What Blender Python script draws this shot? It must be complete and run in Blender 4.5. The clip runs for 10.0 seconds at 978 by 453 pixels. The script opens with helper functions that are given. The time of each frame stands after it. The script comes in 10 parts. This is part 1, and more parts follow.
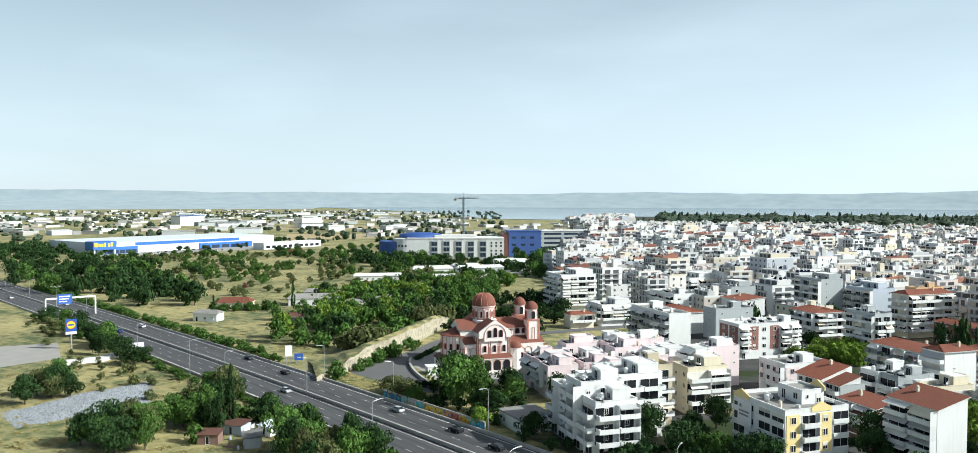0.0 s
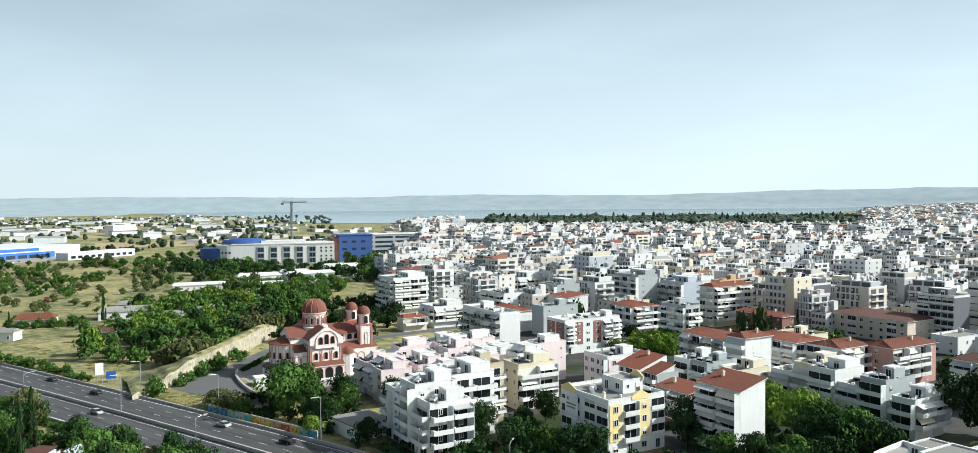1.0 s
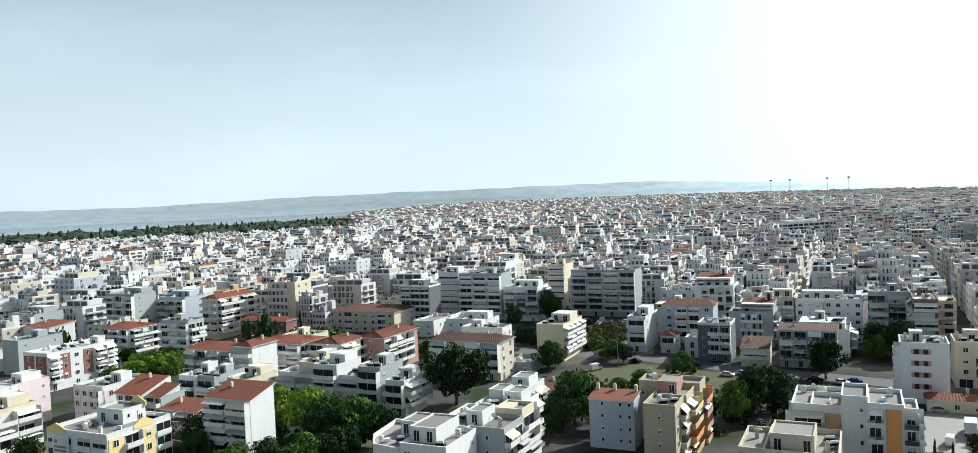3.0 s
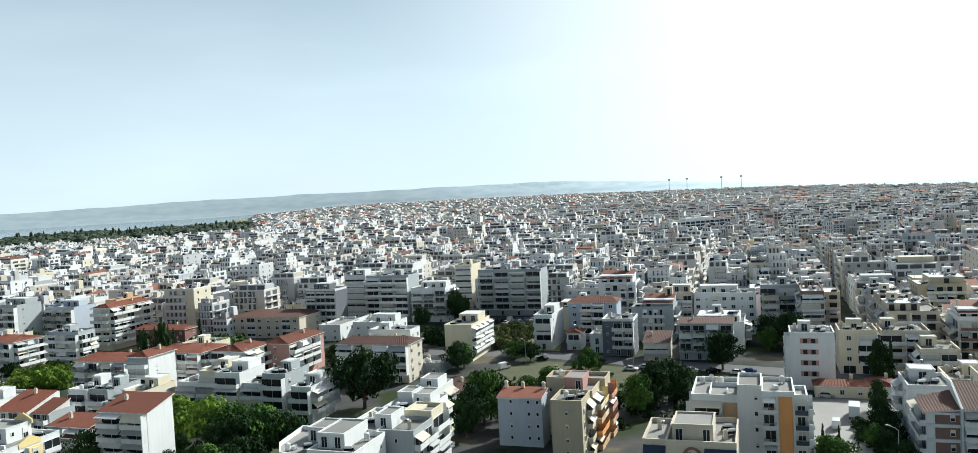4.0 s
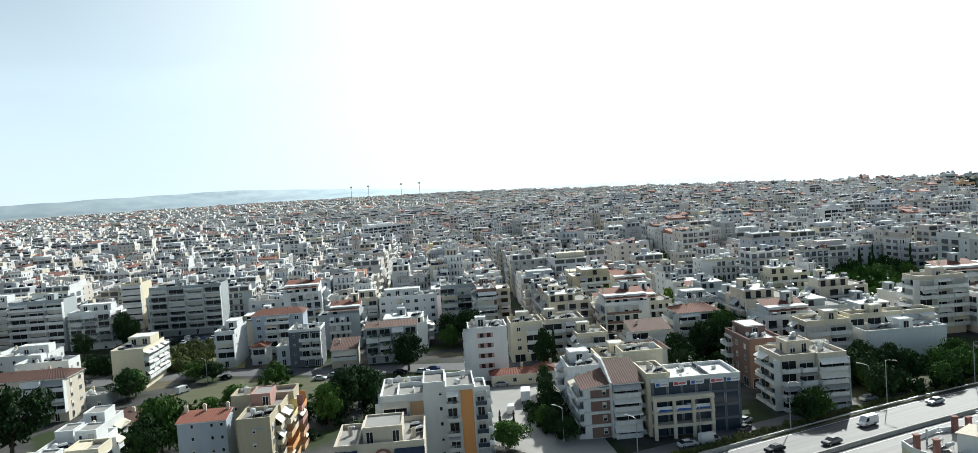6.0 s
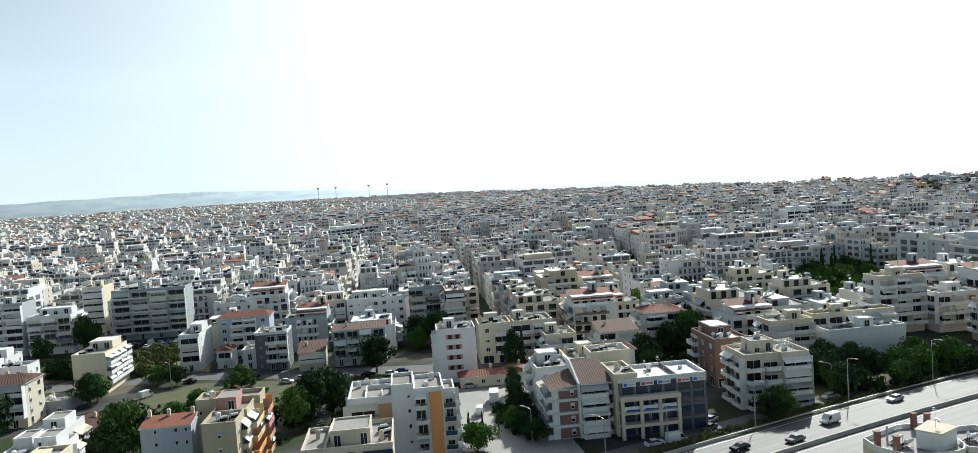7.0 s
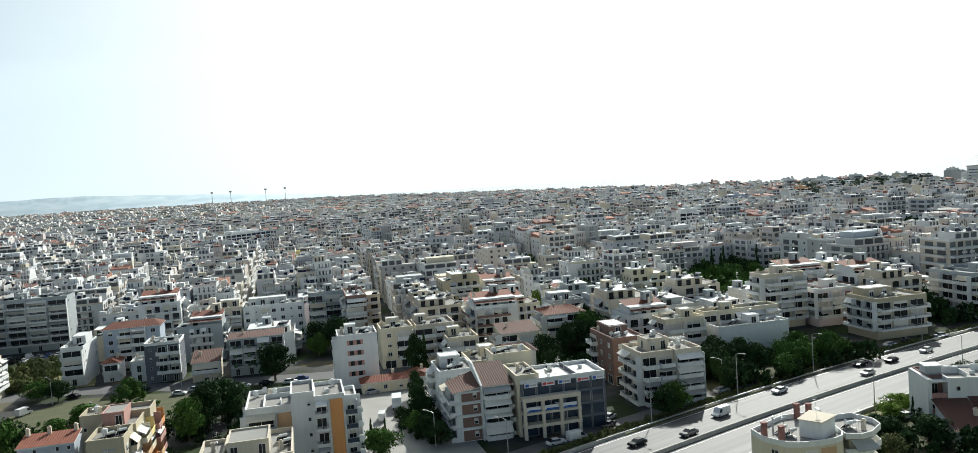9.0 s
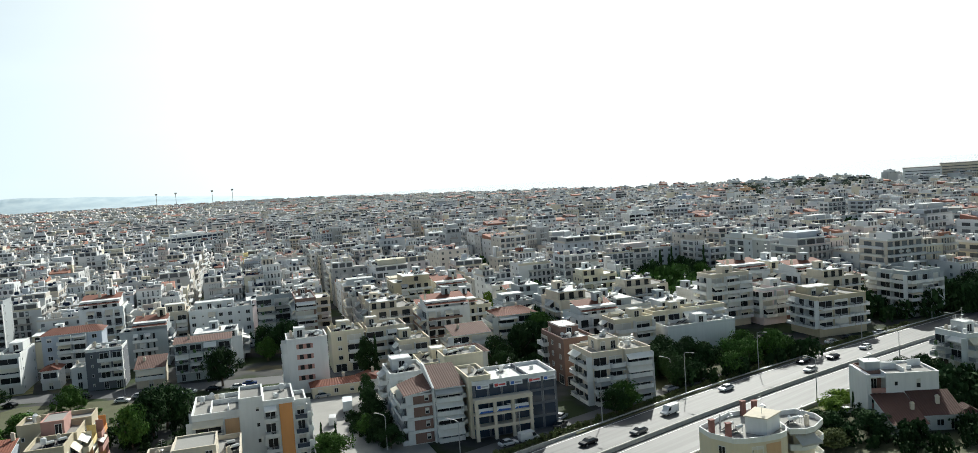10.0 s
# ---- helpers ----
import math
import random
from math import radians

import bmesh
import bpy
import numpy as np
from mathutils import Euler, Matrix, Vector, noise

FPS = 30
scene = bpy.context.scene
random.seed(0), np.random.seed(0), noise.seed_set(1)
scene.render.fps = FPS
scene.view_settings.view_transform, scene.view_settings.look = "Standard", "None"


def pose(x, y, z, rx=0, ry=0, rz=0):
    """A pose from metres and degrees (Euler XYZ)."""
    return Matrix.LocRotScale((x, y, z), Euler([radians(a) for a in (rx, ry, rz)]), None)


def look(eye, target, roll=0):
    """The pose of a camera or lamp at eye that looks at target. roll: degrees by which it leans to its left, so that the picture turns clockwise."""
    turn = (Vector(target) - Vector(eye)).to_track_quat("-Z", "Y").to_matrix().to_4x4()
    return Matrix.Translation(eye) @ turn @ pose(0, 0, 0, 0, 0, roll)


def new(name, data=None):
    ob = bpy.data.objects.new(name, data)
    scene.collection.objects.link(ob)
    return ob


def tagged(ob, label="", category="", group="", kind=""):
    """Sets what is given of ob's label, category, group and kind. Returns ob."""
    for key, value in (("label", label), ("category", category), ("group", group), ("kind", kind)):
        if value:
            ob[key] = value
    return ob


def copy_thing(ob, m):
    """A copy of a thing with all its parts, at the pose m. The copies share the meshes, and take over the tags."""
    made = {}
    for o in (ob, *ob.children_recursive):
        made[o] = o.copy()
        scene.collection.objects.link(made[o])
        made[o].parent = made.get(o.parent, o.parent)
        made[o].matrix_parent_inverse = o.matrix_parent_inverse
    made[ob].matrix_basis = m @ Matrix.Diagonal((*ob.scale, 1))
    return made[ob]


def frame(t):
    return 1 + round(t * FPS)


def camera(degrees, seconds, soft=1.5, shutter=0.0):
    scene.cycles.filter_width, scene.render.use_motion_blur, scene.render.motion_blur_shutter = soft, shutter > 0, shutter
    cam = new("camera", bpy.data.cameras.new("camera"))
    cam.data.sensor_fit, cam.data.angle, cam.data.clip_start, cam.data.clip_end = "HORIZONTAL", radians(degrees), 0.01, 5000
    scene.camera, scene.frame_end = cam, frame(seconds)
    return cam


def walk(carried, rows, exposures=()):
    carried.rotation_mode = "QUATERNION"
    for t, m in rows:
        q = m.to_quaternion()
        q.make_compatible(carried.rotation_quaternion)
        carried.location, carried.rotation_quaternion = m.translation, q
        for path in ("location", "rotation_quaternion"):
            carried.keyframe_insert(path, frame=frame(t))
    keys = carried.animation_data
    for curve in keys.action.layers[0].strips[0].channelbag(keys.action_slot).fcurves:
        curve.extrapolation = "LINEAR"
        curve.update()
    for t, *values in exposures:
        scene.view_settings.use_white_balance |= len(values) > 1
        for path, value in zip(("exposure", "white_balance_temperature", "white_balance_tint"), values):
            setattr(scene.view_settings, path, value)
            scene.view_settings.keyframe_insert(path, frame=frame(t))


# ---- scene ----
# ---- camera ----
cam = camera(62.81, 10.0, soft=0.55)
walk(cam, [
    (0.0, pose(0, 0, 58, 87.939, -0.120, 50.013)),
    (0.5, pose(0, 0, 58, 88.084, 0.313, 42.634)),
    (1.0, pose(0, 0, 58, 88.122, 0.425, 37.963)),
    (1.5, pose(0, 0, 58, 88.182, 1.100, 26.977)),
    (2.0, pose(0, 0, 58, 88.168, 1.396, 22.352)),
    (2.5, pose(0, 0, 58, 88.126, 1.657, 16.660)),
    (3.0, pose(0, 0, 58, 87.878, 2.458, 3.180)),
    (3.2, pose(0, 0, 58, 87.716, 2.765, 0.792)),
    (4.3, pose(0, 0, 58, 87.532, 3.196, -9.282)),
    (4.5, pose(0, 0, 58, 87.285, 3.529, -15.321)),
    (5.0, pose(0, 0, 58, 86.965, 3.888, -22.632)),
    (5.5, pose(0, 0, 58, 86.860, 3.960, -24.781)),
    (7.0, pose(0, 0, 58, 86.760, 3.911, -28.240)),
    (7.5, pose(0, 0, 58, 86.696, 3.926, -30.045)),
    (8.0, pose(0, 0, 58, 86.629, 3.952, -31.918)),
    (8.5, pose(0, 0, 58, 86.577, 3.950, -33.587)),
    (9.0, pose(0, 0, 58, 86.523, 3.944, -35.303)),
    (9.5, pose(0, 0, 58, 86.463, 3.934, -37.008)),
    (10.0, pose(0, 0, 58, 86.401, 3.916, -38.795)),
], exposures=[(0.0, 0.47, 6180, 4), (1.5, 0.42, 6220, 4), (3.0, 0.36, 6180, 4), (5.0, 0.37, 6120, 3), (7.5, 0.35, 6250, 4), (10.0, 0.32, 6350, 4)])

# ---- light: a hazy bright afternoon, the sun high ahead and to the right ----
SUN_AZ, SUN_EL = radians(54), radians(33)      # clockwise from +y
world = bpy.data.worlds.new("sky")
scene.world = world
world.use_nodes = True
wn = world.node_tree
wbg = wn.nodes["Background"]
sky = wn.nodes.new("ShaderNodeTexSky")
sky.sky_type, sky.sun_disc = "NISHITA", False
sky.sun_elevation, sky.sun_rotation = SUN_EL, SUN_AZ
sky.air_density, sky.dust_density, sky.ozone_density, sky.altitude = 1.4, 0.2, 4.0, 100
# summer haze low over the horizon and thin high cloud
place = wn.nodes.new("ShaderNodeTexCoord")
split = wn.nodes.new("ShaderNodeSeparateXYZ")
wn.links.new(place.outputs["Generated"], split.inputs[0])
low = wn.nodes.new("ShaderNodeMapRange")
low.interpolation_type = "SMOOTHSTEP"
low.inputs[1].default_value, low.inputs[2].default_value, low.inputs[3].default_value, low.inputs[4].default_value = 0.0, 0.54, 0.93, 0.0
wn.links.new(split.outputs[2], low.inputs[0])
veil = wn.nodes.new("ShaderNodeTexNoise")
veil.inputs["Scale"].default_value, veil.inputs["Detail"].default_value = 2.6, 6
drift = wn.nodes.new("ShaderNodeMapping")
drift.inputs["Scale"].default_value = (1.0, 1.0, 4.5)
wn.links.new(place.outputs["Generated"], drift.inputs["Vector"])
wn.links.new(drift.outputs[0], veil.inputs["Vector"])
cloud = wn.nodes.new("ShaderNodeMapRange")
cloud.inputs[1].default_value, cloud.inputs[2].default_value, cloud.inputs[3].default_value, cloud.inputs[4].default_value = 0.48, 0.72, 0.0, 0.08
wn.links.new(veil.outputs[0], cloud.inputs[0])
ahead = wn.nodes.new("ShaderNodeVectorMath")      # haze scatters light forward, so it is brighter towards the sun
ahead.operation = "DOT_PRODUCT"
ahead.inputs[1].default_value = (math.sin(SUN_AZ), math.cos(SUN_AZ), 0)
wn.links.new(place.outputs["Generated"], ahead.inputs[0])
forward = wn.nodes.new("ShaderNodeMapRange")
forward.inputs[1].default_value, forward.inputs[2].default_value, forward.inputs[3].default_value, forward.inputs[4].default_value = -0.6, 0.8, 0.72, 0.97
wn.links.new(ahead.outputs["Value"], forward.inputs[0])
thick = wn.nodes.new("ShaderNodeMath")
thick.operation = "MULTIPLY"
wn.links.new(low.outputs[0], thick.inputs[0])
wn.links.new(forward.outputs[0], thick.inputs[1])
both = wn.nodes.new("ShaderNodeMath")
both.operation = "ADD"
wn.links.new(thick.outputs[0], both.inputs[0])
wn.links.new(cloud.outputs[0], both.inputs[1])
blend = wn.nodes.new("ShaderNodeMix")
blend.data_type = "RGBA"
wn.links.new(both.outputs[0], blend.inputs[0])
wn.links.new(sky.outputs[0], blend.inputs[6])
blend.inputs[7].default_value = (18.2, 21.0, 23.2, 1)
near_sun = wn.nodes.new("ShaderNodeVectorMath")
near_sun.operation = "DOT_PRODUCT"
near_sun.inputs[1].default_value = (math.sin(SUN_AZ) * math.cos(SUN_EL), math.cos(SUN_AZ) * math.cos(SUN_EL), math.sin(SUN_EL))
wn.links.new(place.outputs["Generated"], near_sun.inputs[0])
glow = wn.nodes.new("ShaderNodeMapRange")
glow.interpolation_type = "SMOOTHSTEP"
glow.inputs[1].default_value, glow.inputs[2].default_value, glow.inputs[3].default_value, glow.inputs[4].default_value = 0.52, 1.0, 0.0, 0.8
wn.links.new(near_sun.outputs["Value"], glow.inputs[0])
bright = wn.nodes.new("ShaderNodeMix")
bright.data_type = "RGBA"
wn.links.new(glow.outputs[0], bright.inputs[0])
wn.links.new(blend.outputs[2], bright.inputs[6])
bright.inputs[7].default_value = (33, 32.5, 31.5, 1)
wn.links.new(bright.outputs[2], wbg.inputs[0])
wbg.inputs[1].default_value = 0.039
sun = new("sun", bpy.data.lights.new("sun", "SUN"))
sun.data.energy, sun.data.angle, sun.data.color = 5.0, radians(0.53), (1.0, 0.965, 0.90)
to_sun = Vector((math.sin(SUN_AZ) * math.cos(SUN_EL), math.cos(SUN_AZ) * math.cos(SUN_EL), math.sin(SUN_EL)))
sun.matrix_world = look(to_sun * 900, (0, 0, 0))

# ---- materials ----
def mat(name, color, rough=0.85, metal=0.0, var=0.12, scale=0.35, fine=4.0, bump=0.15, streak=0.0, rand=0.0, island=0.0, spec=0.5):
    """A surface with variation at two scales, stain streaks, and a little difference from piece to piece."""
    m = bpy.data.materials.new(name)
    m.use_nodes = True
    t = m.node_tree
    N, L = t.nodes, t.links
    bsdf = N["Principled BSDF"]
    bsdf.inputs["Roughness"].default_value, bsdf.inputs["Metallic"].default_value = rough, metal
    bsdf.inputs["Specular IOR Level"].default_value = spec
    geo = N.new("ShaderNodeNewGeometry")
    n1, n2 = N.new("ShaderNodeTexNoise"), N.new("ShaderNodeTexNoise")
    n1.inputs["Scale"].default_value, n2.inputs["Scale"].default_value = scale, fine
    n1.inputs["Detail"].default_value, n2.inputs["Detail"].default_value = 5, 3
    L.new(geo.outputs["Position"], n2.inputs["Vector"])
    if streak:
        mp = N.new("ShaderNodeMapping")
        mp.inputs["Scale"].default_value = (3.0, 3.0, 0.35)
        L.new(geo.outputs["Position"], mp.inputs["Vector"])
        L.new(mp.outputs[0], n1.inputs["Vector"])
    else:
        L.new(geo.outputs["Position"], n1.inputs["Vector"])
    def math_node(op, a, b):
        q = N.new("ShaderNodeMath")
        q.operation = op
        for i, v in ((0, a), (1, b)):
            if isinstance(v, (int, float)):
                q.inputs[i].default_value = v
            else:
                L.new(v, q.inputs[i])
        return q.outputs[0]
    v = math_node("ADD", math_node("MULTIPLY", n1.outputs[0], 2.0 * (var + streak)), math_node("MULTIPLY", n2.outputs[0], var))
    v = math_node("ADD", v, 1.0 - 1.5 * var - streak)
    if rand:
        oi = N.new("ShaderNodeObjectInfo")
        v = math_node("MULTIPLY", v, math_node("ADD", math_node("MULTIPLY", oi.outputs["Random"], 2 * rand), 1 - rand))
    if island:
        v = math_node("MULTIPLY", v, math_node("ADD", math_node("MULTIPLY", geo.outputs["Random Per Island"], 2 * island), 1 - island))
    mul = N.new("ShaderNodeVectorMath")
    mul.operation = "SCALE"
    mul.inputs[0].default_value = color[:3]
    L.new(v, mul.inputs["Scale"])
    L.new(mul.outputs[0], bsdf.inputs["Base Color"])
    if bump:
        bp = N.new("ShaderNodeBump")
        bp.inputs["Strength"].default_value, bp.inputs["Distance"].default_value = bump, 0.05
        L.new(n2.outputs[0], bp.inputs["Height"])
        L.new(bp.outputs[0], bsdf.inputs["Normal"])
    return m


def ramp_by_island(m, colors):
    """Give the joined pieces of one mesh colours of their own."""
    t = m.node_tree
    N, L = t.nodes, t.links
    geo = N.new("ShaderNodeNewGeometry")
    ramp = N.new("ShaderNodeValToRGB")
    ramp.color_ramp.interpolation = "CONSTANT"
    el = ramp.color_ramp.elements
    el[0].position, el[0].color = 0, (*colors[0], 1)
    el[1].position, el[1].color = 1 / len(colors), (*colors[1], 1)
    for i, c in enumerate(colors[2:], 2):
        e = el.new(i / len(colors))
        e.color = (*c, 1)
    L.new(geo.outputs["Random Per Island"], ramp.inputs[0])
    scale_node = [n for n in N if n.bl_idname == "ShaderNodeVectorMath"][0]
    L.new(ramp.outputs[0], scale_node.inputs[0])
    return m


PLASTER = {k: mat("plaster_" + k, c, 0.9, var=0.05, scale=0.5, streak=0.06, rand=0.05) for k, c in dict(
    white=(0.67, 0.68, 0.672), cream=(0.64, 0.58, 0.44), beige=(0.48, 0.42, 0.30), pink=(0.68, 0.575, 0.585), grey=(0.36, 0.39, 0.40),
    yellow=(0.72, 0.58, 0.27), dark=(0.12, 0.13, 0.15), brick=(0.25, 0.12, 0.10), blue=(0.42, 0.47, 0.54), brown=(0.20, 0.125, 0.10),
    orange=(0.70, 0.33, 0.12), rose=(0.44, 0.25, 0.215), peach=(0.58, 0.38, 0.22), sand=(0.58, 0.52, 0.42)).items()}
M_SLAB = mat("white_painted_concrete", (0.655, 0.665, 0.655), 0.85, var=0.06, streak=0.10, rand=0.06)
M_DECK = mat("roof_screed", (0.24, 0.235, 0.22), 0.9, var=0.22, scale=0.25, rand=0.2)
M_DECKW = mat("white_roof_coating", (0.62, 0.62, 0.60), 0.8, var=0.12, scale=0.25, rand=0.1)
M_TILE = mat("clay_roof_tile", (0.185, 0.058, 0.032), 0.85, var=0.2, scale=0.6, fine=6, bump=0.5, rand=0.2)
# for brown roofs, and for red roofs darkened as if backlit
M_TILEB = mat("brown_and_backlit_roof_tile", (0.095, 0.042, 0.030), 0.85, var=0.2, scale=0.6, fine=6, bump=0.5, rand=0.15)
# near-black puts the shade of rooms and balcony recesses into the panes
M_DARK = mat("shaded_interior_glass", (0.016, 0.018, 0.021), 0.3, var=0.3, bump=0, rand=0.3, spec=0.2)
M_GLASS = mat("blue_tinted_glass", (0.03, 0.045, 0.07), 0.08, var=0.2, bump=0)
M_SHUT = mat("roller_shutter", (0.55, 0.53, 0.48), 0.6, var=0.08, rand=0.25)
M_RAIL = mat("balcony_railing", (0.30, 0.31, 0.33), 0.5, 0.4, var=0.1, rand=0.4)
M_AWN = {k: mat("awning_" + k, c, 0.9, var=0.06, streak=0.05, rand=0.08) for k, c in dict(
    white=(0.78, 0.77, 0.73), cream=(0.66, 0.60, 0.48), grey=(0.42, 0.43, 0.43), green=(0.12, 0.24, 0.16), red=(0.4, 0.1, 0.07)).items()}
M_STEEL = mat("galvanised_steel", (0.45, 0.46, 0.47), 0.45, 0.7, var=0.1, bump=0)
M_SOLAR = mat("solar_collector", (0.02, 0.025, 0.045), 0.12, var=0.2, bump=0)
M_ASPH = mat("asphalt", (0.066, 0.066, 0.069), 0.68, var=0.2, scale=0.12, fine=2.5, bump=0.2)
at = M_ASPH.node_tree                          # wheel tracks and oil along the lanes
am = at.nodes.new("ShaderNodeMapping")
am.inputs["Scale"].default_value = (0.012, 0.75, 0.1)
ax = at.nodes.new("ShaderNodeTexNoise")
ax.inputs["Scale"].default_value, ax.inputs["Detail"].default_value = 1.0, 5
ar = at.nodes.new("ShaderNodeValToRGB")
ar.color_ramp.elements[0].position, ar.color_ramp.elements[0].color = 0.36, (0.046, 0.046, 0.048, 1)
ar.color_ramp.elements[1].position, ar.color_ramp.elements[1].color = 0.62, (0.082, 0.082, 0.084, 1)
ag = at.nodes.new("ShaderNodeNewGeometry")
for q, w in ((ag.outputs["Position"], am.inputs["Vector"]), (am.outputs[0], ax.inputs["Vector"]), (ax.outputs[0], ar.inputs[0]), (ar.outputs[0], [n for n in at.nodes if n.bl_idname == "ShaderNodeVectorMath"][0].inputs[0])):
    at.links.new(q, w)
M_STREET = mat("worn_street_asphalt", (0.11, 0.11, 0.112), 0.9, var=0.2, scale=0.1)
M_PAVE = mat("pale_concrete_paving", (0.30, 0.29, 0.27), 0.85, var=0.15, scale=0.2)
M_PAINT = mat("road_paint", (0.7, 0.7, 0.68), 0.7, var=0.2, scale=1.0)
M_CONC = mat("weathered_concrete", (0.40, 0.39, 0.36), 0.9, var=0.15, streak=0.15)
M_LEAF = {k: mat("leaves_" + k, c, 0.9, var=0.25, scale=0.8, rand=0.25, island=0.35, bump=0, spec=0.08) for k, c in dict(
    green=(0.060, 0.118, 0.026), dark=(0.026, 0.054, 0.018), light=(0.125, 0.20, 0.03), olive=(0.088, 0.104, 0.040), rust=(0.13, 0.06, 0.045), straw=(0.33, 0.29, 0.125)).items()}
M_BARK = mat("bark", (0.10, 0.075, 0.055), 0.9, var=0.3, fine=8)


# ---- mesh helpers ----
class Shape:
    """Collects boxes and faces of several materials for one mesh."""
    def __init__(self):
        self.v, self.f, self.m = [], [], []

    def face(self, pts, mi=0):
        k = len(self.v)
        self.v += [tuple(p) for p in pts]
        self.f.append(tuple(range(k, k + len(pts))))
        self.m.append(mi)

    def box(self, x0, x1, y0, y1, z0, z1, mi=0):
        k = len(self.v)
        self.v += [(x, y, z) for z in (z0, z1) for x, y in ((x0, y0), (x1, y0), (x1, y1), (x0, y1))]
        for q in ((0, 3, 2, 1), (4, 5, 6, 7), (0, 1, 5, 4), (1, 2, 6, 5), (2, 3, 7, 6), (3, 0, 4, 7)):
            self.f.append(tuple(k + i for i in q))
            self.m.append(mi)

    def prism(self, poly, z0, z1, mi=0):
        """An upright body over a polygon given anticlockwise."""
        k, n = len(self.v), len(poly)
        self.v += [(x, y, z0) for x, y in poly] + [(x, y, z1) for x, y in poly]
        self.f += [tuple(k + i for i in reversed(range(n))), tuple(k + n + i for i in range(n))]
        self.f += [(k + i, k + (i + 1) % n, k + n + (i + 1) % n, k + n + i) for i in range(n)]
        self.m += [mi] * (n + 2)

    def ring(self, x0, x1, y0, y1, t, z0, z1, mi=0):
        """A rectangular kerb of thickness t in one piece."""
        k = len(self.v)
        for z in (z0, z1):
            self.v += [(x0, y0, z), (x1, y0, z), (x1, y1, z), (x0, y1, z), (x0 + t, y0 + t, z), (x1 - t, y0 + t, z), (x1 - t, y1 - t, z), (x0 + t, y1 - t, z)]
        for i in range(4):
            j = (i + 1) % 4
            for q in ((i, j, 8 + j, 8 + i), (4 + j, 4 + i, 12 + i, 12 + j), (8 + i, 8 + j, 12 + j, 12 + i), (j, i, 4 + i, 4 + j)):
                self.f.append(tuple(k + n for n in q))
                self.m.append(mi)

    def tube(self, pts, radii, sides=8, mi=0, cap=True):
        """A round tapered body along a line of points."""
        k = len(self.v)
        for j, (p, r) in enumerate(zip(pts, radii)):
            a, b = Vector(pts[max(j - 1, 0)]), Vector(pts[min(j + 1, len(pts) - 1)])
            q = (b - a).to_track_quat("Z", "Y")
            for i in range(sides):
                t = 2 * math.pi * i / sides
                self.v.append(tuple(Vector(p) + q @ Vector((r * math.cos(t), r * math.sin(t), 0))))
        for j in range(len(pts) - 1):
            for i in range(sides):
                a, b = k + j * sides + i, k + j * sides + (i + 1) % sides
                self.f.append((a, b, b + sides, a + sides))
                self.m.append(mi)
        if cap:
            self.f += [tuple(k + i for i in reversed(range(sides))), tuple(k + (len(pts) - 1) * sides + i for i in range(sides))]
            self.m += [mi, mi]

    def lathe(self, profile, sides=20, mi=0, cx=0.0, cy=0.0):
        """A body turned about an upright axis from (radius, height) pairs."""
        k = len(self.v)
        for r, z in profile:
            self.v += [(cx + r * math.cos(2 * math.pi * i / sides), cy + r * math.sin(2 * math.pi * i / sides), z) for i in range(sides)]
        for j in range(len(profile) - 1):
            for i in range(sides):
                a, b = k + j * sides + i, k + j * sides + (i + 1) % sides
                self.f.append((a, b, b + sides, a + sides))
                self.m.append(mi)

    def mesh(self, name, mats, smooth=False):
        me = bpy.data.meshes.new(name)
        me.from_pydata(self.v, [], self.f)
        for q in (mats if isinstance(mats, (list, tuple)) else [mats]):
            me.materials.append(q)
        me.polygons.foreach_set("material_index", self.m)
        if smooth:
            me.polygons.foreach_set("use_smooth", [True] * len(self.f))
        me.update()
        return me


def part(name, me, parent, m=None, label=""):
    ob = new(name, me)
    ob.parent = parent
    if m is not None:
        ob.matrix_basis = m
    return tagged(ob, label) if label else ob


def root(name, m, label, category, group="", kind=""):
    ob = new(name)
    ob.matrix_basis = m
    return tagged(ob, label, category, group, kind)


CACHE = {}


def cached(key, make):
    if key not in CACHE:
        CACHE[key] = make()
    return CACHE[key]


# ---- the lie of the land ----
GRID = -22.0                                   # the streets' turn against the highway
GU = Vector((math.cos(radians(GRID)), math.sin(radians(GRID))))
GV = Vector((-math.sin(radians(GRID)), math.cos(radians(GRID))))


def smooth01(a, b, x):
    t = min(1.0, max(0.0, (x - a) / (b - a)))
    return t * t * (3 - 2 * t)


def land(x, y):
    """Height of the ground: flat near by, a low swell under the far town."""
    r, a = math.hypot(x, y), math.degrees(math.atan2(x, y))
    return 22 * smooth01(1500, 3600, r) * smooth01(-18, -4, a) * (1 - smooth01(2, 42, a))


def highway(x):
    """The middle line of the highway."""
    a, b = max(0.0, -100 - x), max(0.0, x - 130)
    return 111.5 - 0.000252 * a * a / (1 + a / 398) - 0.0006 * b * b / (1 + b / 400)


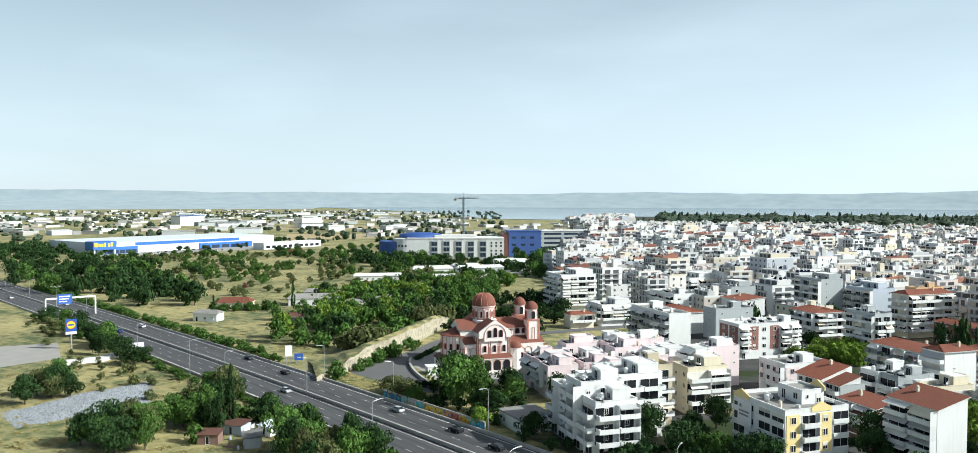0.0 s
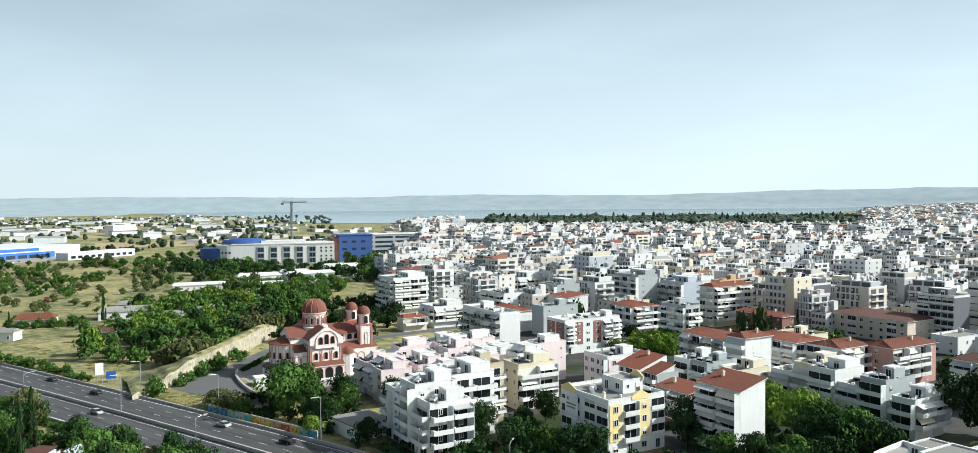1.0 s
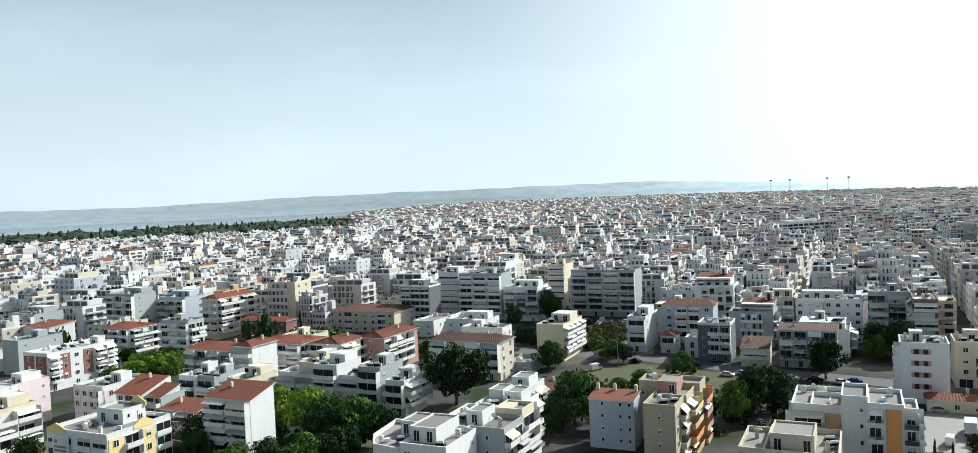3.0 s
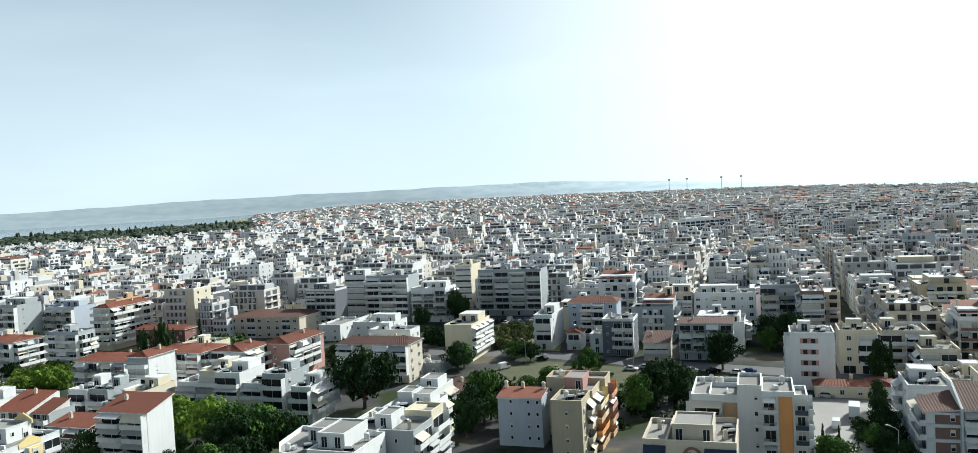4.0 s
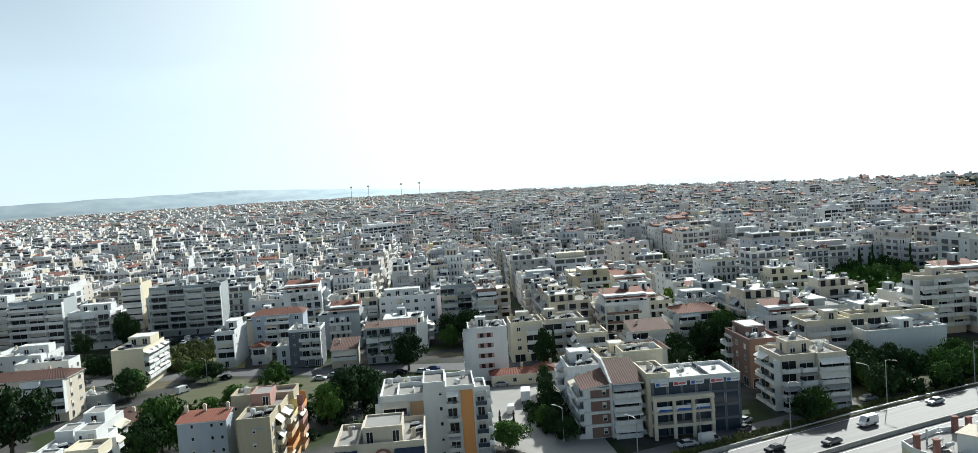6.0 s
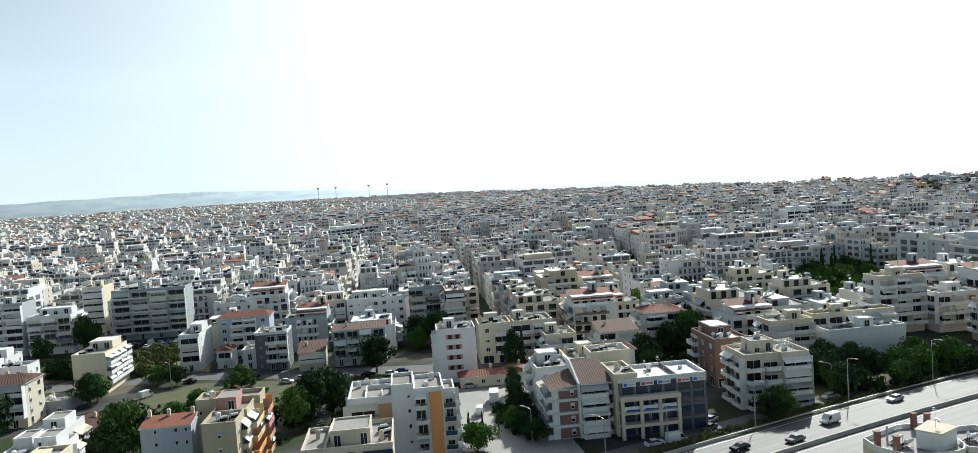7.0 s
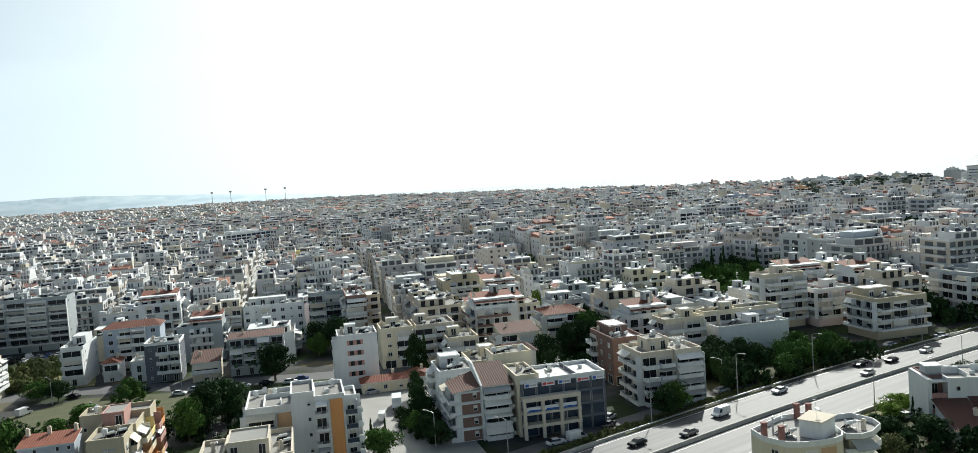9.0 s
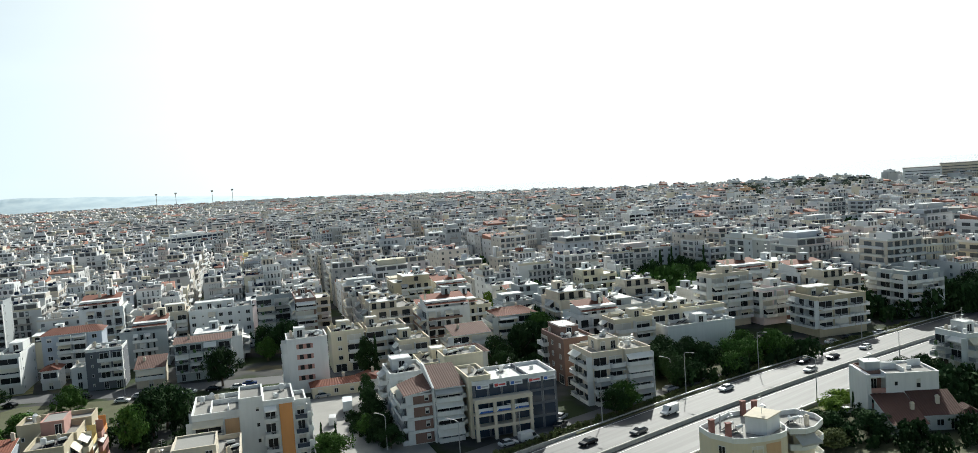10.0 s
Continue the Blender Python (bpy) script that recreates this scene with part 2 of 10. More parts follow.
# ---- ground, sea and far hills ----
def sheet(name, mats, rings, angles, height, pick=None):
    """A sheet on polar rings round the foot of the viewpoint."""
    s = Shape()
    n = len(angles)
    s.v = [(r * math.sin(a), r * math.cos(a), height(r * math.sin(a), r * math.cos(a), r, a)) for r in rings for a in angles]
    for j in range(len(rings) - 1):
        for i in range(n - 1):
            s.f.append((j * n + i, j * n + i + 1, (j + 1) * n + i + 1, (j + 1) * n + i))
            s.m.append(0)
    return new(name, s.mesh(name, mats, True))


full = [radians(-180 + 3 * i) for i in range(121)]
M_GROUND = mat("dry_grass_and_soil", (0.19, 0.165, 0.085), 0.95, var=0.25, scale=0.03, fine=0.5, bump=0.4)
gt = M_GROUND.node_tree
gn = gt.nodes.new("ShaderNodeTexNoise")
gn.inputs["Scale"].default_value, gn.inputs["Detail"].default_value = 0.025, 8
gg = gt.nodes.new("ShaderNodeNewGeometry")
gt.links.new(gg.outputs["Position"], gn.inputs["Vector"])
gr = gt.nodes.new("ShaderNodeValToRGB")
gr.color_ramp.elements[0].position, gr.color_ramp.elements[0].color = 0.40, (0.058, 0.085, 0.026, 1)
gr.color_ramp.elements[1].position, gr.color_ramp.elements[1].color = 0.60, (0.33, 0.285, 0.125, 1)
gf = gt.nodes.new("ShaderNodeTexNoise")          # tufts and bare spots
gf.inputs["Scale"].default_value, gf.inputs["Detail"].default_value, gf.inputs["Roughness"].default_value = 0.22, 8, 0.7
gt.links.new(gg.outputs["Position"], gf.inputs["Vector"])
ga = gt.nodes.new("ShaderNodeMath")
ga.operation = "MULTIPLY_ADD"
ga.inputs[1].default_value = 0.75
gb = gt.nodes.new("ShaderNodeMath")
gb.operation = "MULTIPLY_ADD"
gb.inputs[1].default_value, gb.inputs[2].default_value = 0.5, -0.11
gt.links.new(gn.outputs[0], gb.inputs[0])
gt.links.new(gf.outputs[0], ga.inputs[0])
gt.links.new(gb.outputs[0], ga.inputs[2])
gt.links.new(ga.outputs[0], gr.inputs[0])
gt.links.new(gr.outputs[0], [n for n in gt.nodes if n.bl_idname == "ShaderNodeVectorMath"][0].inputs[0])
rings = [0, 60, 120, 200, 300, 450, 650, 900, 1200, 1500, 1800, 2200, 2600, 3000, 3400, 3800, 4300, 4990]
tagged(sheet("ground", M_GROUND, rings, full, lambda x, y, r, a: land(x, y)), "dry grass and bare soil of the plain", "ground", kind="structure")


def shore(a):
    """How far the land reaches towards the sea, by bearing in degrees."""
    pts = ((-62, 4600), (-56, 3300), (-50, 2150), (-44, 2100), (-40, 2500), (-18, 2600), (-12, 3600), (-6, 4100), (24, 3800), (32, 3000), (41, 2350), (47, 2000), (50, 1800), (57, 1580), (63, 1460), (75, 1400), (110, 1400))
    for (a0, r0), (a1, r1) in zip(pts, pts[1:]):
        if a0 <= a <= a1:
            return r0 + (r1 - r0) * (a - a0) / (a1 - a0)
    return 4600


M_SEA = mat("hazy_sea_water", (0.12, 0.19, 0.23), 0.12, var=0.05, scale=0.01, fine=0.06, bump=0.12)
sea = Shape()
bear = [radians(-62 + 2 * i) for i in range(87)]
sea.v = [(r * math.sin(a), r * math.cos(a), max(land(r * math.sin(a), r * math.cos(a)), 0) + 0.8) for k in range(5) for a in bear
         for r in [shore(math.degrees(a)) * (1 - k / 4) + 4985 * k / 4]]
for k in range(4):
    for i in range(len(bear) - 1):
        sea.f.append((k * len(bear) + i, k * len(bear) + i + 1, (k + 1) * len(bear) + i + 1, (k + 1) * len(bear) + i))
        sea.m.append(0)
tagged(new("water", sea.mesh("water", M_SEA, True)), "pale blue-grey sea of the wide bay", "sea", kind="structure")

# the far coast, a ridge with the glow of haze painted on as emission
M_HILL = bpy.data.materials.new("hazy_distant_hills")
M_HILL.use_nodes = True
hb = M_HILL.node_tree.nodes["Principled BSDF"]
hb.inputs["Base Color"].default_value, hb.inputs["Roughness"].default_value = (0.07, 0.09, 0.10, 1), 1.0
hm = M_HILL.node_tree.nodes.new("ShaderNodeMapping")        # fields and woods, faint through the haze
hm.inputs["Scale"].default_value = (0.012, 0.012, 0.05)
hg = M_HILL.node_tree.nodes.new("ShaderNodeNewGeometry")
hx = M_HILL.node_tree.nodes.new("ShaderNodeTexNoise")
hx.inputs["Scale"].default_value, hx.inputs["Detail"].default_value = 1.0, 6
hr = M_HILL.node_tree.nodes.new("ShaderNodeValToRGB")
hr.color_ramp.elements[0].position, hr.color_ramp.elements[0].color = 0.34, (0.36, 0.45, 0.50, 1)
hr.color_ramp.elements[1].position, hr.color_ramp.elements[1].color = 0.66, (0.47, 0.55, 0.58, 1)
hs = M_HILL.node_tree.nodes.new("ShaderNodeSeparateXYZ")    # the emission that stands for haze grows towards the sun's side
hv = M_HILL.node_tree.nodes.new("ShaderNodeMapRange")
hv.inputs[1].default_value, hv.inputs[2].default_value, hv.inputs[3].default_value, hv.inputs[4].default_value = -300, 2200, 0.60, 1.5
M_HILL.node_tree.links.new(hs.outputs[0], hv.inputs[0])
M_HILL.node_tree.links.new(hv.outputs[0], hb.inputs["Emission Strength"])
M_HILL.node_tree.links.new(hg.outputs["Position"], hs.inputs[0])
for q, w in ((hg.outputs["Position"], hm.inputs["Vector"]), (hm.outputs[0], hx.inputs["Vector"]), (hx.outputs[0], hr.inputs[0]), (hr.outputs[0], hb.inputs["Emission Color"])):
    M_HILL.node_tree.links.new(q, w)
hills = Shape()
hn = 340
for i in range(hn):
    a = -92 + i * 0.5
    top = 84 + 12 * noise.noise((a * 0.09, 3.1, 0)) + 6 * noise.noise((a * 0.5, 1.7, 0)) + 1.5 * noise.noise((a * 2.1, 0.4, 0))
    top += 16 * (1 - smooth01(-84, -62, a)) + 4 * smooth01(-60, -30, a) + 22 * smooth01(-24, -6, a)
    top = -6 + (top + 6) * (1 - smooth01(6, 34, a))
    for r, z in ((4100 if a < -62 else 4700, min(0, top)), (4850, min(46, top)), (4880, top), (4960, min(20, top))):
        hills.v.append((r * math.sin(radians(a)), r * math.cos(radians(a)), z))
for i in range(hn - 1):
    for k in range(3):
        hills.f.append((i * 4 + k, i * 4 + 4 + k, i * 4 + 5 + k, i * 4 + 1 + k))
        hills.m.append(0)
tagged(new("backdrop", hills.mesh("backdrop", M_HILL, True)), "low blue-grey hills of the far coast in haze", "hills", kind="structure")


# ---- the highway ----
def ribbon(name, x0, x1, lo, hi, z, material, step=10, center=highway):
    s = Shape()
    n = max(2, int(abs(x1 - x0) / step) + 1)
    for i in range(n):
        x = x0 + (x1 - x0) * i / (n - 1)
        c = center(x)
        s.v += [(x, c + lo, z), (x, c + hi, z)]
    for i in range(n - 1):
        s.f.append((2 * i, 2 * i + 2, 2 * i + 3, 2 * i + 1))
        s.m.append(0)
    return s.mesh(name, material)


road = tagged(new("road", ribbon("road", -1500, 900, -13, 13, 0.30, M_ASPH)), "grey asphalt of a six-lane highway", "road", kind="structure")
for lo, hi in ((-12.3, -12.1), (-1.6, -1.45), (1.45, 1.6), (12.1, 12.3)):
    part("edge_line", ribbon("edge_line", -900, 500, lo, hi, 0.305, M_PAINT), road)
dash = Shape()
for off in (-8.7, -5.2, 5.2, 8.7):
    for i in range(int(1000 / 9)):
        x = -620 + i * 9
        if x > 60:                              # no dashes from here on
            break
        c = highway(x)
        dash.face([(x, c + off - 0.06, 0.305), (x + 3, highway(x + 3) + off - 0.06, 0.305), (x + 3, highway(x + 3) + off + 0.06, 0.305), (x, c + off + 0.06, 0.305)])
tagged(part("lane_dashes", dash.mesh("lane_dashes", M_PAINT), road), kind="stuff")


def rail(name, x0, x1, off, z0, z1, thick, material, label, category):
    """A long low wall or rail beside the road, with real height and thickness."""
    s = Shape()
    n = int((x1 - x0) / 8) + 1
    for i in range(n):
        x = x0 + (x1 - x0) * i / (n - 1)
        c = highway(x) + off
        s.v += [(x, c - thick / 2, z0), (x, c + thick / 2, z0), (x, c + thick / 2.6, z1), (x, c - thick / 2.6, z1)]
    for i in range(n - 1):
        for k in range(4):
            s.f.append((4 * i + k, 4 * i + 4 + k, 4 * i + 4 + (k + 1) % 4, 4 * i + (k + 1) % 4))
            s.m.append(0)
    return tagged(new(name, s.mesh(name, material)), label, category)


rail("median_barrier", -900, 420, 0, 0.3, 1.15, 0.6, M_CONC, "pale concrete median barrier of the highway", "barrier")
rail("median_kerb", -900, 420, 0.95, 0.29, 0.45, 0.5, M_CONC, "low concrete kerb beside the median", "kerb")
rail("kerb_wall", -900, 120, 13.6, 0, 0.95, 0.45, M_CONC, "low concrete wall along the highway verge", "low wall")
rail("verge_wall", -900, 420, -13.4, 0, 0.8, 0.35, M_CONC, "low concrete edge wall of the highway", "low wall")
rail("guard_rail", 120, 420, 13.4, 0.75, 1.05, 0.12, M_STEEL, "galvanised steel guard rail along the highway", "guard rail")
M_VERGE = mat("verge_weeds", (0.075, 0.08, 0.035), 0.95, var=0.3, scale=0.3, fine=3, bump=0.6)
tagged(new("verge", ribbon("verge", 60, 420, 13.6, 18.5, 0.25, M_VERGE)), "weedy verge beside the highway", "verge", kind="structure")


def flat(name, pts, z, material, label, category):
    s = Shape()
    s.face([(x, y, z) for x, y in pts])
    return tagged(new(name, s.mesh(name, material)), label, category, kind="structure")


# side streets and yards
flat("pavement", [(70, 168), (86, 205), (112, 200), (100, 160), (92, 137), (80, 140)], 0.06, M_PAVE, "pale concrete car park between the flats", "car park")
flat("street_1", [(-20, 307), (30, 289), (62, 264), (103, 236), (160, 208), (158, 200), (100, 226), (58, 254), (28, 278), (-22, 297)], 0.05, M_STREET, "side street in worn grey asphalt", "street")
flat("street_2", [(-190, 139), (-199, 144), (-214, 148.7), (-227, 154.7), (-236, 161), (-248, 180), (-254, 189), (-250, 238), (-236, 300), (-228, 298), (-243, 238), (-262, 192), (-251, 173), (-238, 147), (-231, 134), (-205, 136)], 0.055, M_STREET, "grey street that bends round the church", "street")
flat("street_3", [(60, 127), (60, 136), (160, 134), (260, 118), (260, 111), (160, 126)], 0.05, M_STREET, "service street beside the highway", "street")

flat("plot_7", [(-408, 237), (-428, 284), (-434, 318), (-466, 382), (-486, 444), (-466, 446), (-440, 388), (-404, 318), (-392, 288), (-371, 216)], 0.05, M_PAVE, "pale dusty yards and a lane on the plain", "yard")
M_FIELD = mat("mown_tan_field", (0.36, 0.29, 0.16), 0.95, var=0.15, scale=0.02, fine=0.3, bump=0.2)
flat("plot_8", [(-1174, 568), (-1091, 677), (-974, 605), (-1018, 492)], 0.05, M_FIELD, "mown tan field on the plain", "field")
flat("plot_9", [(-1500, 640), (-1380, 860), (-1280, 820), (-1340, 640)], 0.05, M_FIELD, "mown tan field on the plain", "field")
flat("plot_1", [(10, 226), (48, 222), (60, 240), (56, 252), (34, 268), (14, 262)], 0.045, M_VERGE, "overgrown building plot of rough grass", "plot")
flat("plot_2", [(18, 291), (32, 312), (44, 305), (40, 284)], 0.045, M_GROUND, "small plot of dry grass and bushes", "plot")
flat("plot_3", [(-140, 130), (-100, 130), (-70, 142), (-62, 160), (-104, 154), (-122, 160)], 0.045, M_VERGE, "green weedy yard below the flats", "plot")
flat("plot_4", [(140, 130), (208, 122), (208, 144), (146, 146)], 0.045, M_VERGE, "dark soil under the trees", "plot")
flat("plot_5", [(-75, 175), (-30, 172), (-20, 225), (-50, 215)], 0.045, M_VERGE, "shaded garden between the flats", "plot")
flat("plot_6", [(96, 58), (300, 44), (300, 80), (250, 90), (96, 97)], 0.045, M_VERGE, "dark gardens on the near side of the highway", "plot")


# ---- blocks of flats ----
FL = 3.0
FACE = {"F": 0, "R": 90, "B": 180, "L": 270}


def side_pose(side, w, d, x, z, out=0.0):
    """A place on one face of a house w by d: x along the face, z up, its outward way along local -y."""
    half = d / 2 if side in "FB" else w / 2
    return pose(0, 0, 0, 0, 0, FACE[side]) @ pose(x, -half - out, z)


def balcony_mesh(L, depth, style, trim=()):
    def make():
        s = Shape()
        s.box(-L / 2 + (0.25 if style == 'round' else 0), L / 2 - (0.25 if style == 'round' else 0), -depth + (0.12 if style == 'round' else 0), 0, -0.18, 0, 0)
        # a dividing fin, a condenser unit and a planter
        if int(L * 10) % 3:
            s.box(L / 2 - 0.02, L / 2 + 0.1, -depth + 0.15, 0, -0.18, 2.82, 0)
        s.box(-L / 2 + 0.25, -L / 2 + 1.05, -0.42, -0.06, 0.05, 0.65, 0)
        s.box(-L / 2 + 1.4, -L / 2 + 2.2, -depth + 0.14, -depth + 0.36, 0.02, 1.15 if style == "bars" else 0.3, 3)
        if style == "solid":
            s.box(-L / 2, L / 2, -depth, -depth + 0.12, 0, 0.95, 0)
            s.box(-L / 2, -L / 2 + 0.12, -depth + 0.12, 0, 0, 0.95, 0)
            s.box(L / 2 - 0.12, L / 2, -depth + 0.12, 0, 0, 0.95, 0)
        elif style == "round":
            c = min(0.9, L * 0.2)
            out = [(-L / 2, -0.1), (-L / 2, -depth + c), (-L / 2 + 0.3 * c, -depth + 0.3 * c), (-L / 2 + c, -depth), (L / 2 - c, -depth), (L / 2 - 0.3 * c, -depth + 0.3 * c), (L / 2, -depth + c), (L / 2, -0.1)]
            ins = [(x * (1 - 0.22 / L), y + (0.11 if 0 < i < 7 else 0)) for i, (x, y) in enumerate(out)]
            k, n = len(s.v), len(out)
            s.v += [(x, y, z) for z in (0.0, 0.88) for ring in (out, ins) for x, y in ring]
            for i in range(n - 1):
                j = i + 1
                for q in ((i, j, 2 * n + j, 2 * n + i), (n + j, n + i, 3 * n + i, 3 * n + j), (2 * n + i, 2 * n + j, 3 * n + j, 3 * n + i)):
                    s.f.append(tuple(k + e for e in q))
                    s.m.append(0)
            s.box(-L / 2 + c, L / 2 - c, -depth + 0.02, -depth + 0.06, 0.98, 1.04, 1)
        elif style == "mixed":
            s.box(-L / 2, L / 2, -depth, -depth + 0.12, 0, 0.5, 0)
            for z in (0.68, 0.84, 0.98):
                s.box(-L / 2, L / 2, -depth + 0.03, -depth + 0.08, z, z + 0.05, 1)
            for x in (-L / 2, L / 2 - 0.1):
                s.box(x, x + 0.1, -depth + 0.12, 0, 0, 0.95, 0)
        elif style == "glass":
            s.box(-L / 2, L / 2, -depth, -depth + 0.04, 0, 0.92, 2)
            s.box(-L / 2, L / 2, -depth - 0.01, -depth + 0.05, 0.92, 1.0, 1)
        else:
            for i in range(max(3, int(L / 0.22))):
                x = -L / 2 + L * i / max(2, int(L / 0.22) - 1)
                s.box(x - 0.02, x + 0.02, -depth + 0.02, -depth + 0.06, 0, 0.95, 1)
            s.box(-L / 2, L / 2, -depth, -depth + 0.08, 0.95, 1.02, 1)
            for x in (-L / 2, L / 2 - 0.05):
                s.box(x, x + 0.05, -depth, 0, 0.0, 1.02, 1)
        return s.mesh("balcony", [PLASTER[trim] if trim else M_SLAB, M_RAIL, M_GLASS, M_LEAF["green"]])
    return cached(("bal", round(L, 1), round(depth, 1), style, trim), make)


def door_mesh(wd, h, shut):
    """Balcony doors or a window: a frame, dark panes set in it, and a shutter partly down."""
    def make():
        s = Shape()
        f = 0.08
        k = len(s.v)
        for y in (-0.10, 0.02):
            s.v += [(-wd / 2, y, 0), (wd / 2, y, 0), (wd / 2, y, h), (-wd / 2, y, h), (-wd / 2 + f, y, f), (wd / 2 - f, y, f), (wd / 2 - f, y, h - f), (-wd / 2 + f, y, h - f)]
        for i in range(4):
            j = (i + 1) % 4
            for q in ((i, j, 4 + j, 4 + i), (j, i, 8 + i, 8 + j), (4 + i, 4 + j, 12 + j, 12 + i)):
                s.f.append(tuple(k + n for n in q))
                s.m.append(1)
        if wd > 1.0:
            s.box(-f / 2, f / 2, -0.09, 0.02, f, h - f, 1)
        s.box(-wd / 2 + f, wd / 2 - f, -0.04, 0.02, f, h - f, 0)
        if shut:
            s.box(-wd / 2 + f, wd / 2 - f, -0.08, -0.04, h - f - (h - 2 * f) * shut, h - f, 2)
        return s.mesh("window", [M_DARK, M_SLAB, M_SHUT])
    return cached(("door", wd, h, shut), make)


def awning_mesh(L, drop, kind):
    def make():
        s = Shape()
        a, b = (0.0, 0.0), (-1.75 + 0.35 * drop, -0.55 - 0.75 * drop)
        n = (0.02, 0.045)
        k = len(s.v)
        s.v += [(x, y, z) for x in (-L / 2, L / 2) for y, z in (a, b, (b[0] + n[0], b[1] - n[1]), (a[0] + n[0], a[1] - n[1]))]
        for q in ((0, 4, 5, 1), (1, 5, 6, 2), (2, 6, 7, 3), (3, 7, 4, 0), (0, 1, 2, 3), (4, 7, 6, 5)):
            s.f.append(q)
            s.m.append(0)
        s.box(-L / 2, L / 2, b[0] - 0.02, b[0] + 0.01, b[1] - 0.22, b[1], 0)
        return s.mesh("awning", M_AWN[kind])
    return cached(("awn", round(L, 1), drop, kind), make)


def heater_mesh():
    """A solar water heater: a tilted panel, a tank and a light frame."""
    def make():
        s = Shape()
        for x in (-0.9, 0.86):
            s.box(x, x + 0.04, -0.05, 1.3, 0, 0.05, 1)
            s.box(x, x + 0.04, 1.2, 1.25, 0, 1.25, 1)
        k = len(s.v)
        s.v += [(-1, 0, 0.15), (1, 0, 0.15), (1, 1.15, 1.15), (-1, 1.15, 1.15), (-1, 0.05, 0.08), (1, 0.05, 0.08), (1, 1.2, 1.08), (-1, 1.2, 1.08)]
        for q in ((0, 1, 2, 3), (7, 6, 5, 4), (0, 4, 5, 1), (1, 5, 6, 2), (2, 6, 7, 3), (3, 7, 4, 0)):
            s.f.append(tuple(k + i for i in q))
            s.m.append(0)
        s.tube([(-0.75, 1.3, 1.35), (-0.7, 1.3, 1.35), (0.7, 1.3, 1.35), (0.75, 1.3, 1.35)], (0.12, 0.27, 0.27, 0.12), 10, 2)
        return s.mesh("solar_heater", [M_SOLAR, M_STEEL, M_SLAB])
    return cached("heater", make)


def antenna_mesh():
    def make():
        s = Shape()
        s.tube([(0, 0, 0), (0, 0, 3.4)], (0.035, 0.025), 5)
        for z, l in ((2.5, 0.7), (2.9, 0.5), (3.2, 0.35)):
            s.box(-l, l, -0.02, 0.02, z, z + 0.03)
        s.lathe([(0.0, 1.55), (0.3, 1.5), (0.42, 1.4)], 10, 0, 0.2, 0)
        return s.mesh("antenna", M_STEEL)
    return cached("antenna", make)


def chimney_mesh():
    def make():
        s = Shape()
        s.box(-0.35, 0.35, -0.3, 0.3, 0, 1.5)
        s.box(-0.42, 0.42, -0.37, 0.37, 1.5, 1.6)
        s.box(-0.25, 0.25, -0.2, 0.2, 1.6, 1.85)
        return s.mesh("chimney", PLASTER["sand"])
    return cached("chimney", make)


def roof_piece(kind):
    """Things that stand on flat roofs."""
    def make():
        s = Shape()
        if kind == "water_tank":
            s.lathe([(0.05, 0.5), (0.55, 0.5), (0.55, 1.5), (0.3, 1.65), (0.05, 1.68)], 12, 0)
            for a in (-0.4, 0.32):
                s.box(a, a + 0.08, -0.4, 0.4, 0, 0.5, 1)
        elif kind == "air_conditioner":
            s.box(-0.45, 0.45, -0.2, 0.2, 0.12, 0.8, 0)
            s.box(-0.4, 0.4, -0.25, 0.25, 0, 0.12, 1)
            s.lathe([(0.28, 0.0), (0.28, 0.02)], 10, 1)
        else:
            s.tube([(0, 0, 0), (0, 0, 1.1)], (0.04, 0.04), 6, 1)
            s.v += [(0.55 * math.cos(6.283 * i / 12), -0.28 - 0.10 * math.sin(6.283 * i / 12), 1.3 + 0.5 * math.sin(6.283 * i / 12)) for i in range(12)] + [(0, -0.1, 1.26)]
            k = len(s.v) - 13
            s.f += [(k + i, k + (i + 1) % 12, k + 12) for i in range(12)]
            s.m += [0] * 12
            s.tube([(0, -0.1, 1.2), (0, -0.75, 1.25)], (0.02, 0.02), 5, 1)
        return s.mesh(kind, [M_SLAB, M_STEEL])
    return cached(kind, make)


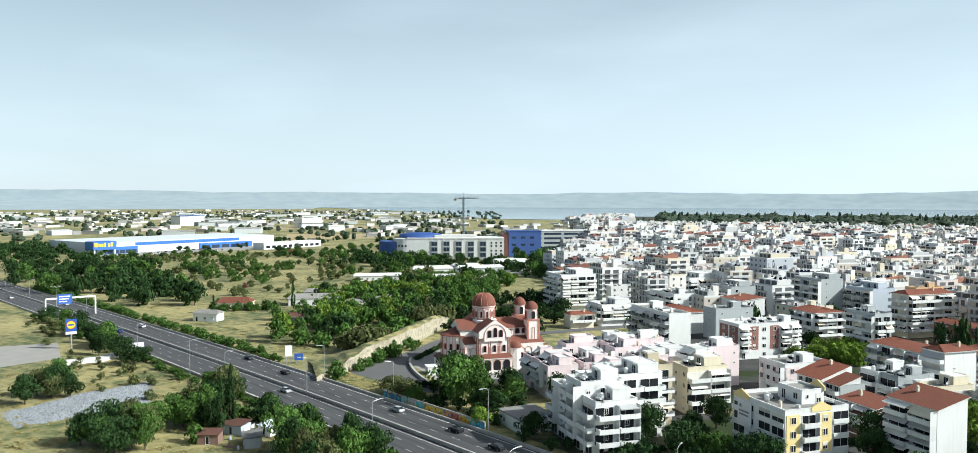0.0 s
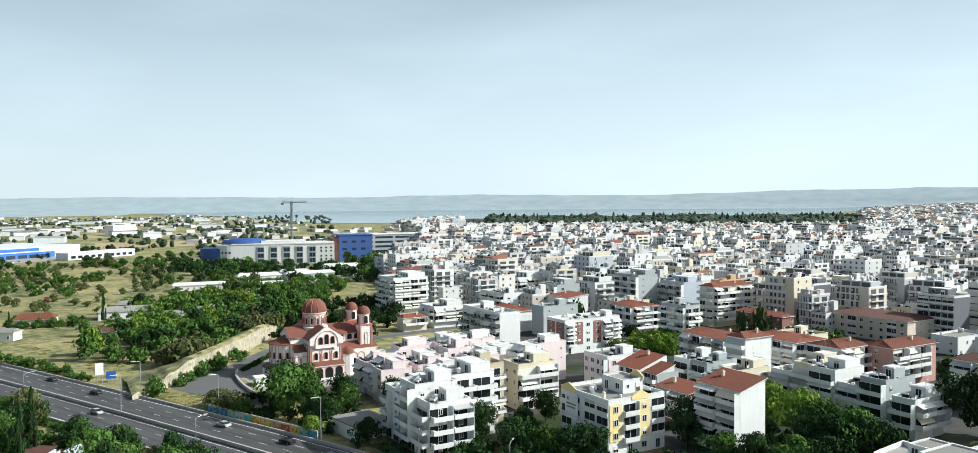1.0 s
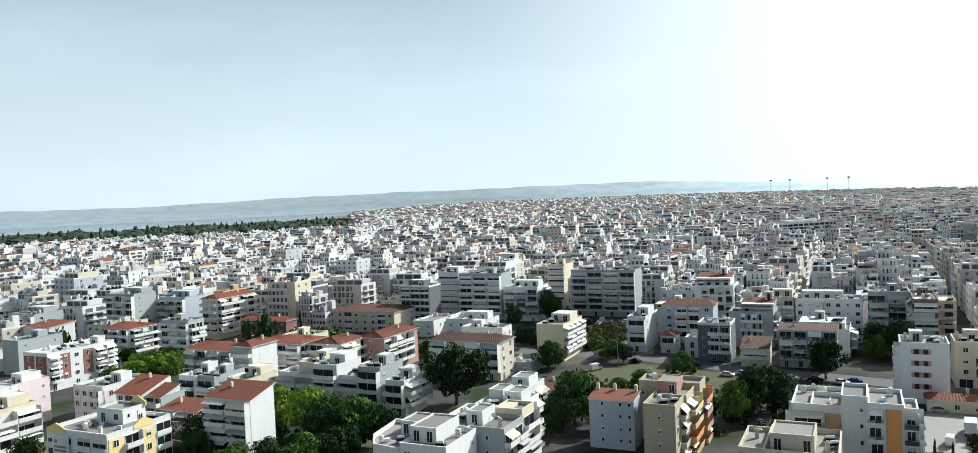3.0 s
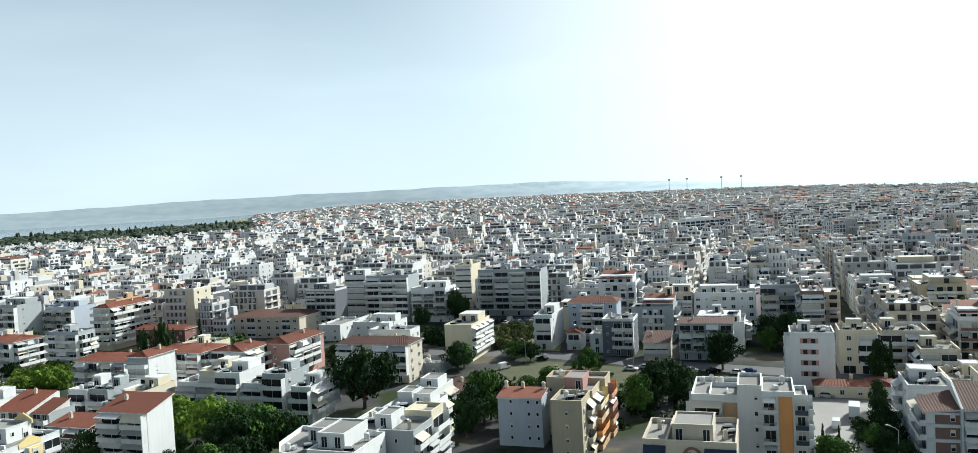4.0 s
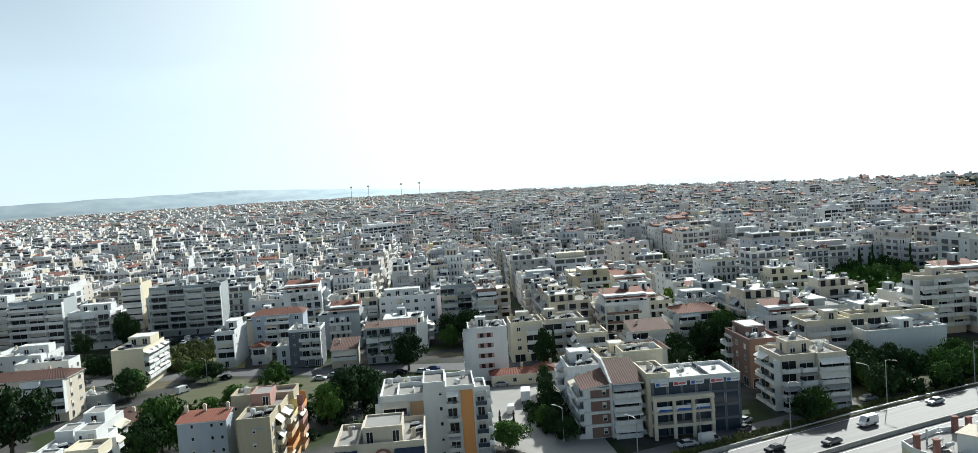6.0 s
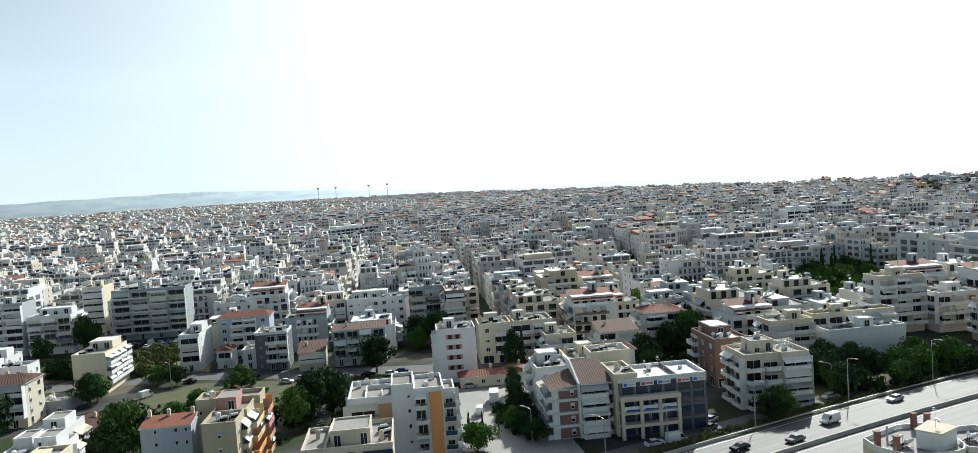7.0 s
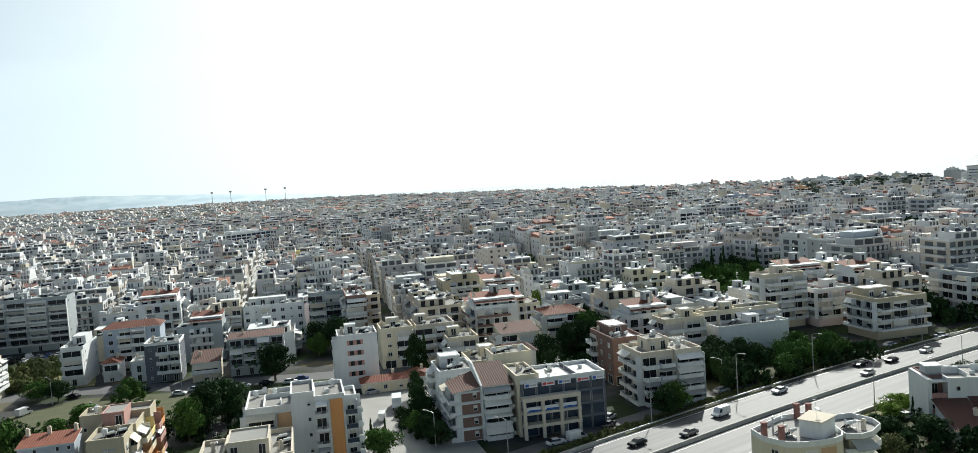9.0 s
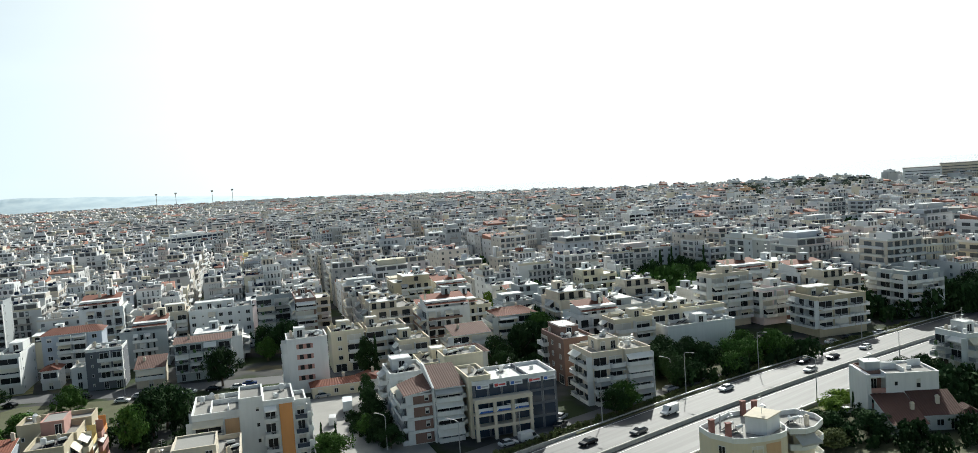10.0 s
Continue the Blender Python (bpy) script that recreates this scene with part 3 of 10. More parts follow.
def hip_roof(w, d, over, rise, ridge, material):
    """A tiled roof with eaves, hipped, with raised tile courses down the slopes."""
    s = Shape()
    a, b = w / 2 + over, d / 2 + over
    if a >= b:
        r0, r1 = (-(a - b * ridge), 0), (a - b * ridge, 0)
        top = [(r0[0], 0, rise), (r1[0], 0, rise)]
        base = [(-a, -b, 0), (a, -b, 0), (a, b, 0), (-a, b, 0)]
        slopes = [(base[0], base[1], top[1], top[0]), (base[2], base[3], top[0], top[1]), (base[1], base[2], top[1]), (base[3], base[0], top[0])]
    else:
        top = [(0, -(b - a * ridge), rise), (0, b - a * ridge, rise)]
        base = [(-a, -b, 0), (a, -b, 0), (a, b, 0), (-a, b, 0)]
        slopes = [(base[0], base[1], top[0]), (base[1], base[2], top[1], top[0]), (base[2], base[3], top[1]), (base[3], base[0], top[0], top[1])]
    for q in slopes:
        p = [Vector(c) for c in q]
        n = max(3, int((p[1] - p[0]).length / 0.8))
        nrm = (p[1] - p[0]).cross(p[-1] - p[0]).normalized()
        k = len(s.v)
        for i in range(2 * n + 1):
            t = i / (2 * n)
            lift = nrm * (0.09 if i % 2 else 0.0)
            hi = p[3].lerp(p[2], t) if len(p) == 4 else p[2]
            s.v += [tuple(p[0].lerp(p[1], t) + lift), tuple(hi + lift)]
        for i in range(2 * n):
            s.f.append((k + 2 * i, k + 2 * i + 2, k + 2 * i + 3, k + 2 * i + 1))
            s.m.append(0)
    s.box(-a, a, -b, b, -0.16, -0.003, 1)
    return s.mesh("roof", [material, M_SLAB])


def face_pose(side, box, a, z, out=0.0):
    """A place on one face of the body box (x0, x1, y0, y1): a along the face from its middle, z up."""
    x0, x1, y0, y1 = box
    ox, oy = {"F": ((x0 + x1) / 2, y0), "R": (x1, (y0 + y1) / 2), "B": ((x0 + x1) / 2, y1), "L": (x0, (y0 + y1) / 2)}[side]
    return pose(ox, oy, 0, 0, 0, FACE[side]) @ pose(a, -out, z)


def fill_face(b, side, box, z0, floors, pattern, rng, style="solid", depth=1.7, awn=0.4, awnings=("white", "cream", "grey"), panel="yellow", trim=(), fh=3.0):
    """Dress a face column by column: B a balcony, J balconies that join, K a loggia, W a window, D a tall window, s a small window, P a painted strip with windows, O a plain painted strip."""
    L = box[1] - box[0] if side in "FB" else box[3] - box[2]
    run = L / len(pattern)
    for i, c in enumerate(pattern):
        cx = -L / 2 + (i + 0.5) * run
        if c in "PO":
            s = Shape()
            s.box(-run * 0.42, run * 0.42, -0.12, 0.0, z0 + 0.3, z0 + floors * fh - 0.25)
            part("facade_panel", s.mesh("facade_panel", PLASTER[panel]), b, face_pose(side, box, cx, 0), panel + " painted strip")
        for f in range(floors):
            z = z0 + f * fh
            if c in "BJ":
                w = run - (0.3 if c == "B" else 0.04)
                part("balcony", balcony_mesh(w, depth, style, rng.choice(trim) if trim else ""), b, face_pose(side, box, cx, z + 0.02))
                # the wide dark door also paints the shade deep in the balcony
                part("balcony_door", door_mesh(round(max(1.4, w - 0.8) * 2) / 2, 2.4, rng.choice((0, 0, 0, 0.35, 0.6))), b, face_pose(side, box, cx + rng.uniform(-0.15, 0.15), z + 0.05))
                if rng.random() < awn:
                    part("awning", awning_mesh(w - 0.2, rng.choice((0, 0.5, 1)), rng.choice(awnings)), b, face_pose(side, box, cx, z + fh - 0.28, 0.03))
            elif c == "K":
                # no recess is cut: a full-width dark pane stands for its shade
                part("loggia", door_mesh(round((run - 0.3) * 2) / 2, 2.5, rng.choice((0, 0, 0.35))), b, face_pose(side, box, cx, z + 0.25))
                s = Shape()
                s.box(-run / 2 + 0.1, run / 2 - 0.1, -0.35, -0.1, z + 0.05, z + 1.0)
                part("balcony", s.mesh("balcony", M_SLAB), b, face_pose(side, box, cx, 0))
            elif c in "WsDP":
                wd, h, sill = {"W": (1.5, 1.4, 0.85), "s": (0.7, 0.9, 1.2), "D": (1.3, 2.2, 0.1), "P": (1.3, 1.5, 0.8)}[c]
                part("window", door_mesh(wd, h, rng.choice((0, 0, 0.5))), b, face_pose(side, box, cx, z + sill, 0.13 if c == "P" else 0.0))


def flat_body(b, x0, x1, y0, y1, z0, z1, color, deck="grey", par=0.8, name="wall"):
    """A box of walls with a parapet and a roof deck."""
    s = Shape()
    s.box(x0, x1, y0, y1, z0, z1)
    part(name, s.mesh(name, PLASTER[color]), b)
    s = Shape()
    s.ring(x0, x1, y0, y1, 0.2, z1 + 0.003, z1 + par)
    s.ring(x0 - 0.06, x1 + 0.06, y0 - 0.06, y1 + 0.06, 0.32, z1 + par, z1 + par + 0.08)
    part("parapet", s.mesh("parapet", PLASTER[color]), b)
    s = Shape()
    s.box(x0 + 0.2, x1 - 0.2, y0 + 0.2, y1 - 0.2, z1 + 0.003, z1 + 0.1)
    part("roof_deck", s.mesh("roof_deck", M_DECK if deck == "grey" else M_DECKW), b)
    return (x0, x1, y0, y1)


def tile_slope(b, corners, material, thick=0.22):
    """One plane of a tiled roof with ribs down the slope: eaves left, eaves right, ridge right, ridge left."""
    s = Shape()
    p = [Vector(c) for c in corners]
    nrm = (p[1] - p[0]).cross(p[3] - p[0]).normalized()
    n = max(4, int((p[1] - p[0]).length / 0.5))
    for i in range(2 * n + 1):
        t = i / (2 * n)
        up = nrm * (0.06 if i % 2 else 0.0)
        s.v += [tuple(p[0].lerp(p[1], t) + up), tuple(p[3].lerp(p[2], t) + up)]
    for i in range(2 * n):
        s.f.append((2 * i, 2 * i + 2, 2 * i + 3, 2 * i + 1))
        s.m.append(0)
    low = [q - Vector((0, 0, thick)) for q in p]
    s.face(low[::-1], 1)
    for i in range(4):
        j = (i + 1) % 4
        s.face([p[i] - nrm * 0.01, low[i], low[j], p[j] - nrm * 0.01], 1)
    return part("roof", s.mesh("roof", [material, M_SLAB]), b)


def roof_clutter(b, box, z, rng, n=5):
    """Heaters, tanks, coolers, flues and aerials on a flat roof."""
    x0, x1, y0, y1 = box
    for i in range(n):
        m = (rng.uniform(x0 + 1, x1 - 1), rng.uniform(y0 + 1, y1 - 1), z)
        k = rng.choice(("solar_heater", "solar_heater", "chimney", "water_tank", "air_conditioner", "satellite_dish", "antenna"))
        me = {"solar_heater": heater_mesh, "chimney": chimney_mesh, "antenna": antenna_mesh}[k]() if k in ("solar_heater", "chimney", "antenna") else roof_piece(k)
        part(k, me, b, pose(*m, 0, 0, 180 + 22 + rng.uniform(-10, 10)))


def pieces(items, L):
    return [(i + 0.5) / items * L - L / 2 for i in range(items)]


def flats(x, y, w, d, floors, color="white", label="", rot=GRID, bal="FR", plain="", style="solid", roof="flat", deck="grey", awn=0.45,
          awnings=("white", "white", "cream", "grey"), shops=False, top=True, extra=2, accent="", seed=None, fill=1.0, z=0.0, trim=(), faces=(), rise=1.8, panel=""):
    """A block of flats: walls, roof with its clutter, and on each named face its balconies, doors, windows and awnings."""
    rng = random.Random(seed if seed is not None else int(x * 7 + y * 13))
    words = {"flat": "with a flat roof", "tile": "under a red tile roof", "brown": "under a brown tile roof", "slope": "under a sloping red roof"}
    text = label or "%s rendered block of flats %s" % (color.replace("sand", "pale sandy"), words[roof])
    b = root("apartment_building", pose(x, y, z, 0, 0, rot), text, "building", "town houses")
    H = floors * FL
    ws = Shape()
    ws.box(-w / 2, w / 2, -d / 2, d / 2, 0, H)
    part("wall", ws.mesh("wall", PLASTER[color]), b)
    if accent:
        s = Shape()
        aw = min(3.2, w * 0.3)
        s.box(-aw / 2, aw / 2, -0.14, 0.0, 0.4, H - 0.8)
        part("facade_panel", s.mesh("facade_panel", PLASTER[accent]), b, side_pose("F", w, d, w * 0.28, 0), accent + " painted panel")
    if roof == "flat":
        s = Shape()
        p, t = 0.85, 0.2
        s.ring(-w / 2, w / 2, -d / 2, d / 2, t, H + 0.003, H + p)
        s.ring(-w / 2 - 0.08, w / 2 + 0.08, -d / 2 - 0.08, d / 2 + 0.08, t + 0.13, H + p, H + p + 0.08)
        part("parapet", s.mesh("parapet", PLASTER[color] if color not in ("dark", "pink") else M_SLAB), b)
        s = Shape()
        s.box(-w / 2 + t, w / 2 - t, -d / 2 + t, d / 2 - t, H + 0.003, H + 0.12)
        part("roof_deck", s.mesh("roof_deck", M_DECK if deck == "grey" else M_DECKW), b)
        zr = H + 0.12
        if top:
            # a stair head, or a set-back top floor with its terrace before it
            if rng.random() < 0.5 or d < 9:
                pw, pd = min(w * 0.45, rng.uniform(2.8, 4.2)), min(d * 0.5, rng.uniform(3.0, 4.5))
                px, py = rng.uniform(-0.5, 0.5) * (w - pw - 1.5), rng.uniform(-0.1, 0.5) * (d - pd - 1.5)
            else:
                pw, pd = w * rng.uniform(0.5, 0.75), d * rng.uniform(0.4, 0.55)
                px, py = rng.uniform(-0.4, 0.4) * (w - pw - 1.0), 0.5 * (d - pd) - 0.6
            s = Shape()
            s.box(px - pw / 2, px + pw / 2, py - pd / 2, py + pd / 2, zr, zr + 2.6, 0)
            s.box(px - pw / 2 - 0.08, px + pw / 2 + 0.08, py - pd / 2 - 0.3, py + pd / 2 + 0.08, zr + 2.6, zr + 2.72, 1)
            s.ring(px - pw / 2, px + pw / 2, py - pd / 2, py + pd / 2, 0.15, zr + 2.72, zr + 2.84, 0)
            part("penthouse", s.mesh("penthouse", [PLASTER[color if color != "pink" else rng.choice(("pink", "white"))], M_SLAB]), b)
            for i in range(max(1, int(pw / 3.4))):
                part("window", door_mesh(1.6, 2.1, rng.choice((0, 0, 0.35))), b, pose(px + pieces(max(1, int(pw / 3.4)), pw)[i], py - pd / 2 - 0.02, zr + 0.1))
            part("antenna", antenna_mesh(), b, pose(px, py, zr + 2.84))
        for i in range(extra + 2 if extra else 0):
            q = (rng.uniform(-0.36, 0.36) * w, rng.uniform(-0.36, 0.36) * d, zr)
            if top and abs(q[0] - px) < pw / 2 + 1.2 and abs(q[1] - py) < pd / 2 + 1.4:
                continue
            part("solar_heater", heater_mesh(), b, pose(*q, 0, 0, 180 + rng.uniform(-12, 12) - rot))
        part("chimney", chimney_mesh(), b, pose(-w * 0.36, d * 0.3, zr))
        if math.hypot(x, y) < 420:
            for i in range(5):
                q = (rng.uniform(-0.4, 0.4) * w, rng.uniform(-0.42, 0.42) * d)
                if top and abs(q[0] - px) < pw / 2 + 0.9 and abs(q[1] - py) < pd / 2 + 0.9:
                    continue
                k = rng.choice(("water_tank", "air_conditioner", "satellite_dish", "air_conditioner"))
                part(k, roof_piece(k), b, pose(*q, zr, 0, 0, rng.choice((0, 90, 180))))
            if w > 13:
                s = Shape()
                q = rng.uniform(-0.2, 0.2) * w
                s.box(q - 0.1, q + 0.1, -d / 2 + 0.25, (py - pd / 2 - 0.5) if top and abs(q - px) < pw / 2 + 0.3 and py - pd / 2 - 0.5 > -d / 2 + 1 else d / 2 - 0.25, zr, zr + 0.9)
                part("dividing_wall", s.mesh("dividing_wall", PLASTER[color]), b)
    elif roof == "slope":
        a, c = w / 2 + 0.4, d / 2 + 0.4
        # right-hand slopes get the darker tile, with backlit shade in its colour
        tile_slope(b, [(-a, -c, H + 0.1), (a, -c, H + 0.1), (a, c, H + 0.1 + rise), (-a, c, H + 0.1 + rise)], M_TILE if x < 0 else M_TILEB)
        s = Shape()
        s.v = [(-w / 2, -d / 2, H), (w / 2, -d / 2, H), (w / 2, d / 2, H), (-w / 2, d / 2, H), (-w / 2, d / 2, H + rise - 0.2), (w / 2, d / 2, H + rise - 0.2)]
        s.f, s.m = [(1, 2, 5), (0, 4, 3), (2, 3, 4, 5)], [0, 0, 0]
        part("gable_wall", s.mesh("gable_wall", PLASTER[color]), b)
        part("chimney", chimney_mesh(), b, pose(-w * 0.25, d * 0.1, H + rise * 0.4))
    else:
        part("roof", hip_roof(w, d, 0.55, min(1.7, min(w, d) * 0.15 + 0.3), 0.55, M_TILE if roof == "tile" else M_TILEB), b, pose(0, 0, H + 0.16))
        part("chimney", chimney_mesh(), b, pose(w * 0.2, d * 0.15, H + 0.7))
        if extra:
            part("antenna", antenna_mesh(), b, pose(-w * 0.15, 0, H + 1.0))
    # the faces
    depth = rng.choice((1.6, 1.9, 2.1))
    for side, pattern in faces:
        fill_face(b, side, (-w / 2, w / 2, -d / 2, d / 2), FL, floors - 1, pattern, rng, style, depth, awn, awnings, panel or "rose", trim)
        fill_face(b, side, (-w / 2, w / 2, -d / 2, d / 2), 0.0, 1, pattern.replace("B", "D").replace("J", "D").replace("P", ".").replace("O", "."), rng)
    if faces:
        bal = plain = ""
    for side in bal:
        L = w if side in "FB" else d
        n = max(1, round(L / 5.2))
        run = L / n
        cut = [rng.random() < fill for _ in range(n)]
        for f in range(1, floors):
            zf = f * FL
            for i in range(n):
                cx = -L / 2 + (i + 0.5) * run
                if cut[i]:
                    part("balcony", balcony_mesh(run - 0.25, depth, style, rng.choice(trim) if trim else ""), b, side_pose(side, w, d, cx, zf + 0.02))
                    # door drawn wide and dark to carry the shade behind the balcony
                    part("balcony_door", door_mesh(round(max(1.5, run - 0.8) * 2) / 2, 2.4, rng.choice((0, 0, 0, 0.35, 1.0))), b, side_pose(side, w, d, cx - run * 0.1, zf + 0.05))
                    if rng.random() < awn:
                        part("awning", awning_mesh(run - 0.5, rng.choice((0, 0.5, 1)), rng.choice(awnings)), b, side_pose(side, w, d, cx, zf + FL - 0.28, 0.03))
                else:
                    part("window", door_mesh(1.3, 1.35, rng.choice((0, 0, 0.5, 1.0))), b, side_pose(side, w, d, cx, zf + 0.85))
        for i in range(n if math.hypot(x, y) < 260 or shops else 0):
            cx = -L / 2 + (i + 0.5) * run
            part("shop_front" if shops else "ground_floor_door", door_mesh(min(run - 0.7, 3.4), 2.5, 0 if shops else rng.choice((0, 0, 1.0))), b, side_pose(side, w, d, cx, 0.05))
    for side in plain:
        L = w if side in "FB" else d
        n = max(1, round(L / 4.2))
        for f in range(floors):
            for cx in pieces(n, L):
                if rng.random() < 0.8:
                    part("window", door_mesh(1.1, 1.3, rng.choice((0, 0, 0.5))), b, side_pose(side, w, d, cx, f * FL + 0.9))
    HOUSES.append((x, y, math.hypot(w, d) / 2, w, d))
    return b


HOUSES = []


def terrace(x, y, w, d, units, label, **kw):
    """A row of narrow houses side by side: (share of the width, floors, colour, set-back)."""
    u = -w / 2
    for k, (share, floors, color, back) in enumerate(units):
        c = u + w * share / 2
        u += w * share
        p = GU * c + GV * back
        flats(x + p.x, y + p.y, w * share - 0.05, d, floors, color, label % color.replace("sand", "pale sandy"), bal="F" if k % 3 else "FR" if k == len(units) - 1 else "F", plain="R" if k == len(units) - 1 else "", extra=1, seed=int(x) + 31 * k, **kw)


# ---- near blocks, from the highway bend to the right ----
def street_house(u, v, size, label):
    """A house named by its place along and across the streets; returns it for parts in the streets' own axes."""
    p = GU * u + GV * v
    HOUSES.append((p.x, p.y, math.hypot(*size) / 2, *size))
    return root("apartment_building", pose(p.x, p.y, 0, 0, 0, GRID), label, "building", "town houses")


flats(-135.6, 143.0, 8.8, 11.4, 4, "white", "white corner flats with a low stepped terrace", plain="R", fill=0.6, awn=0.15)
flats(-127.6, 139.8, 8.2, 11.0, 5, "white", "white corner flats with small square windows", bal="F", plain="RL", fill=0.5, awn=0.15)
flats(-120.6, 137.2, 6.6, 10.4, 4, "white", "white end house with rounded balconies", plain="R", fill=0.6, awn=0.15)
flats(-129.6, 153.5, 14, 12, 5, "white", "white block of flats behind the corner house", fill=0.7, awn=0.3)
flats(-131.5, 164.7, 11, 7.2, 5, "beige", "tall beige block of flats with narrow balconies", bal="R", plain="F", awn=0.2, style="mixed")
flats(-129.8, 184.3, 8, 12.2, 4, "cream", "cream block of flats with few balconies", bal="R", plain="F", fill=0.5, awn=0.2)
# the pink terraces: narrow stepped houses side by side
pk = random.Random(41)
for v, us, n in ((92, -233.5, 3), (104, -235, 4), (117, -238, 5), (130.5, -236, 5), (144, -224, 2)):
    u = us
    for k in range(n):
        w, d, fl = pk.uniform(6.2, 7.4), pk.uniform(9.5, 11.5), pk.choice((3, 3, 4, 4))
        tone = pk.choice(("pink", "pink", "white", "pink"))
        b = street_house(u + w / 2, v + pk.uniform(-1.2, 1.2), (w, d), "narrow %s terraced flats with white awnings" % ("pale pink" if tone == "pink" else "white"))
        H = fl * 2.9
        q = flat_body(b, -w / 2, w / 2, -d / 2, d / 2, 0, H, tone, "white" if pk.random() < 0.6 else "grey", par=0.9)
        a0, a1, b0 = -w / 2 + pk.choice((0.4, 1.8)), w / 2 - pk.choice((0.4, 2.2)), -d / 2 + pk.uniform(2.6, 4.2)
        p = flat_body(b, a0, a1, b0, d / 2 - pk.uniform(0.4, 2.5), H + 0.1, H + 2.7, pk.choice((tone, "white")), "white", par=0.35, name="penthouse")
        fill_face(b, "F", p, H + 0.1, 1, pk.choice(("DW", "D.", "sD")), pk)
        if pk.random() < 0.6:
            part("awning", awning_mesh(a1 - a0 - 0.4, 0.5, "white"), b, face_pose("F", p, 0, H + 2.5, 0.03))
        fill_face(b, "F", q, 2.9, fl - 1, pk.choice(("J", "BW", "WB")), pk, pk.choice(("round", "solid", "mixed")), 1.5, 0.8, ("white", "white", "cream"), fh=2.9)
        fill_face(b, "R", q, H - 5.8, 2, pk.choice(("s.D", "D.s", ".ss")), pk, fh=2.9)
        part("chimney", chimney_mesh(), b, pose(w * 0.3, d * 0.35, H + 0.1))
        part("solar_heater", heater_mesh(), b, pose(-w * 0.2, -d * 0.3, H + 0.1, 0, 0, 202))
        u += w + (0.04 if pk.random() < 0.7 else 1.6)
flats(-192.3, 247, 29, 9, 5, "white", "white block with dark balconies and a blank end wall", faces=(("F", "JJBJJ"),), style="bars", awn=0.55, awnings=("grey", "white"))
flats(-293.4, 302.1, 20.2, 19.2, 6, "white", "white block of flats with awnings on every floor", awn=0.7, awnings=("white",))
flats(-248.1, 261, 7, 11.2, 2, "cream", "low cream house under a red tile roof", roof="tile", bal="R", awn=0.2)
flats(-246.5, 280.1, 14.5, 15.8, 3, "white", awn=0.6)

flats(-290.3, 342.7, 6, 21, 3, "white", "low white house with a blank wall", bal="", plain="R")
flats(-260.7, 363.7, 18.8, 17.2, 5, "white", awn=0.6)
flats(-161.9, 266.5, 12, 26, 4, "white", "white block of flats with awnings and a brick-red end", faces=(("F", "PP"), ("R", "JPWPBJ")), panel="brick", awn=0.85, awnings=("white",), deck="white", style="round")
flats(-205.8, 324.8, 16, 12, 4, "white", "plain white house under a low red roof", roof="slope", rise=1.2, faces=(("F", "..s"), ("R", "s.")))
yellow_flats = root("apartment_building", pose(-93.7, 167.1, 0, 0, 0, GRID), "white and yellow corner flats with a large sign", "building", "town houses")
HOUSES.append((-93.7, 167.1, 12.3, 18.2, 16.5))
yr2 = random.Random(4)
ybox = flat_body(yellow_flats, -9.1, 9.1, -8.25, 8.25, 0, 12.2, "white", par=0.9)
fill_face(yellow_flats, "F", ybox, 0.2, 4, "KWKK", yr2, awn=0.2, panel="yellow")
fill_face(yellow_flats, "R", ybox, 0.2, 1, "WDWD", yr2)
fill_face(yellow_flats, "R", ybox, 3.2, 3, "PJPK", yr2, "solid", 1.1, 0.1, panel="yellow")
pbox = flat_body(yellow_flats, -4.5, 3.5, 0.5, 6.5, 12.3, 15.0, "white", par=0.5, name="penthouse")
fill_face(yellow_flats, "F", pbox, 12.3, 1, "DW", yr2)
fill_face(yellow_flats, "R", pbox, 12.3, 1, "sD", yr2)
roof_clutter(yellow_flats, (-8.5, 8.5, -7.5, -0.5), 12.3, yr2, 7)
roof_clutter(yellow_flats, (4.5, 8.5, 0, 7.5), 12.3, yr2, 2)
brown_house = flats(-87.7, 192.6, 12, 6.5, 3, "brown", "low brown house with stacked tile canopies and dark awnings", roof="slope", rise=1.4, faces=(("F", "JJ"), ("R", "DW")), awn=0.9, awnings=("grey", "cream", "grey"), style="bars")
for x0, x1, z, yo in ((-6.6, 0.2, 6.9, -5.6), (0.0, 6.6, 8.0, -5.4), (-6.6, 6.6, 3.9, -6.6)):
    tile_slope(brown_house, [(x0, yo, z - 0.9), (x1, yo, z - 0.9), (x1, -3.2, z), (x0, -3.2, z)], M_TILEB)
flats(-69.2, 179.1, 12.8, 8, 5, "white", "white narrow tower with a blank end wall under a tile roof", roof="slope", rise=2.3, faces=(("F", "JB"),), awn=0.75, awnings=("grey", "cream", "white"), style="round")
flats(-124.3, 224, 11.8, 15.8, 3, "white", "white house with pink strips and a roof terrace", faces=(("F", "PWPB"), ("R", "PDW")), panel="pink", awn=0.3, deck="grey")
red_slopes = root("apartment_building", pose(-107.6, 213.9, 0, 0, 0, GRID), "white house under two bright red tile slopes", "building", "town houses")
HOUSES.append((-107.6, 213.9, 9.2, 15.2, 10.2))
rr = random.Random(6)
rbox = flat_body(red_slopes, -7.6, 2.2, -5.1, 5.1, 0, 8.6, "white", par=0.2)
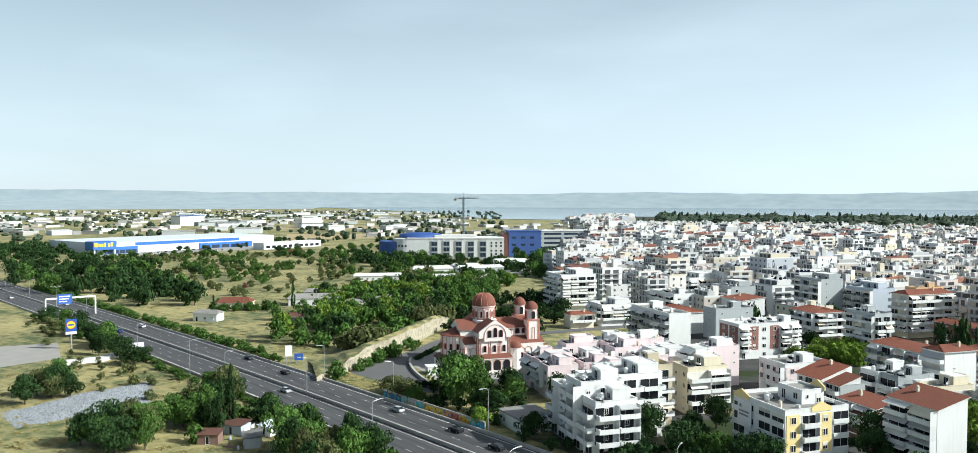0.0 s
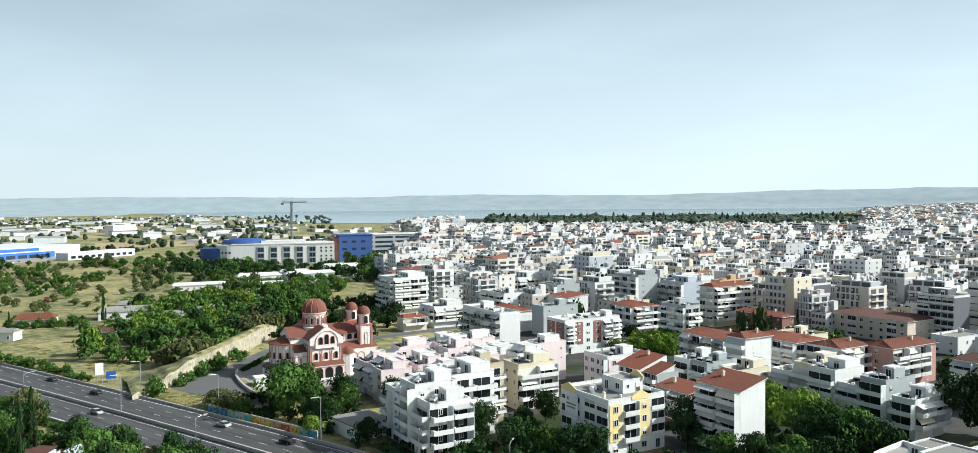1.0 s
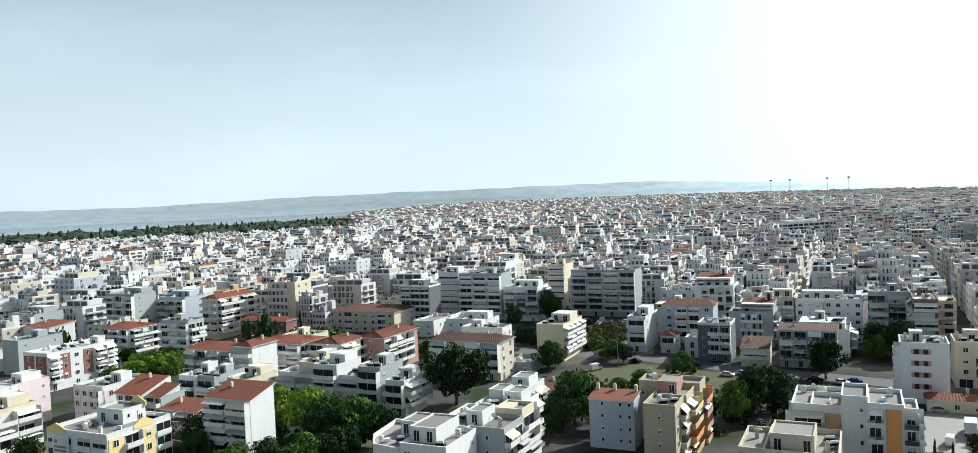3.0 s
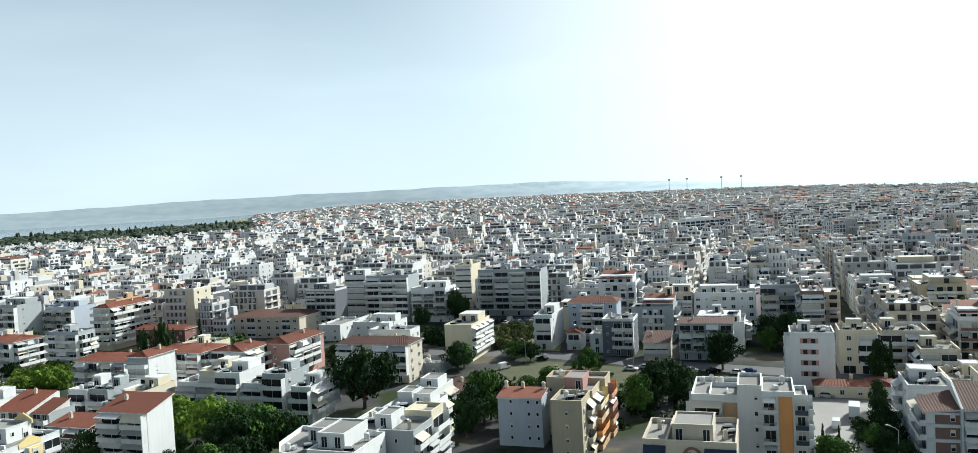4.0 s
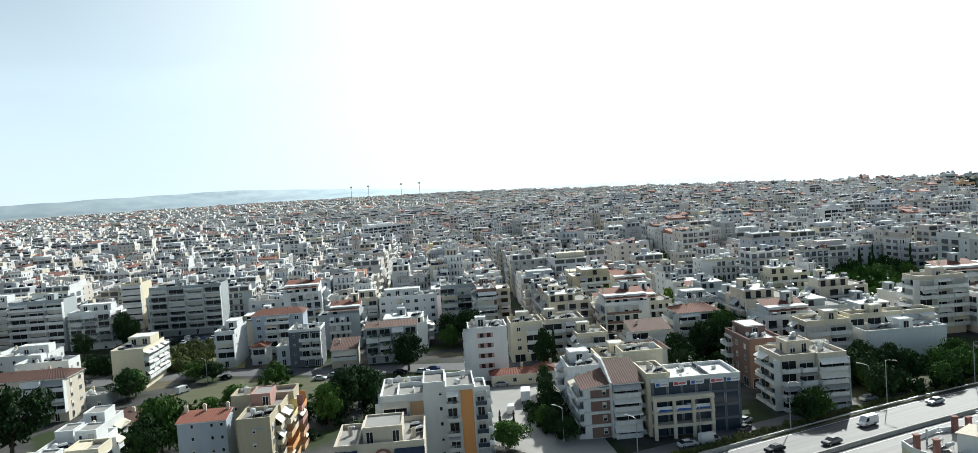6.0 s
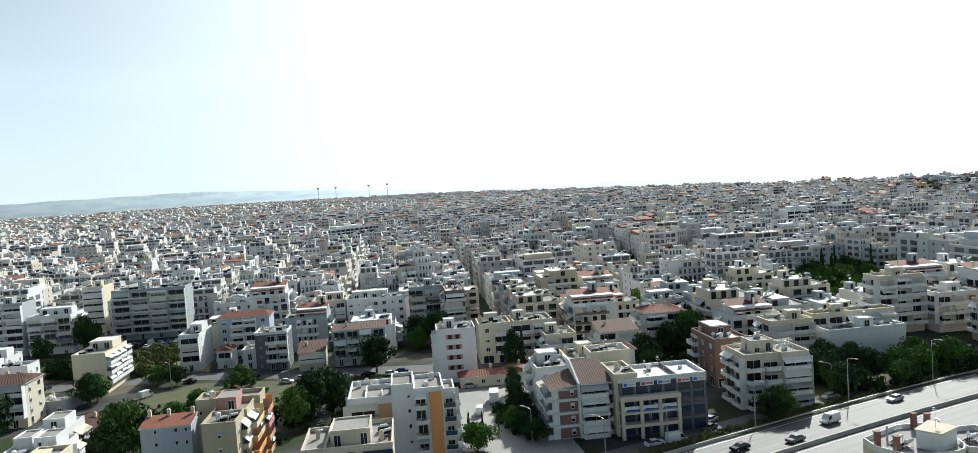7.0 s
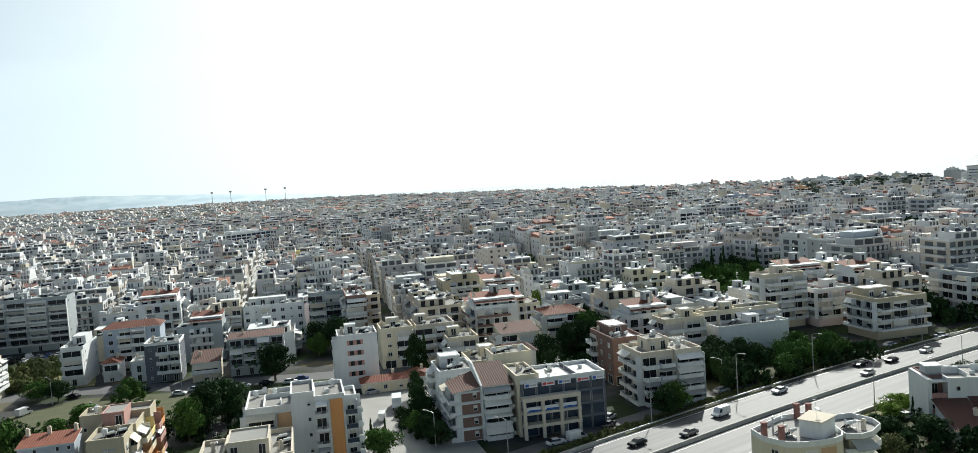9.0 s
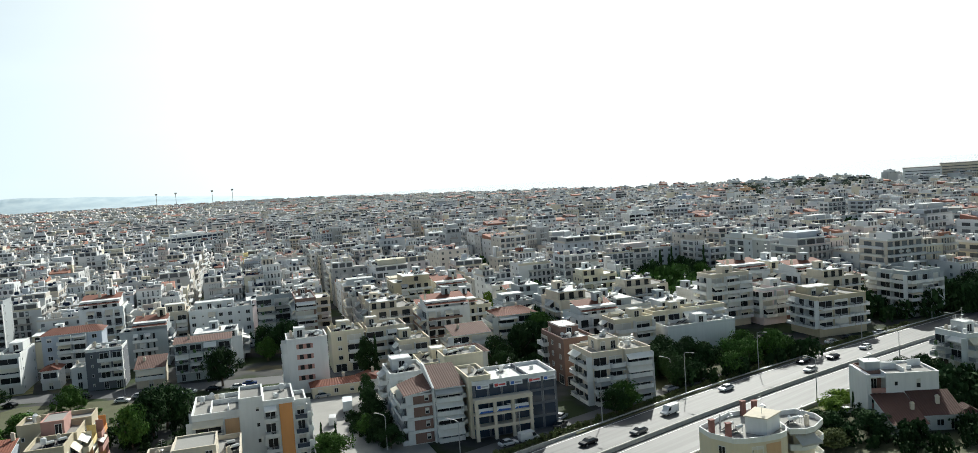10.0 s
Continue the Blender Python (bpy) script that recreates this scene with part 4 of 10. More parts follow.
rbox2 = flat_body(red_slopes, 2.2, 7.6, -3.6, 4.6, 0, 8.0, "grey", par=0.2)
tile_slope(red_slopes, [(-8.2, -6.0, 8.7), (2.8, -6.0, 8.7), (2.8, 4.2, 12.0), (-8.2, 4.2, 12.0)], M_TILE)
tile_slope(red_slopes, [(2.2, -4.4, 8.1), (8.2, -4.4, 8.1), (8.2, 3.0, 10.4), (2.2, 3.0, 10.4)], M_TILE)
for x, y0, y1, z0, z1 in ((2.05, -5.1, 5.1, 8.8, 11.6), (7.45, -3.6, 3.0, 8.1, 10.0)):
    s = Shape()
    s.v = [(x, y0, z0), (x, y1, z0), (x, y1, z1), (x + 0.15, y0, z0), (x + 0.15, y1, z0), (x + 0.15, y1, z1)]
    s.f, s.m = [(0, 2, 1), (3, 4, 5), (1, 2, 5, 4), (0, 3, 5, 2)], [0] * 4
    part("gable_wall", s.mesh("gable_wall", PLASTER["white"]), red_slopes)
fill_face(red_slopes, "F", rbox, 0.2, 3, "WKW", rr, fh=2.8)
fill_face(red_slopes, "F", rbox2, 0.2, 3, "KB", rr, fh=2.7, awn=0.5)
part("chimney", chimney_mesh(), red_slopes, pose(-3, 2.5, 11.0))
flats(-105.3, 259.5, 20.8, 12, 4, "white", "white flats with brick piers under a red tile roof", roof="tile", bal="F", plain="R", style="bars", accent="brick")
flats(-89.6, 246.8, 7.5, 11.5, 5, "white", "white narrow block with a plain side wall and red roof", roof="tile", bal="F", awn=0.6)
terrace(-91.6, 228.3, 25.5, 12.5, ((0.26, 3, "white", 0.0), (0.24, 3, "grey", 0.9), (0.26, 2, "white", -0.5), (0.24, 3, "cream", 0.3)), "low %s flats in a row with roof terraces", awn=0.3)
flats(-190.8, 290.5, 9.0, 18, 4, "grey", "plain tall pale house with few windows", faces=(("F", ".s."), ("R", "s.s")), extra=1)
flats(-214.0, 290.0, 20, 11, 3, "white", "low white houses with awnings under red tiles", roof="tile", faces=(("F", "BWB"),), awn=0.6, awnings=("white",))
flats(-240.0, 318.0, 22, 12, 4, "white", faces=(("F", "JBJ"), ("R", "WD")), awn=0.7, awnings=("white",))
flats(-222.0, 342.0, 16, 14, 5, "grey", "grey-blue flats with long balconies", faces=(("F", "JJJ"), ("R", "W.")), awn=0.3, style="mixed")
flats(-184.0, 352.0, 18, 12, 7, "grey", "tall grey slab with stacked balconies", faces=(("F", "JJJ"), ("R", "s.")), awn=0.4, style="mixed")
flats(-163.0, 358.0, 16, 12, 6, "blue", "tall grey-blue slab with stacked balconies", faces=(("F", "JBJ"), ("R", ".s")), awn=0.4, style="bars")
flats(-148.0, 378.0, 6, 16, 6, "peach", "narrow peach block with a blank side", faces=(("F", "W"), ("R", "...")), extra=1)
flats(-113.0, 386.0, 17, 12, 6, "dark", "dark flats with shaded balconies", faces=(("F", "JJJ"),), style="mixed", awn=0.4, awnings=("white", "grey"))
flats(-88.0, 296.0, 13, 11, 3, "cream", "low cream flats with a roof terrace", faces=(("F", "BWB"), ("R", "W.")), awn=0.4)
flats(-100.0, 306.0, 10, 10, 2, "white", "small white house under orange tiles", roof="tile", faces=(("F", "WD"),))
flats(-54.0, 368.0, 15, 11, 6, "dark", "dark unfinished flats with open floors", faces=(("F", "KKK"),), style="bars", awn=0.1, extra=1)
flats(-164.5, 313.6, 15, 13.8, 4, "sand", roof="tile", awn=0.5)
flats(-137.9, 302.1, 14.2, 7.8, 5, "grey", awn=0.4)
flats(-140.8, 357.7, 9, 24, 6, "cream", "cream tower of flats under a red roof", roof="tile", awn=0.5)
flats(-116.8, 339.4, 24.8, 7.2, 3, "brick", "long low hall under a red tile roof", roof="tile", bal="", plain="FR")
flats(-75.2, 363.8, 35.5, 23.2, 3, "sand", "long pale school building under a brown hipped roof", roof="brown", faces=(("F", "WWKWWWKW"), ("R", ".sWs")), extra=0)
flats(-53.0, 277.0, 11, 22, 4, "rose", "rose flats with white balconies under a red tile roof", roof="tile", bal="R", plain="F", awn=0.45, awnings=("white",), fill=0.75)
flats(-67.7, 264.7, 12, 14, 4, "white", "white flats with rounded balconies under a low red roof", roof="tile", accent="rose", awn=0.2)
flats(-82.5, 267.5, 14, 14, 4, "grey", "pale flats with broad balconies under red tiles", roof="tile", accent="rose", awn=0.2)
flats(-45.0, 344.0, 10, 20, 2, "white", "low white hall with a ribbed flat roof", bal="", plain="FR", top=False, extra=0)
flats(-30.0, 349.0, 15, 14, 2, "white", "low white school hall with a red edge", bal="", plain="F", top=False, extra=0)
flats(102.6, 203.2, 13, 6, 1, "cream", "low row of shops under red tiles beside the car park", roof="tile", bal="", plain="F", extra=0)
flats(112.5, 201.0, 6, 8, 1, "white", "small tiled outbuilding beside the car park", roof="tile", bal="", plain="F", extra=0)
flats(133.0, 182.0, 11, 9, 3, "white", "white house under a folded grey-brown roof", roof="brown", bal="FL", fill=0.5)
flats(171.0, 206.0, 13, 13, 4, "sand", "sandy flats with deep balconies under a dark red roof", roof="tile", bal="FL", awn=0.5)
flats(151.0, 204.0, 12, 10, 3, "cream", roof="slope", bal="FL", awn=0.3)
flats(186.0, 222.0, 12, 12, 4, "grey", "pale grey flats with wide balconies and a flat roof", bal="FL", awn=0.3)
flats(-22.0, 259.3, 24.8, 11.2, 4, "sand", "sandy flats with white awnings under a low brown tile roof", roof="brown", faces=(("F", "JWBJ"), ("R", "DW")), style="round", awn=0.75, awnings=("grey", "white", "white"))

terrace(-57.7, 226.9, 35.5, 12, ((0.2, 3, "white", 0.0), (0.18, 4, "cream", 0.8), (0.22, 4, "white", -0.6), (0.2, 3, "white", 0.5), (0.2, 4, "grey", -0.4)), "narrow %s flats in a stepped row with roof terraces", fill=0.6, awn=0.3)
flats(-37, 217.1, 6, 12, 3, "white", awn=0.6)
flats(0.1, 215.4, 12, 16, 2, "white", "low white house under a grey pitched roof", roof="brown", bal="", plain="FR", extra=0)
flats(7.5, 287.1, 10, 20, 4, "cream", "free-standing cream flats with a blank end wall", bal="R", awn=0.7, awnings=("white",))
flats(-5, 264.2, 7.8, 10, 1, "grey", "low grey shed with a flat roof", bal="", plain="F", top=False, extra=0)
flats(-26.5, 321, 18, 12, 3, "white", "low white hall with a red trim", bal="", plain="FR", extra=0)
flats(-18.4, 279.9, 15.8, 8, 4, "white", fill=0.3, awn=0.2)
# the stepped white block with roof terraces, and its neighbours
hr3 = random.Random(31)
b = street_house(-80, 141, (20, 29), "stepped white flats with grey roof terraces")
s = Shape()
poly = [(-6.5, -14.0), (-0.5, -15.0), (-0.5, 2.5), (-11.5, 2.5), (-10.0, -8.5)]
s.prism(poly, 0, 10.8)
part("wall", s.mesh("wall", PLASTER["white"]), b)
cx0, cy0 = sum(q[0] for q in poly) / 5, sum(q[1] for q in poly) / 5
ins = [(x + (cx0 - x) * 0.05, y + (cy0 - y) * 0.05) for x, y in poly]
s = Shape()
s.prism(ins, 10.803, 10.9)
part("roof_deck", s.mesh("roof_deck", M_DECK), b)
s = Shape()
s.v = [(x, y, z) for z in (10.803, 11.8) for ring in (poly, ins) for x, y in ring]
for i in range(5):
    j = (i + 1) % 5
    for q in ((i, j, 10 + j, 10 + i), (5 + j, 5 + i, 15 + i, 15 + j), (10 + i, 10 + j, 15 + j, 15 + i)):
        s.f.append(q)
        s.m.append(0)
part("parapet", s.mesh("parapet", PLASTER["white"]), b)
w1 = flat_body(b, -0.5, 9.4, -14.0, -1.5, 0, 11.6, "white", par=0.9)
w2 = flat_body(b, -0.5, 7.6, -1.5, 14.5, 0, 11.9, "white", par=0.8)
w3 = flat_body(b, -0.2, 5.5, -10.5, -1.0, 11.7, 14.4, "white", par=0.3, name="penthouse")
w4 = flat_body(b, 5.6, 9.2, 2.0, 8.0, 12.0, 14.6, "white", par=0.3, name="penthouse")
w5 = flat_body(b, -6.0, -1.0, -4.5, 2.0, 10.9, 13.4, "white", par=0.3, name="penthouse")
for q, z, pat in ((w3, 11.8, "DD"), (w5, 10.9, "DW"), (w4, 12.0, "D")):
    fill_face(b, "F", q, z, 1, pat, hr3)
fill_face(b, "F", w1, 0.2, 4, "WsD", hr3, fh=2.85)
fill_face(b, "R", w1, 0.2, 4, "..s", hr3, fh=2.85)
roof_clutter(b, (-8, -1, -12, -6), 10.9, hr3, 4)
roof_clutter(b, (6.0, 9, -13, -2.5), 11.7, hr3, 3)
roof_clutter(b, (0.5, 5, 2, 13.5), 12.0, hr3, 5)
b = street_house(-68.6, 145.4, (8, 9.8), "pale grey flats with narrow side balconies")
w1 = flat_body(b, -3.9, 3.6, -4.9, 4.7, 0, 11.8, "grey", par=0.8)
fill_face(b, "F", w1, 0.2, 4, ".s.", hr3, fh=2.9)
fill_face(b, "R", w1, 0.2, 4, "BB", hr3, "solid", 1.3, 0.3, fh=2.9)
roof_clutter(b, (-3, 3, -4, 4), 11.9, hr3, 3)
b = street_house(-68.2, 153.8, (6.4, 6.6), "cream flats with a beige strip and side balconies")
w1 = flat_body(b, -3.3, 2.9, -3.3, 3.2, 0, 13.0, "cream", par=0.8)
fill_face(b, "F", w1, 0.2, 4, ".sO", hr3, panel="beige", fh=3.1)
fill_face(b, "R", w1, 0.2, 4, "J", hr3, "solid", 1.4, 0.5, fh=3.1)
s = Shape()
s.box(-3.0, -0.4, -2.9, 2.6, 13.1, 13.6)
part("roof_step", s.mesh("roof_step", PLASTER["cream"]), b)
b = street_house(-74, 164.2, (12, 13), "white flats in two steps with a roof room")
w1 = flat_body(b, -6, 4.4, -6.3, 6.3, 0, 11.2, "white", par=0.9)
w2 = flat_body(b, -0.5, 3.6, -2.0, 3.6, 11.3, 13.9, "white", par=0.3, name="penthouse")
w3 = flat_body(b, -5.6, -2.0, 0.5, 6.0, 11.3, 13.5, "white", par=0.3, name="penthouse")
fill_face(b, "F", w2, 11.3, 1, "sD", hr3)
fill_face(b, "F", w1, 0.2, 4, "WsW", hr3, fh=2.75)
fill_face(b, "R", w1, 0.2, 4, "BJB", hr3, "round", 1.4, 0.3, fh=2.75)
roof_clutter(b, (-5.5, 4, -5.8, -2.5), 11.3, hr3, 4)
b = street_house(-78.6, 182, (7.5, 14), "white house with a stepped roof and side terraces")
w1 = flat_body(b, -3.7, 3.2, -6.5, 6.8, 0, 10.2, "white", par=0.9)
w2 = flat_body(b, -2.2, 2.4, -1.5, 4.5, 10.3, 12.8, "white", par=0.3, name="penthouse")
fill_face(b, "F", w1, 0.2, 3, "WW", hr3, fh=3.2)
fill_face(b, "F", w2, 10.3, 1, "D", hr3)
fill_face(b, "R", w1, 0.2, 3, "BB", hr3, "solid", 1.4, 0.4, fh=3.2)
roof_clutter(b, (-3, 2.8, -6, -2.2), 10.3, hr3, 3)
# the blue-white row and the beige flats with orange balconies
b = street_house(-53, 175.5, (10.5, 6), "long pale blue house with small windows under red tiles")
s = Shape()
s.box(-5.2, 5.2, -3, 3, 0, 11.2)
part("wall", s.mesh("wall", PLASTER["blue"]), b)
tile_slope(b, [(-5.5, -3.3, 11.25), (5.3, -3.3, 11.25), (5.3, 3.2, 12.3), (-5.5, 3.2, 12.3)], M_TILE)
fill_face(b, "F", (-5.2, 5.2, -3, 3), 0.4, 4, ".s.ss", hr3, fh=2.75)
for x in (-4.6, -0.6, 4.4):
    part("chimney", chimney_mesh(), b, pose(x, 2.4, 11.9))
orange_flats = street_house(-40, 176, (14, 26), "beige flats with a blank front and orange balconies")
qr = random.Random(12)
qbox = flat_body(orange_flats, -3.3, 3.4, -12.6, -3.5, 0, 12.6, "beige", par=0.8)
qbox2 = flat_body(orange_flats, -3.3, 3.9, -3.5, 6.0, 0, 12.4, "beige", par=0.9)
qbox4 = flat_body(orange_flats, -9, 5.0, 6.0, 13.0, 0, 12.9, "beige", par=0.9)
pb2 = flat_body(orange_flats, -3.0, 1.2, -0.5, 6.5, 12.5, 15.2, "rose", par=0.2, name="penthouse")
fill_face(orange_flats, "F", pb2, 12.5, 1, ".D", qr)
fill_face(orange_flats, "F", qbox, 0.4, 4, ".s.", qr, fh=2.9)
fill_face(orange_flats, "F", qbox4, 0.2, 4, "s......", qr)
fill_face(orange_flats, "R", qbox, 0.2, 4, "WB", qr, "solid", 1.2, 0.5, ("cream", "white"), trim=("cream", "sand"))
fill_face(orange_flats, "R", qbox2, 0.2, 4, "JB", qr, "solid", 1.9, 0.6, ("cream", "white"), trim=("peach", "yellow", "orange", "cream"))
fill_face(orange_flats, "R", qbox4, 0.2, 4, "JJ", qr, "solid", 1.6, 0.5, ("cream", "white"), trim=("peach", "rose", "orange", "rose"))
roof_clutter(orange_flats, (-2.8, 3.0, -12, -4.2), 12.7, qr, 4)
roof_clutter(orange_flats, (-8.4, -3.6, 6.8, 12.4), 13.0, qr, 4)
s = Shape()
s.box(-1.2, 1.2, -0.06, 0, 0, 0.45)
part("sign_board", s.mesh("sign_board", M_RAIL), orange_flats, face_pose("F", qbox, 0.6, 11.0), "dark sign bar")
# the white house with a brick arch and dark awnings
b = street_house(-13.2, 151, (17, 17), "pale flats with a brick arch and dark blue awnings")
w1 = flat_body(b, -4.0, 8.2, -7.5, 8.0, 0, 11.4, "sand", par=0.9)
w2 = flat_body(b, -8.3, -4.0, -6.0, 7.5, 0, 11.0, "sand", par=0.9)
w3 = flat_body(b, -3.0, 4.2, -5.0, 3.4, 11.5, 14.2, "sand", par=0.35, name="penthouse")
fill_face(b, "F", w3, 11.5, 1, "D.D", hr3)
M_AWN["navy"] = mat("awning_navy", (0.035, 0.05, 0.09), 0.9, var=0.08, streak=0.05)
fill_face(b, "F", (-4.0, 0.2, -7.5, 8), 0.2, 4, ".", hr3, fh=2.8)
fill_face(b, "F", (2.6, 8.2, -7.5, 8), 0.2, 4, "J", hr3, "mixed", 1.3, 1.0, ("navy",), fh=2.8)
fill_face(b, "F", w2, 0.2, 4, "J", hr3, "round", 1.8, 1.0, ("navy",), fh=2.75)
s = Shape()
ring = [(-1.7, 0.2)] + [(-1.7 * math.cos(math.pi * i / 10), 9.6 + 1.7 * math.sin(math.pi * i / 10)) for i in range(11)] + [(1.7, 0.2)]
for (xa, za), (xb, zb) in zip(ring, ring[1:]):
    s.v += [(xa, y, za) for y in (-0.3, 0.0)] + [(xb, y, zb) for y in (-0.3, 0.0)] + [(xa * 0.74, y, za - (0.4 if za > 9 else 0)) for y in (-0.3, 0.0)] + [(xb * 0.74, y, zb - (0.4 if zb > 9 else 0)) for y in (-0.3, 0.0)]
    k = len(s.v) - 8
    for q in ((0, 2, 6, 4), (1, 5, 7, 3), (0, 1, 3, 2), (4, 6, 7, 5)):
        s.f.append(tuple(k + e for e in q))
        s.m.append(0)
part("brick_arch", s.mesh("brick_arch", PLASTER["brick"]), b, pose(0.6, -7.5, 0), "tall brick-red arch round the windows")
for f in range(4):
    part("window", door_mesh(2.0, 2.0, 0), b, pose(0.6, -7.5, 0.6 + f * 2.6))
roof_clutter(b, (4.8, 7.8, -6.5, 7), 11.5, hr3, 3)
roof_clutter(b, (-7.8, -4.4, -5, 7), 11.1, hr3, 2)
# the tall white flats with the orange panel
panel_flats = street_house(-3, 172.5, (22, 22), "tall white flats with a broad orange panel")
orr = random.Random(15)
obox3 = flat_body(panel_flats, -11.5, -2.2, -4.0, 11.5, 0, 13.4, "white", par=0.9)
obox4 = flat_body(panel_flats, -2.2, 2.4, -7.6, 3.0, 0, 16.6, "white", par=0.7)
obox = flat_body(panel_flats, 2.4, 8.4, -8.5, 3.6, 0, 15.6, "white", par=0.8)
obox2 = flat_body(panel_flats, 8.4, 10.8, -7.6, 0.0, 0, 14.8, "white", par=0.8)
fill_face(panel_flats, "F", (2.4, 5.0, -8.5, 3), 0.1, 5, "J", orr, "mixed", 1.2, 0.4, fh=3.1)
fill_face(panel_flats, "F", (5.2, 8.2, -8.5, 3), 1.2, 5, "O", orr, panel="orange", fh=2.9)
for x in (5.15, 8.25):
    s = Shape()
    s.box(x - 0.13, x + 0.13, -8.85, -8.5, 0.3, 15.6)
    part("pier", s.mesh("pier", M_SLAB), panel_flats)
fill_face(panel_flats, "F", obox2, 0.1, 5, "J", orr, "glass", 1.2, 0.3, fh=2.95)
fill_face(panel_flats, "R", obox2, 0.1, 5, "BW", orr, "mixed", 1.2, 0.3, fh=2.95)
fill_face(panel_flats, "F", obox4, 0.4, 5, ".s", orr, fh=3.2)
fill_face(panel_flats, "F", (-11.5, -5.5, -4, 11.5), 0.1, 4, "J", orr, "bars", 1.5, 0.4, ("cream",), fh=3.3)
fill_face(panel_flats, "F", (-5.5, -2.2, -4, 11.5), 1.0, 4, "O", orr, panel="peach", fh=3.0)
fill_face(panel_flats, "L", obox3, 0.1, 4, "BJ", orr, "round", 1.3, 0.3, fh=3.3)
for x0, x1, y0, y1 in ((-8.0, -7.8, -3.6, 6.0), (-8.0, -2.4, 6.0, 6.2), (-4.6, -4.4, -3.6, 2.0)):
    s = Shape()
    s.box(x0, x1, y0, y1, 13.5, 14.5)
    part("dividing_wall", s.mesh("dividing_wall", PLASTER["white"]), panel_flats)
roof_clutter(panel_flats, (3, 8, -7.8, 3), 15.7, orr, 3)
roof_clutter(panel_flats, (-11, -3, 6.6, 11), 13.5, orr, 4)
rose_bands = flats(100.4, 214.8, 11.2, 11, 5, "white", "white flats with rose window bands", bal="L", plain="", accent="", awn=0.2)
for f in range(1, 5):
    s = Shape()
    s.box(-2.3, 2.3, -0.08, 0.0, 0.85, 2.2, 0)
    for x in (-1.6, 0.5):
        s.box(x, x + 1.1, -0.11, -0.08, 0.9, 2.15, 1)
    part("window_band", s.mesh("window_band", [PLASTER["rose"], M_DARK]), rose_bands, side_pose("F", 11.2, 11, -0.8, f * FL), "rose panel with two windows")
flats(120.8, 229.1, 10.2, 12, 4, "cream", "cream flats with plain balconies", fill=0.5, awn=0.3)
flats(132.2, 224.4, 12.4, 12, 4, "sand", "pale sandy flats with a stair tower", fill=0.6, awn=0.2)
brick_house = root("apartment_building", pose(99.2, 150.4, 0, 0, 0, GRID), "white and brown brick house under two tile slopes", "building", "town houses")
HOUSES.append((99.2, 150.4, 9, 13, 12))
br = random.Random(5)
bbox1 = (-6.2, -0.4, -4.8, 6)
bbox2 = (0.0, 6.4, -5.4, 6)
for bx, col, h in ((bbox1, "white", 11.2), (bbox2, "grey", 12.0)):
    s = Shape()
    s.box(*bx, 0, h)
    part("wall", s.mesh("wall", PLASTER[col]), brick_house)
s = Shape()
s.v = [(x, y, z) for x in (-0.4, 0.0) for y, z in ((-5.8, 0), (6.2, 0), (6.2, 15.6), (3.5, 15.6), (-5.8, 12.4))]
s.f = [(4, 3, 2, 1, 0), (5, 6, 7, 8, 9)] + [(i, (i + 1) % 5, 5 + (i + 1) % 5, 5 + i) for i in range(5)]
s.m = [0] * 7
part("dividing_wall", s.mesh("dividing_wall", M_SLAB), brick_house, None, "white wall that rises between the roofs")
# darker tile paints these slopes as backlit
tile_slope(brick_house, [(-6.8, -5.2, 11.2), (-0.42, -5.2, 12.0), (-0.42, 4.0, 13.6), (-6.8, 4.0, 11.8)], M_TILEB)
tile_slope(brick_house, [(0.02, -6.0, 12.1), (7.0, -6.0, 12.1), (7.0, 5.5, 15.0), (0.02, 5.5, 15.0)], M_TILEB)
s = Shape()
s.v = [(x, y, z) for x in (6.2, 6.4) for y, z in ((-5.4, 12.0), (5.5, 12.0), (5.5, 14.7))]
s.f, s.m = [(0, 2, 1), (3, 4, 5), (1, 2, 5, 4), (0, 3, 5, 2)], [0] * 4
part("gable_wall", s.mesh("gable_wall", PLASTER["grey"]), brick_house)
s = Shape()
s.box(-2.1, 2.1, -0.1, 0, 0.2, 10.8)
part("facade_panel", s.mesh("facade_panel", PLASTER["brown"]), brick_house, face_pose("F", bbox1, 0.7, 0), "brown brick facing")
for f in range(4):
    part("window", door_mesh(0.9, 1.3, 0.5), brick_house, face_pose("F", bbox1, 1.6, f * 2.9 + 0.9, 0.12))
for f in (1, 2, 3):
    s = Shape()
    s.box(-2.9, 2.9, -0.5, 0.0, -0.25, 0.35)
    part("floor_band", s.mesh("floor_band", M_SLAB), brick_house, face_pose("F", bbox1, 0, f * 2.9), "white floor band")
fill_face(brick_house, "F", bbox2, 0.2, 4, "J", br, "round", 1.5, 1.0, ("white", "grey"), fh=3.0)
fill_face(brick_house, "L", bbox1, 0.2, 4, "JB", br, "mixed", 1.3, 0.3, fh=2.8)
fill_face(brick_house, "R", bbox2, 0.2, 4, "BW", br, "round", 1.2, 0.5, fh=3.0)
flats(102.9, 166.4, 8.8, 12.2, 4, "white", bal="FL", fill=0.5)
flats(114.1, 168.3, 10, 12, 4, "cream", bal="FL", fill=0.4, awn=0.3)
flats(134.1, 211.5, 9.5, 12, 3, "cream", bal="FL", awn=0.3)
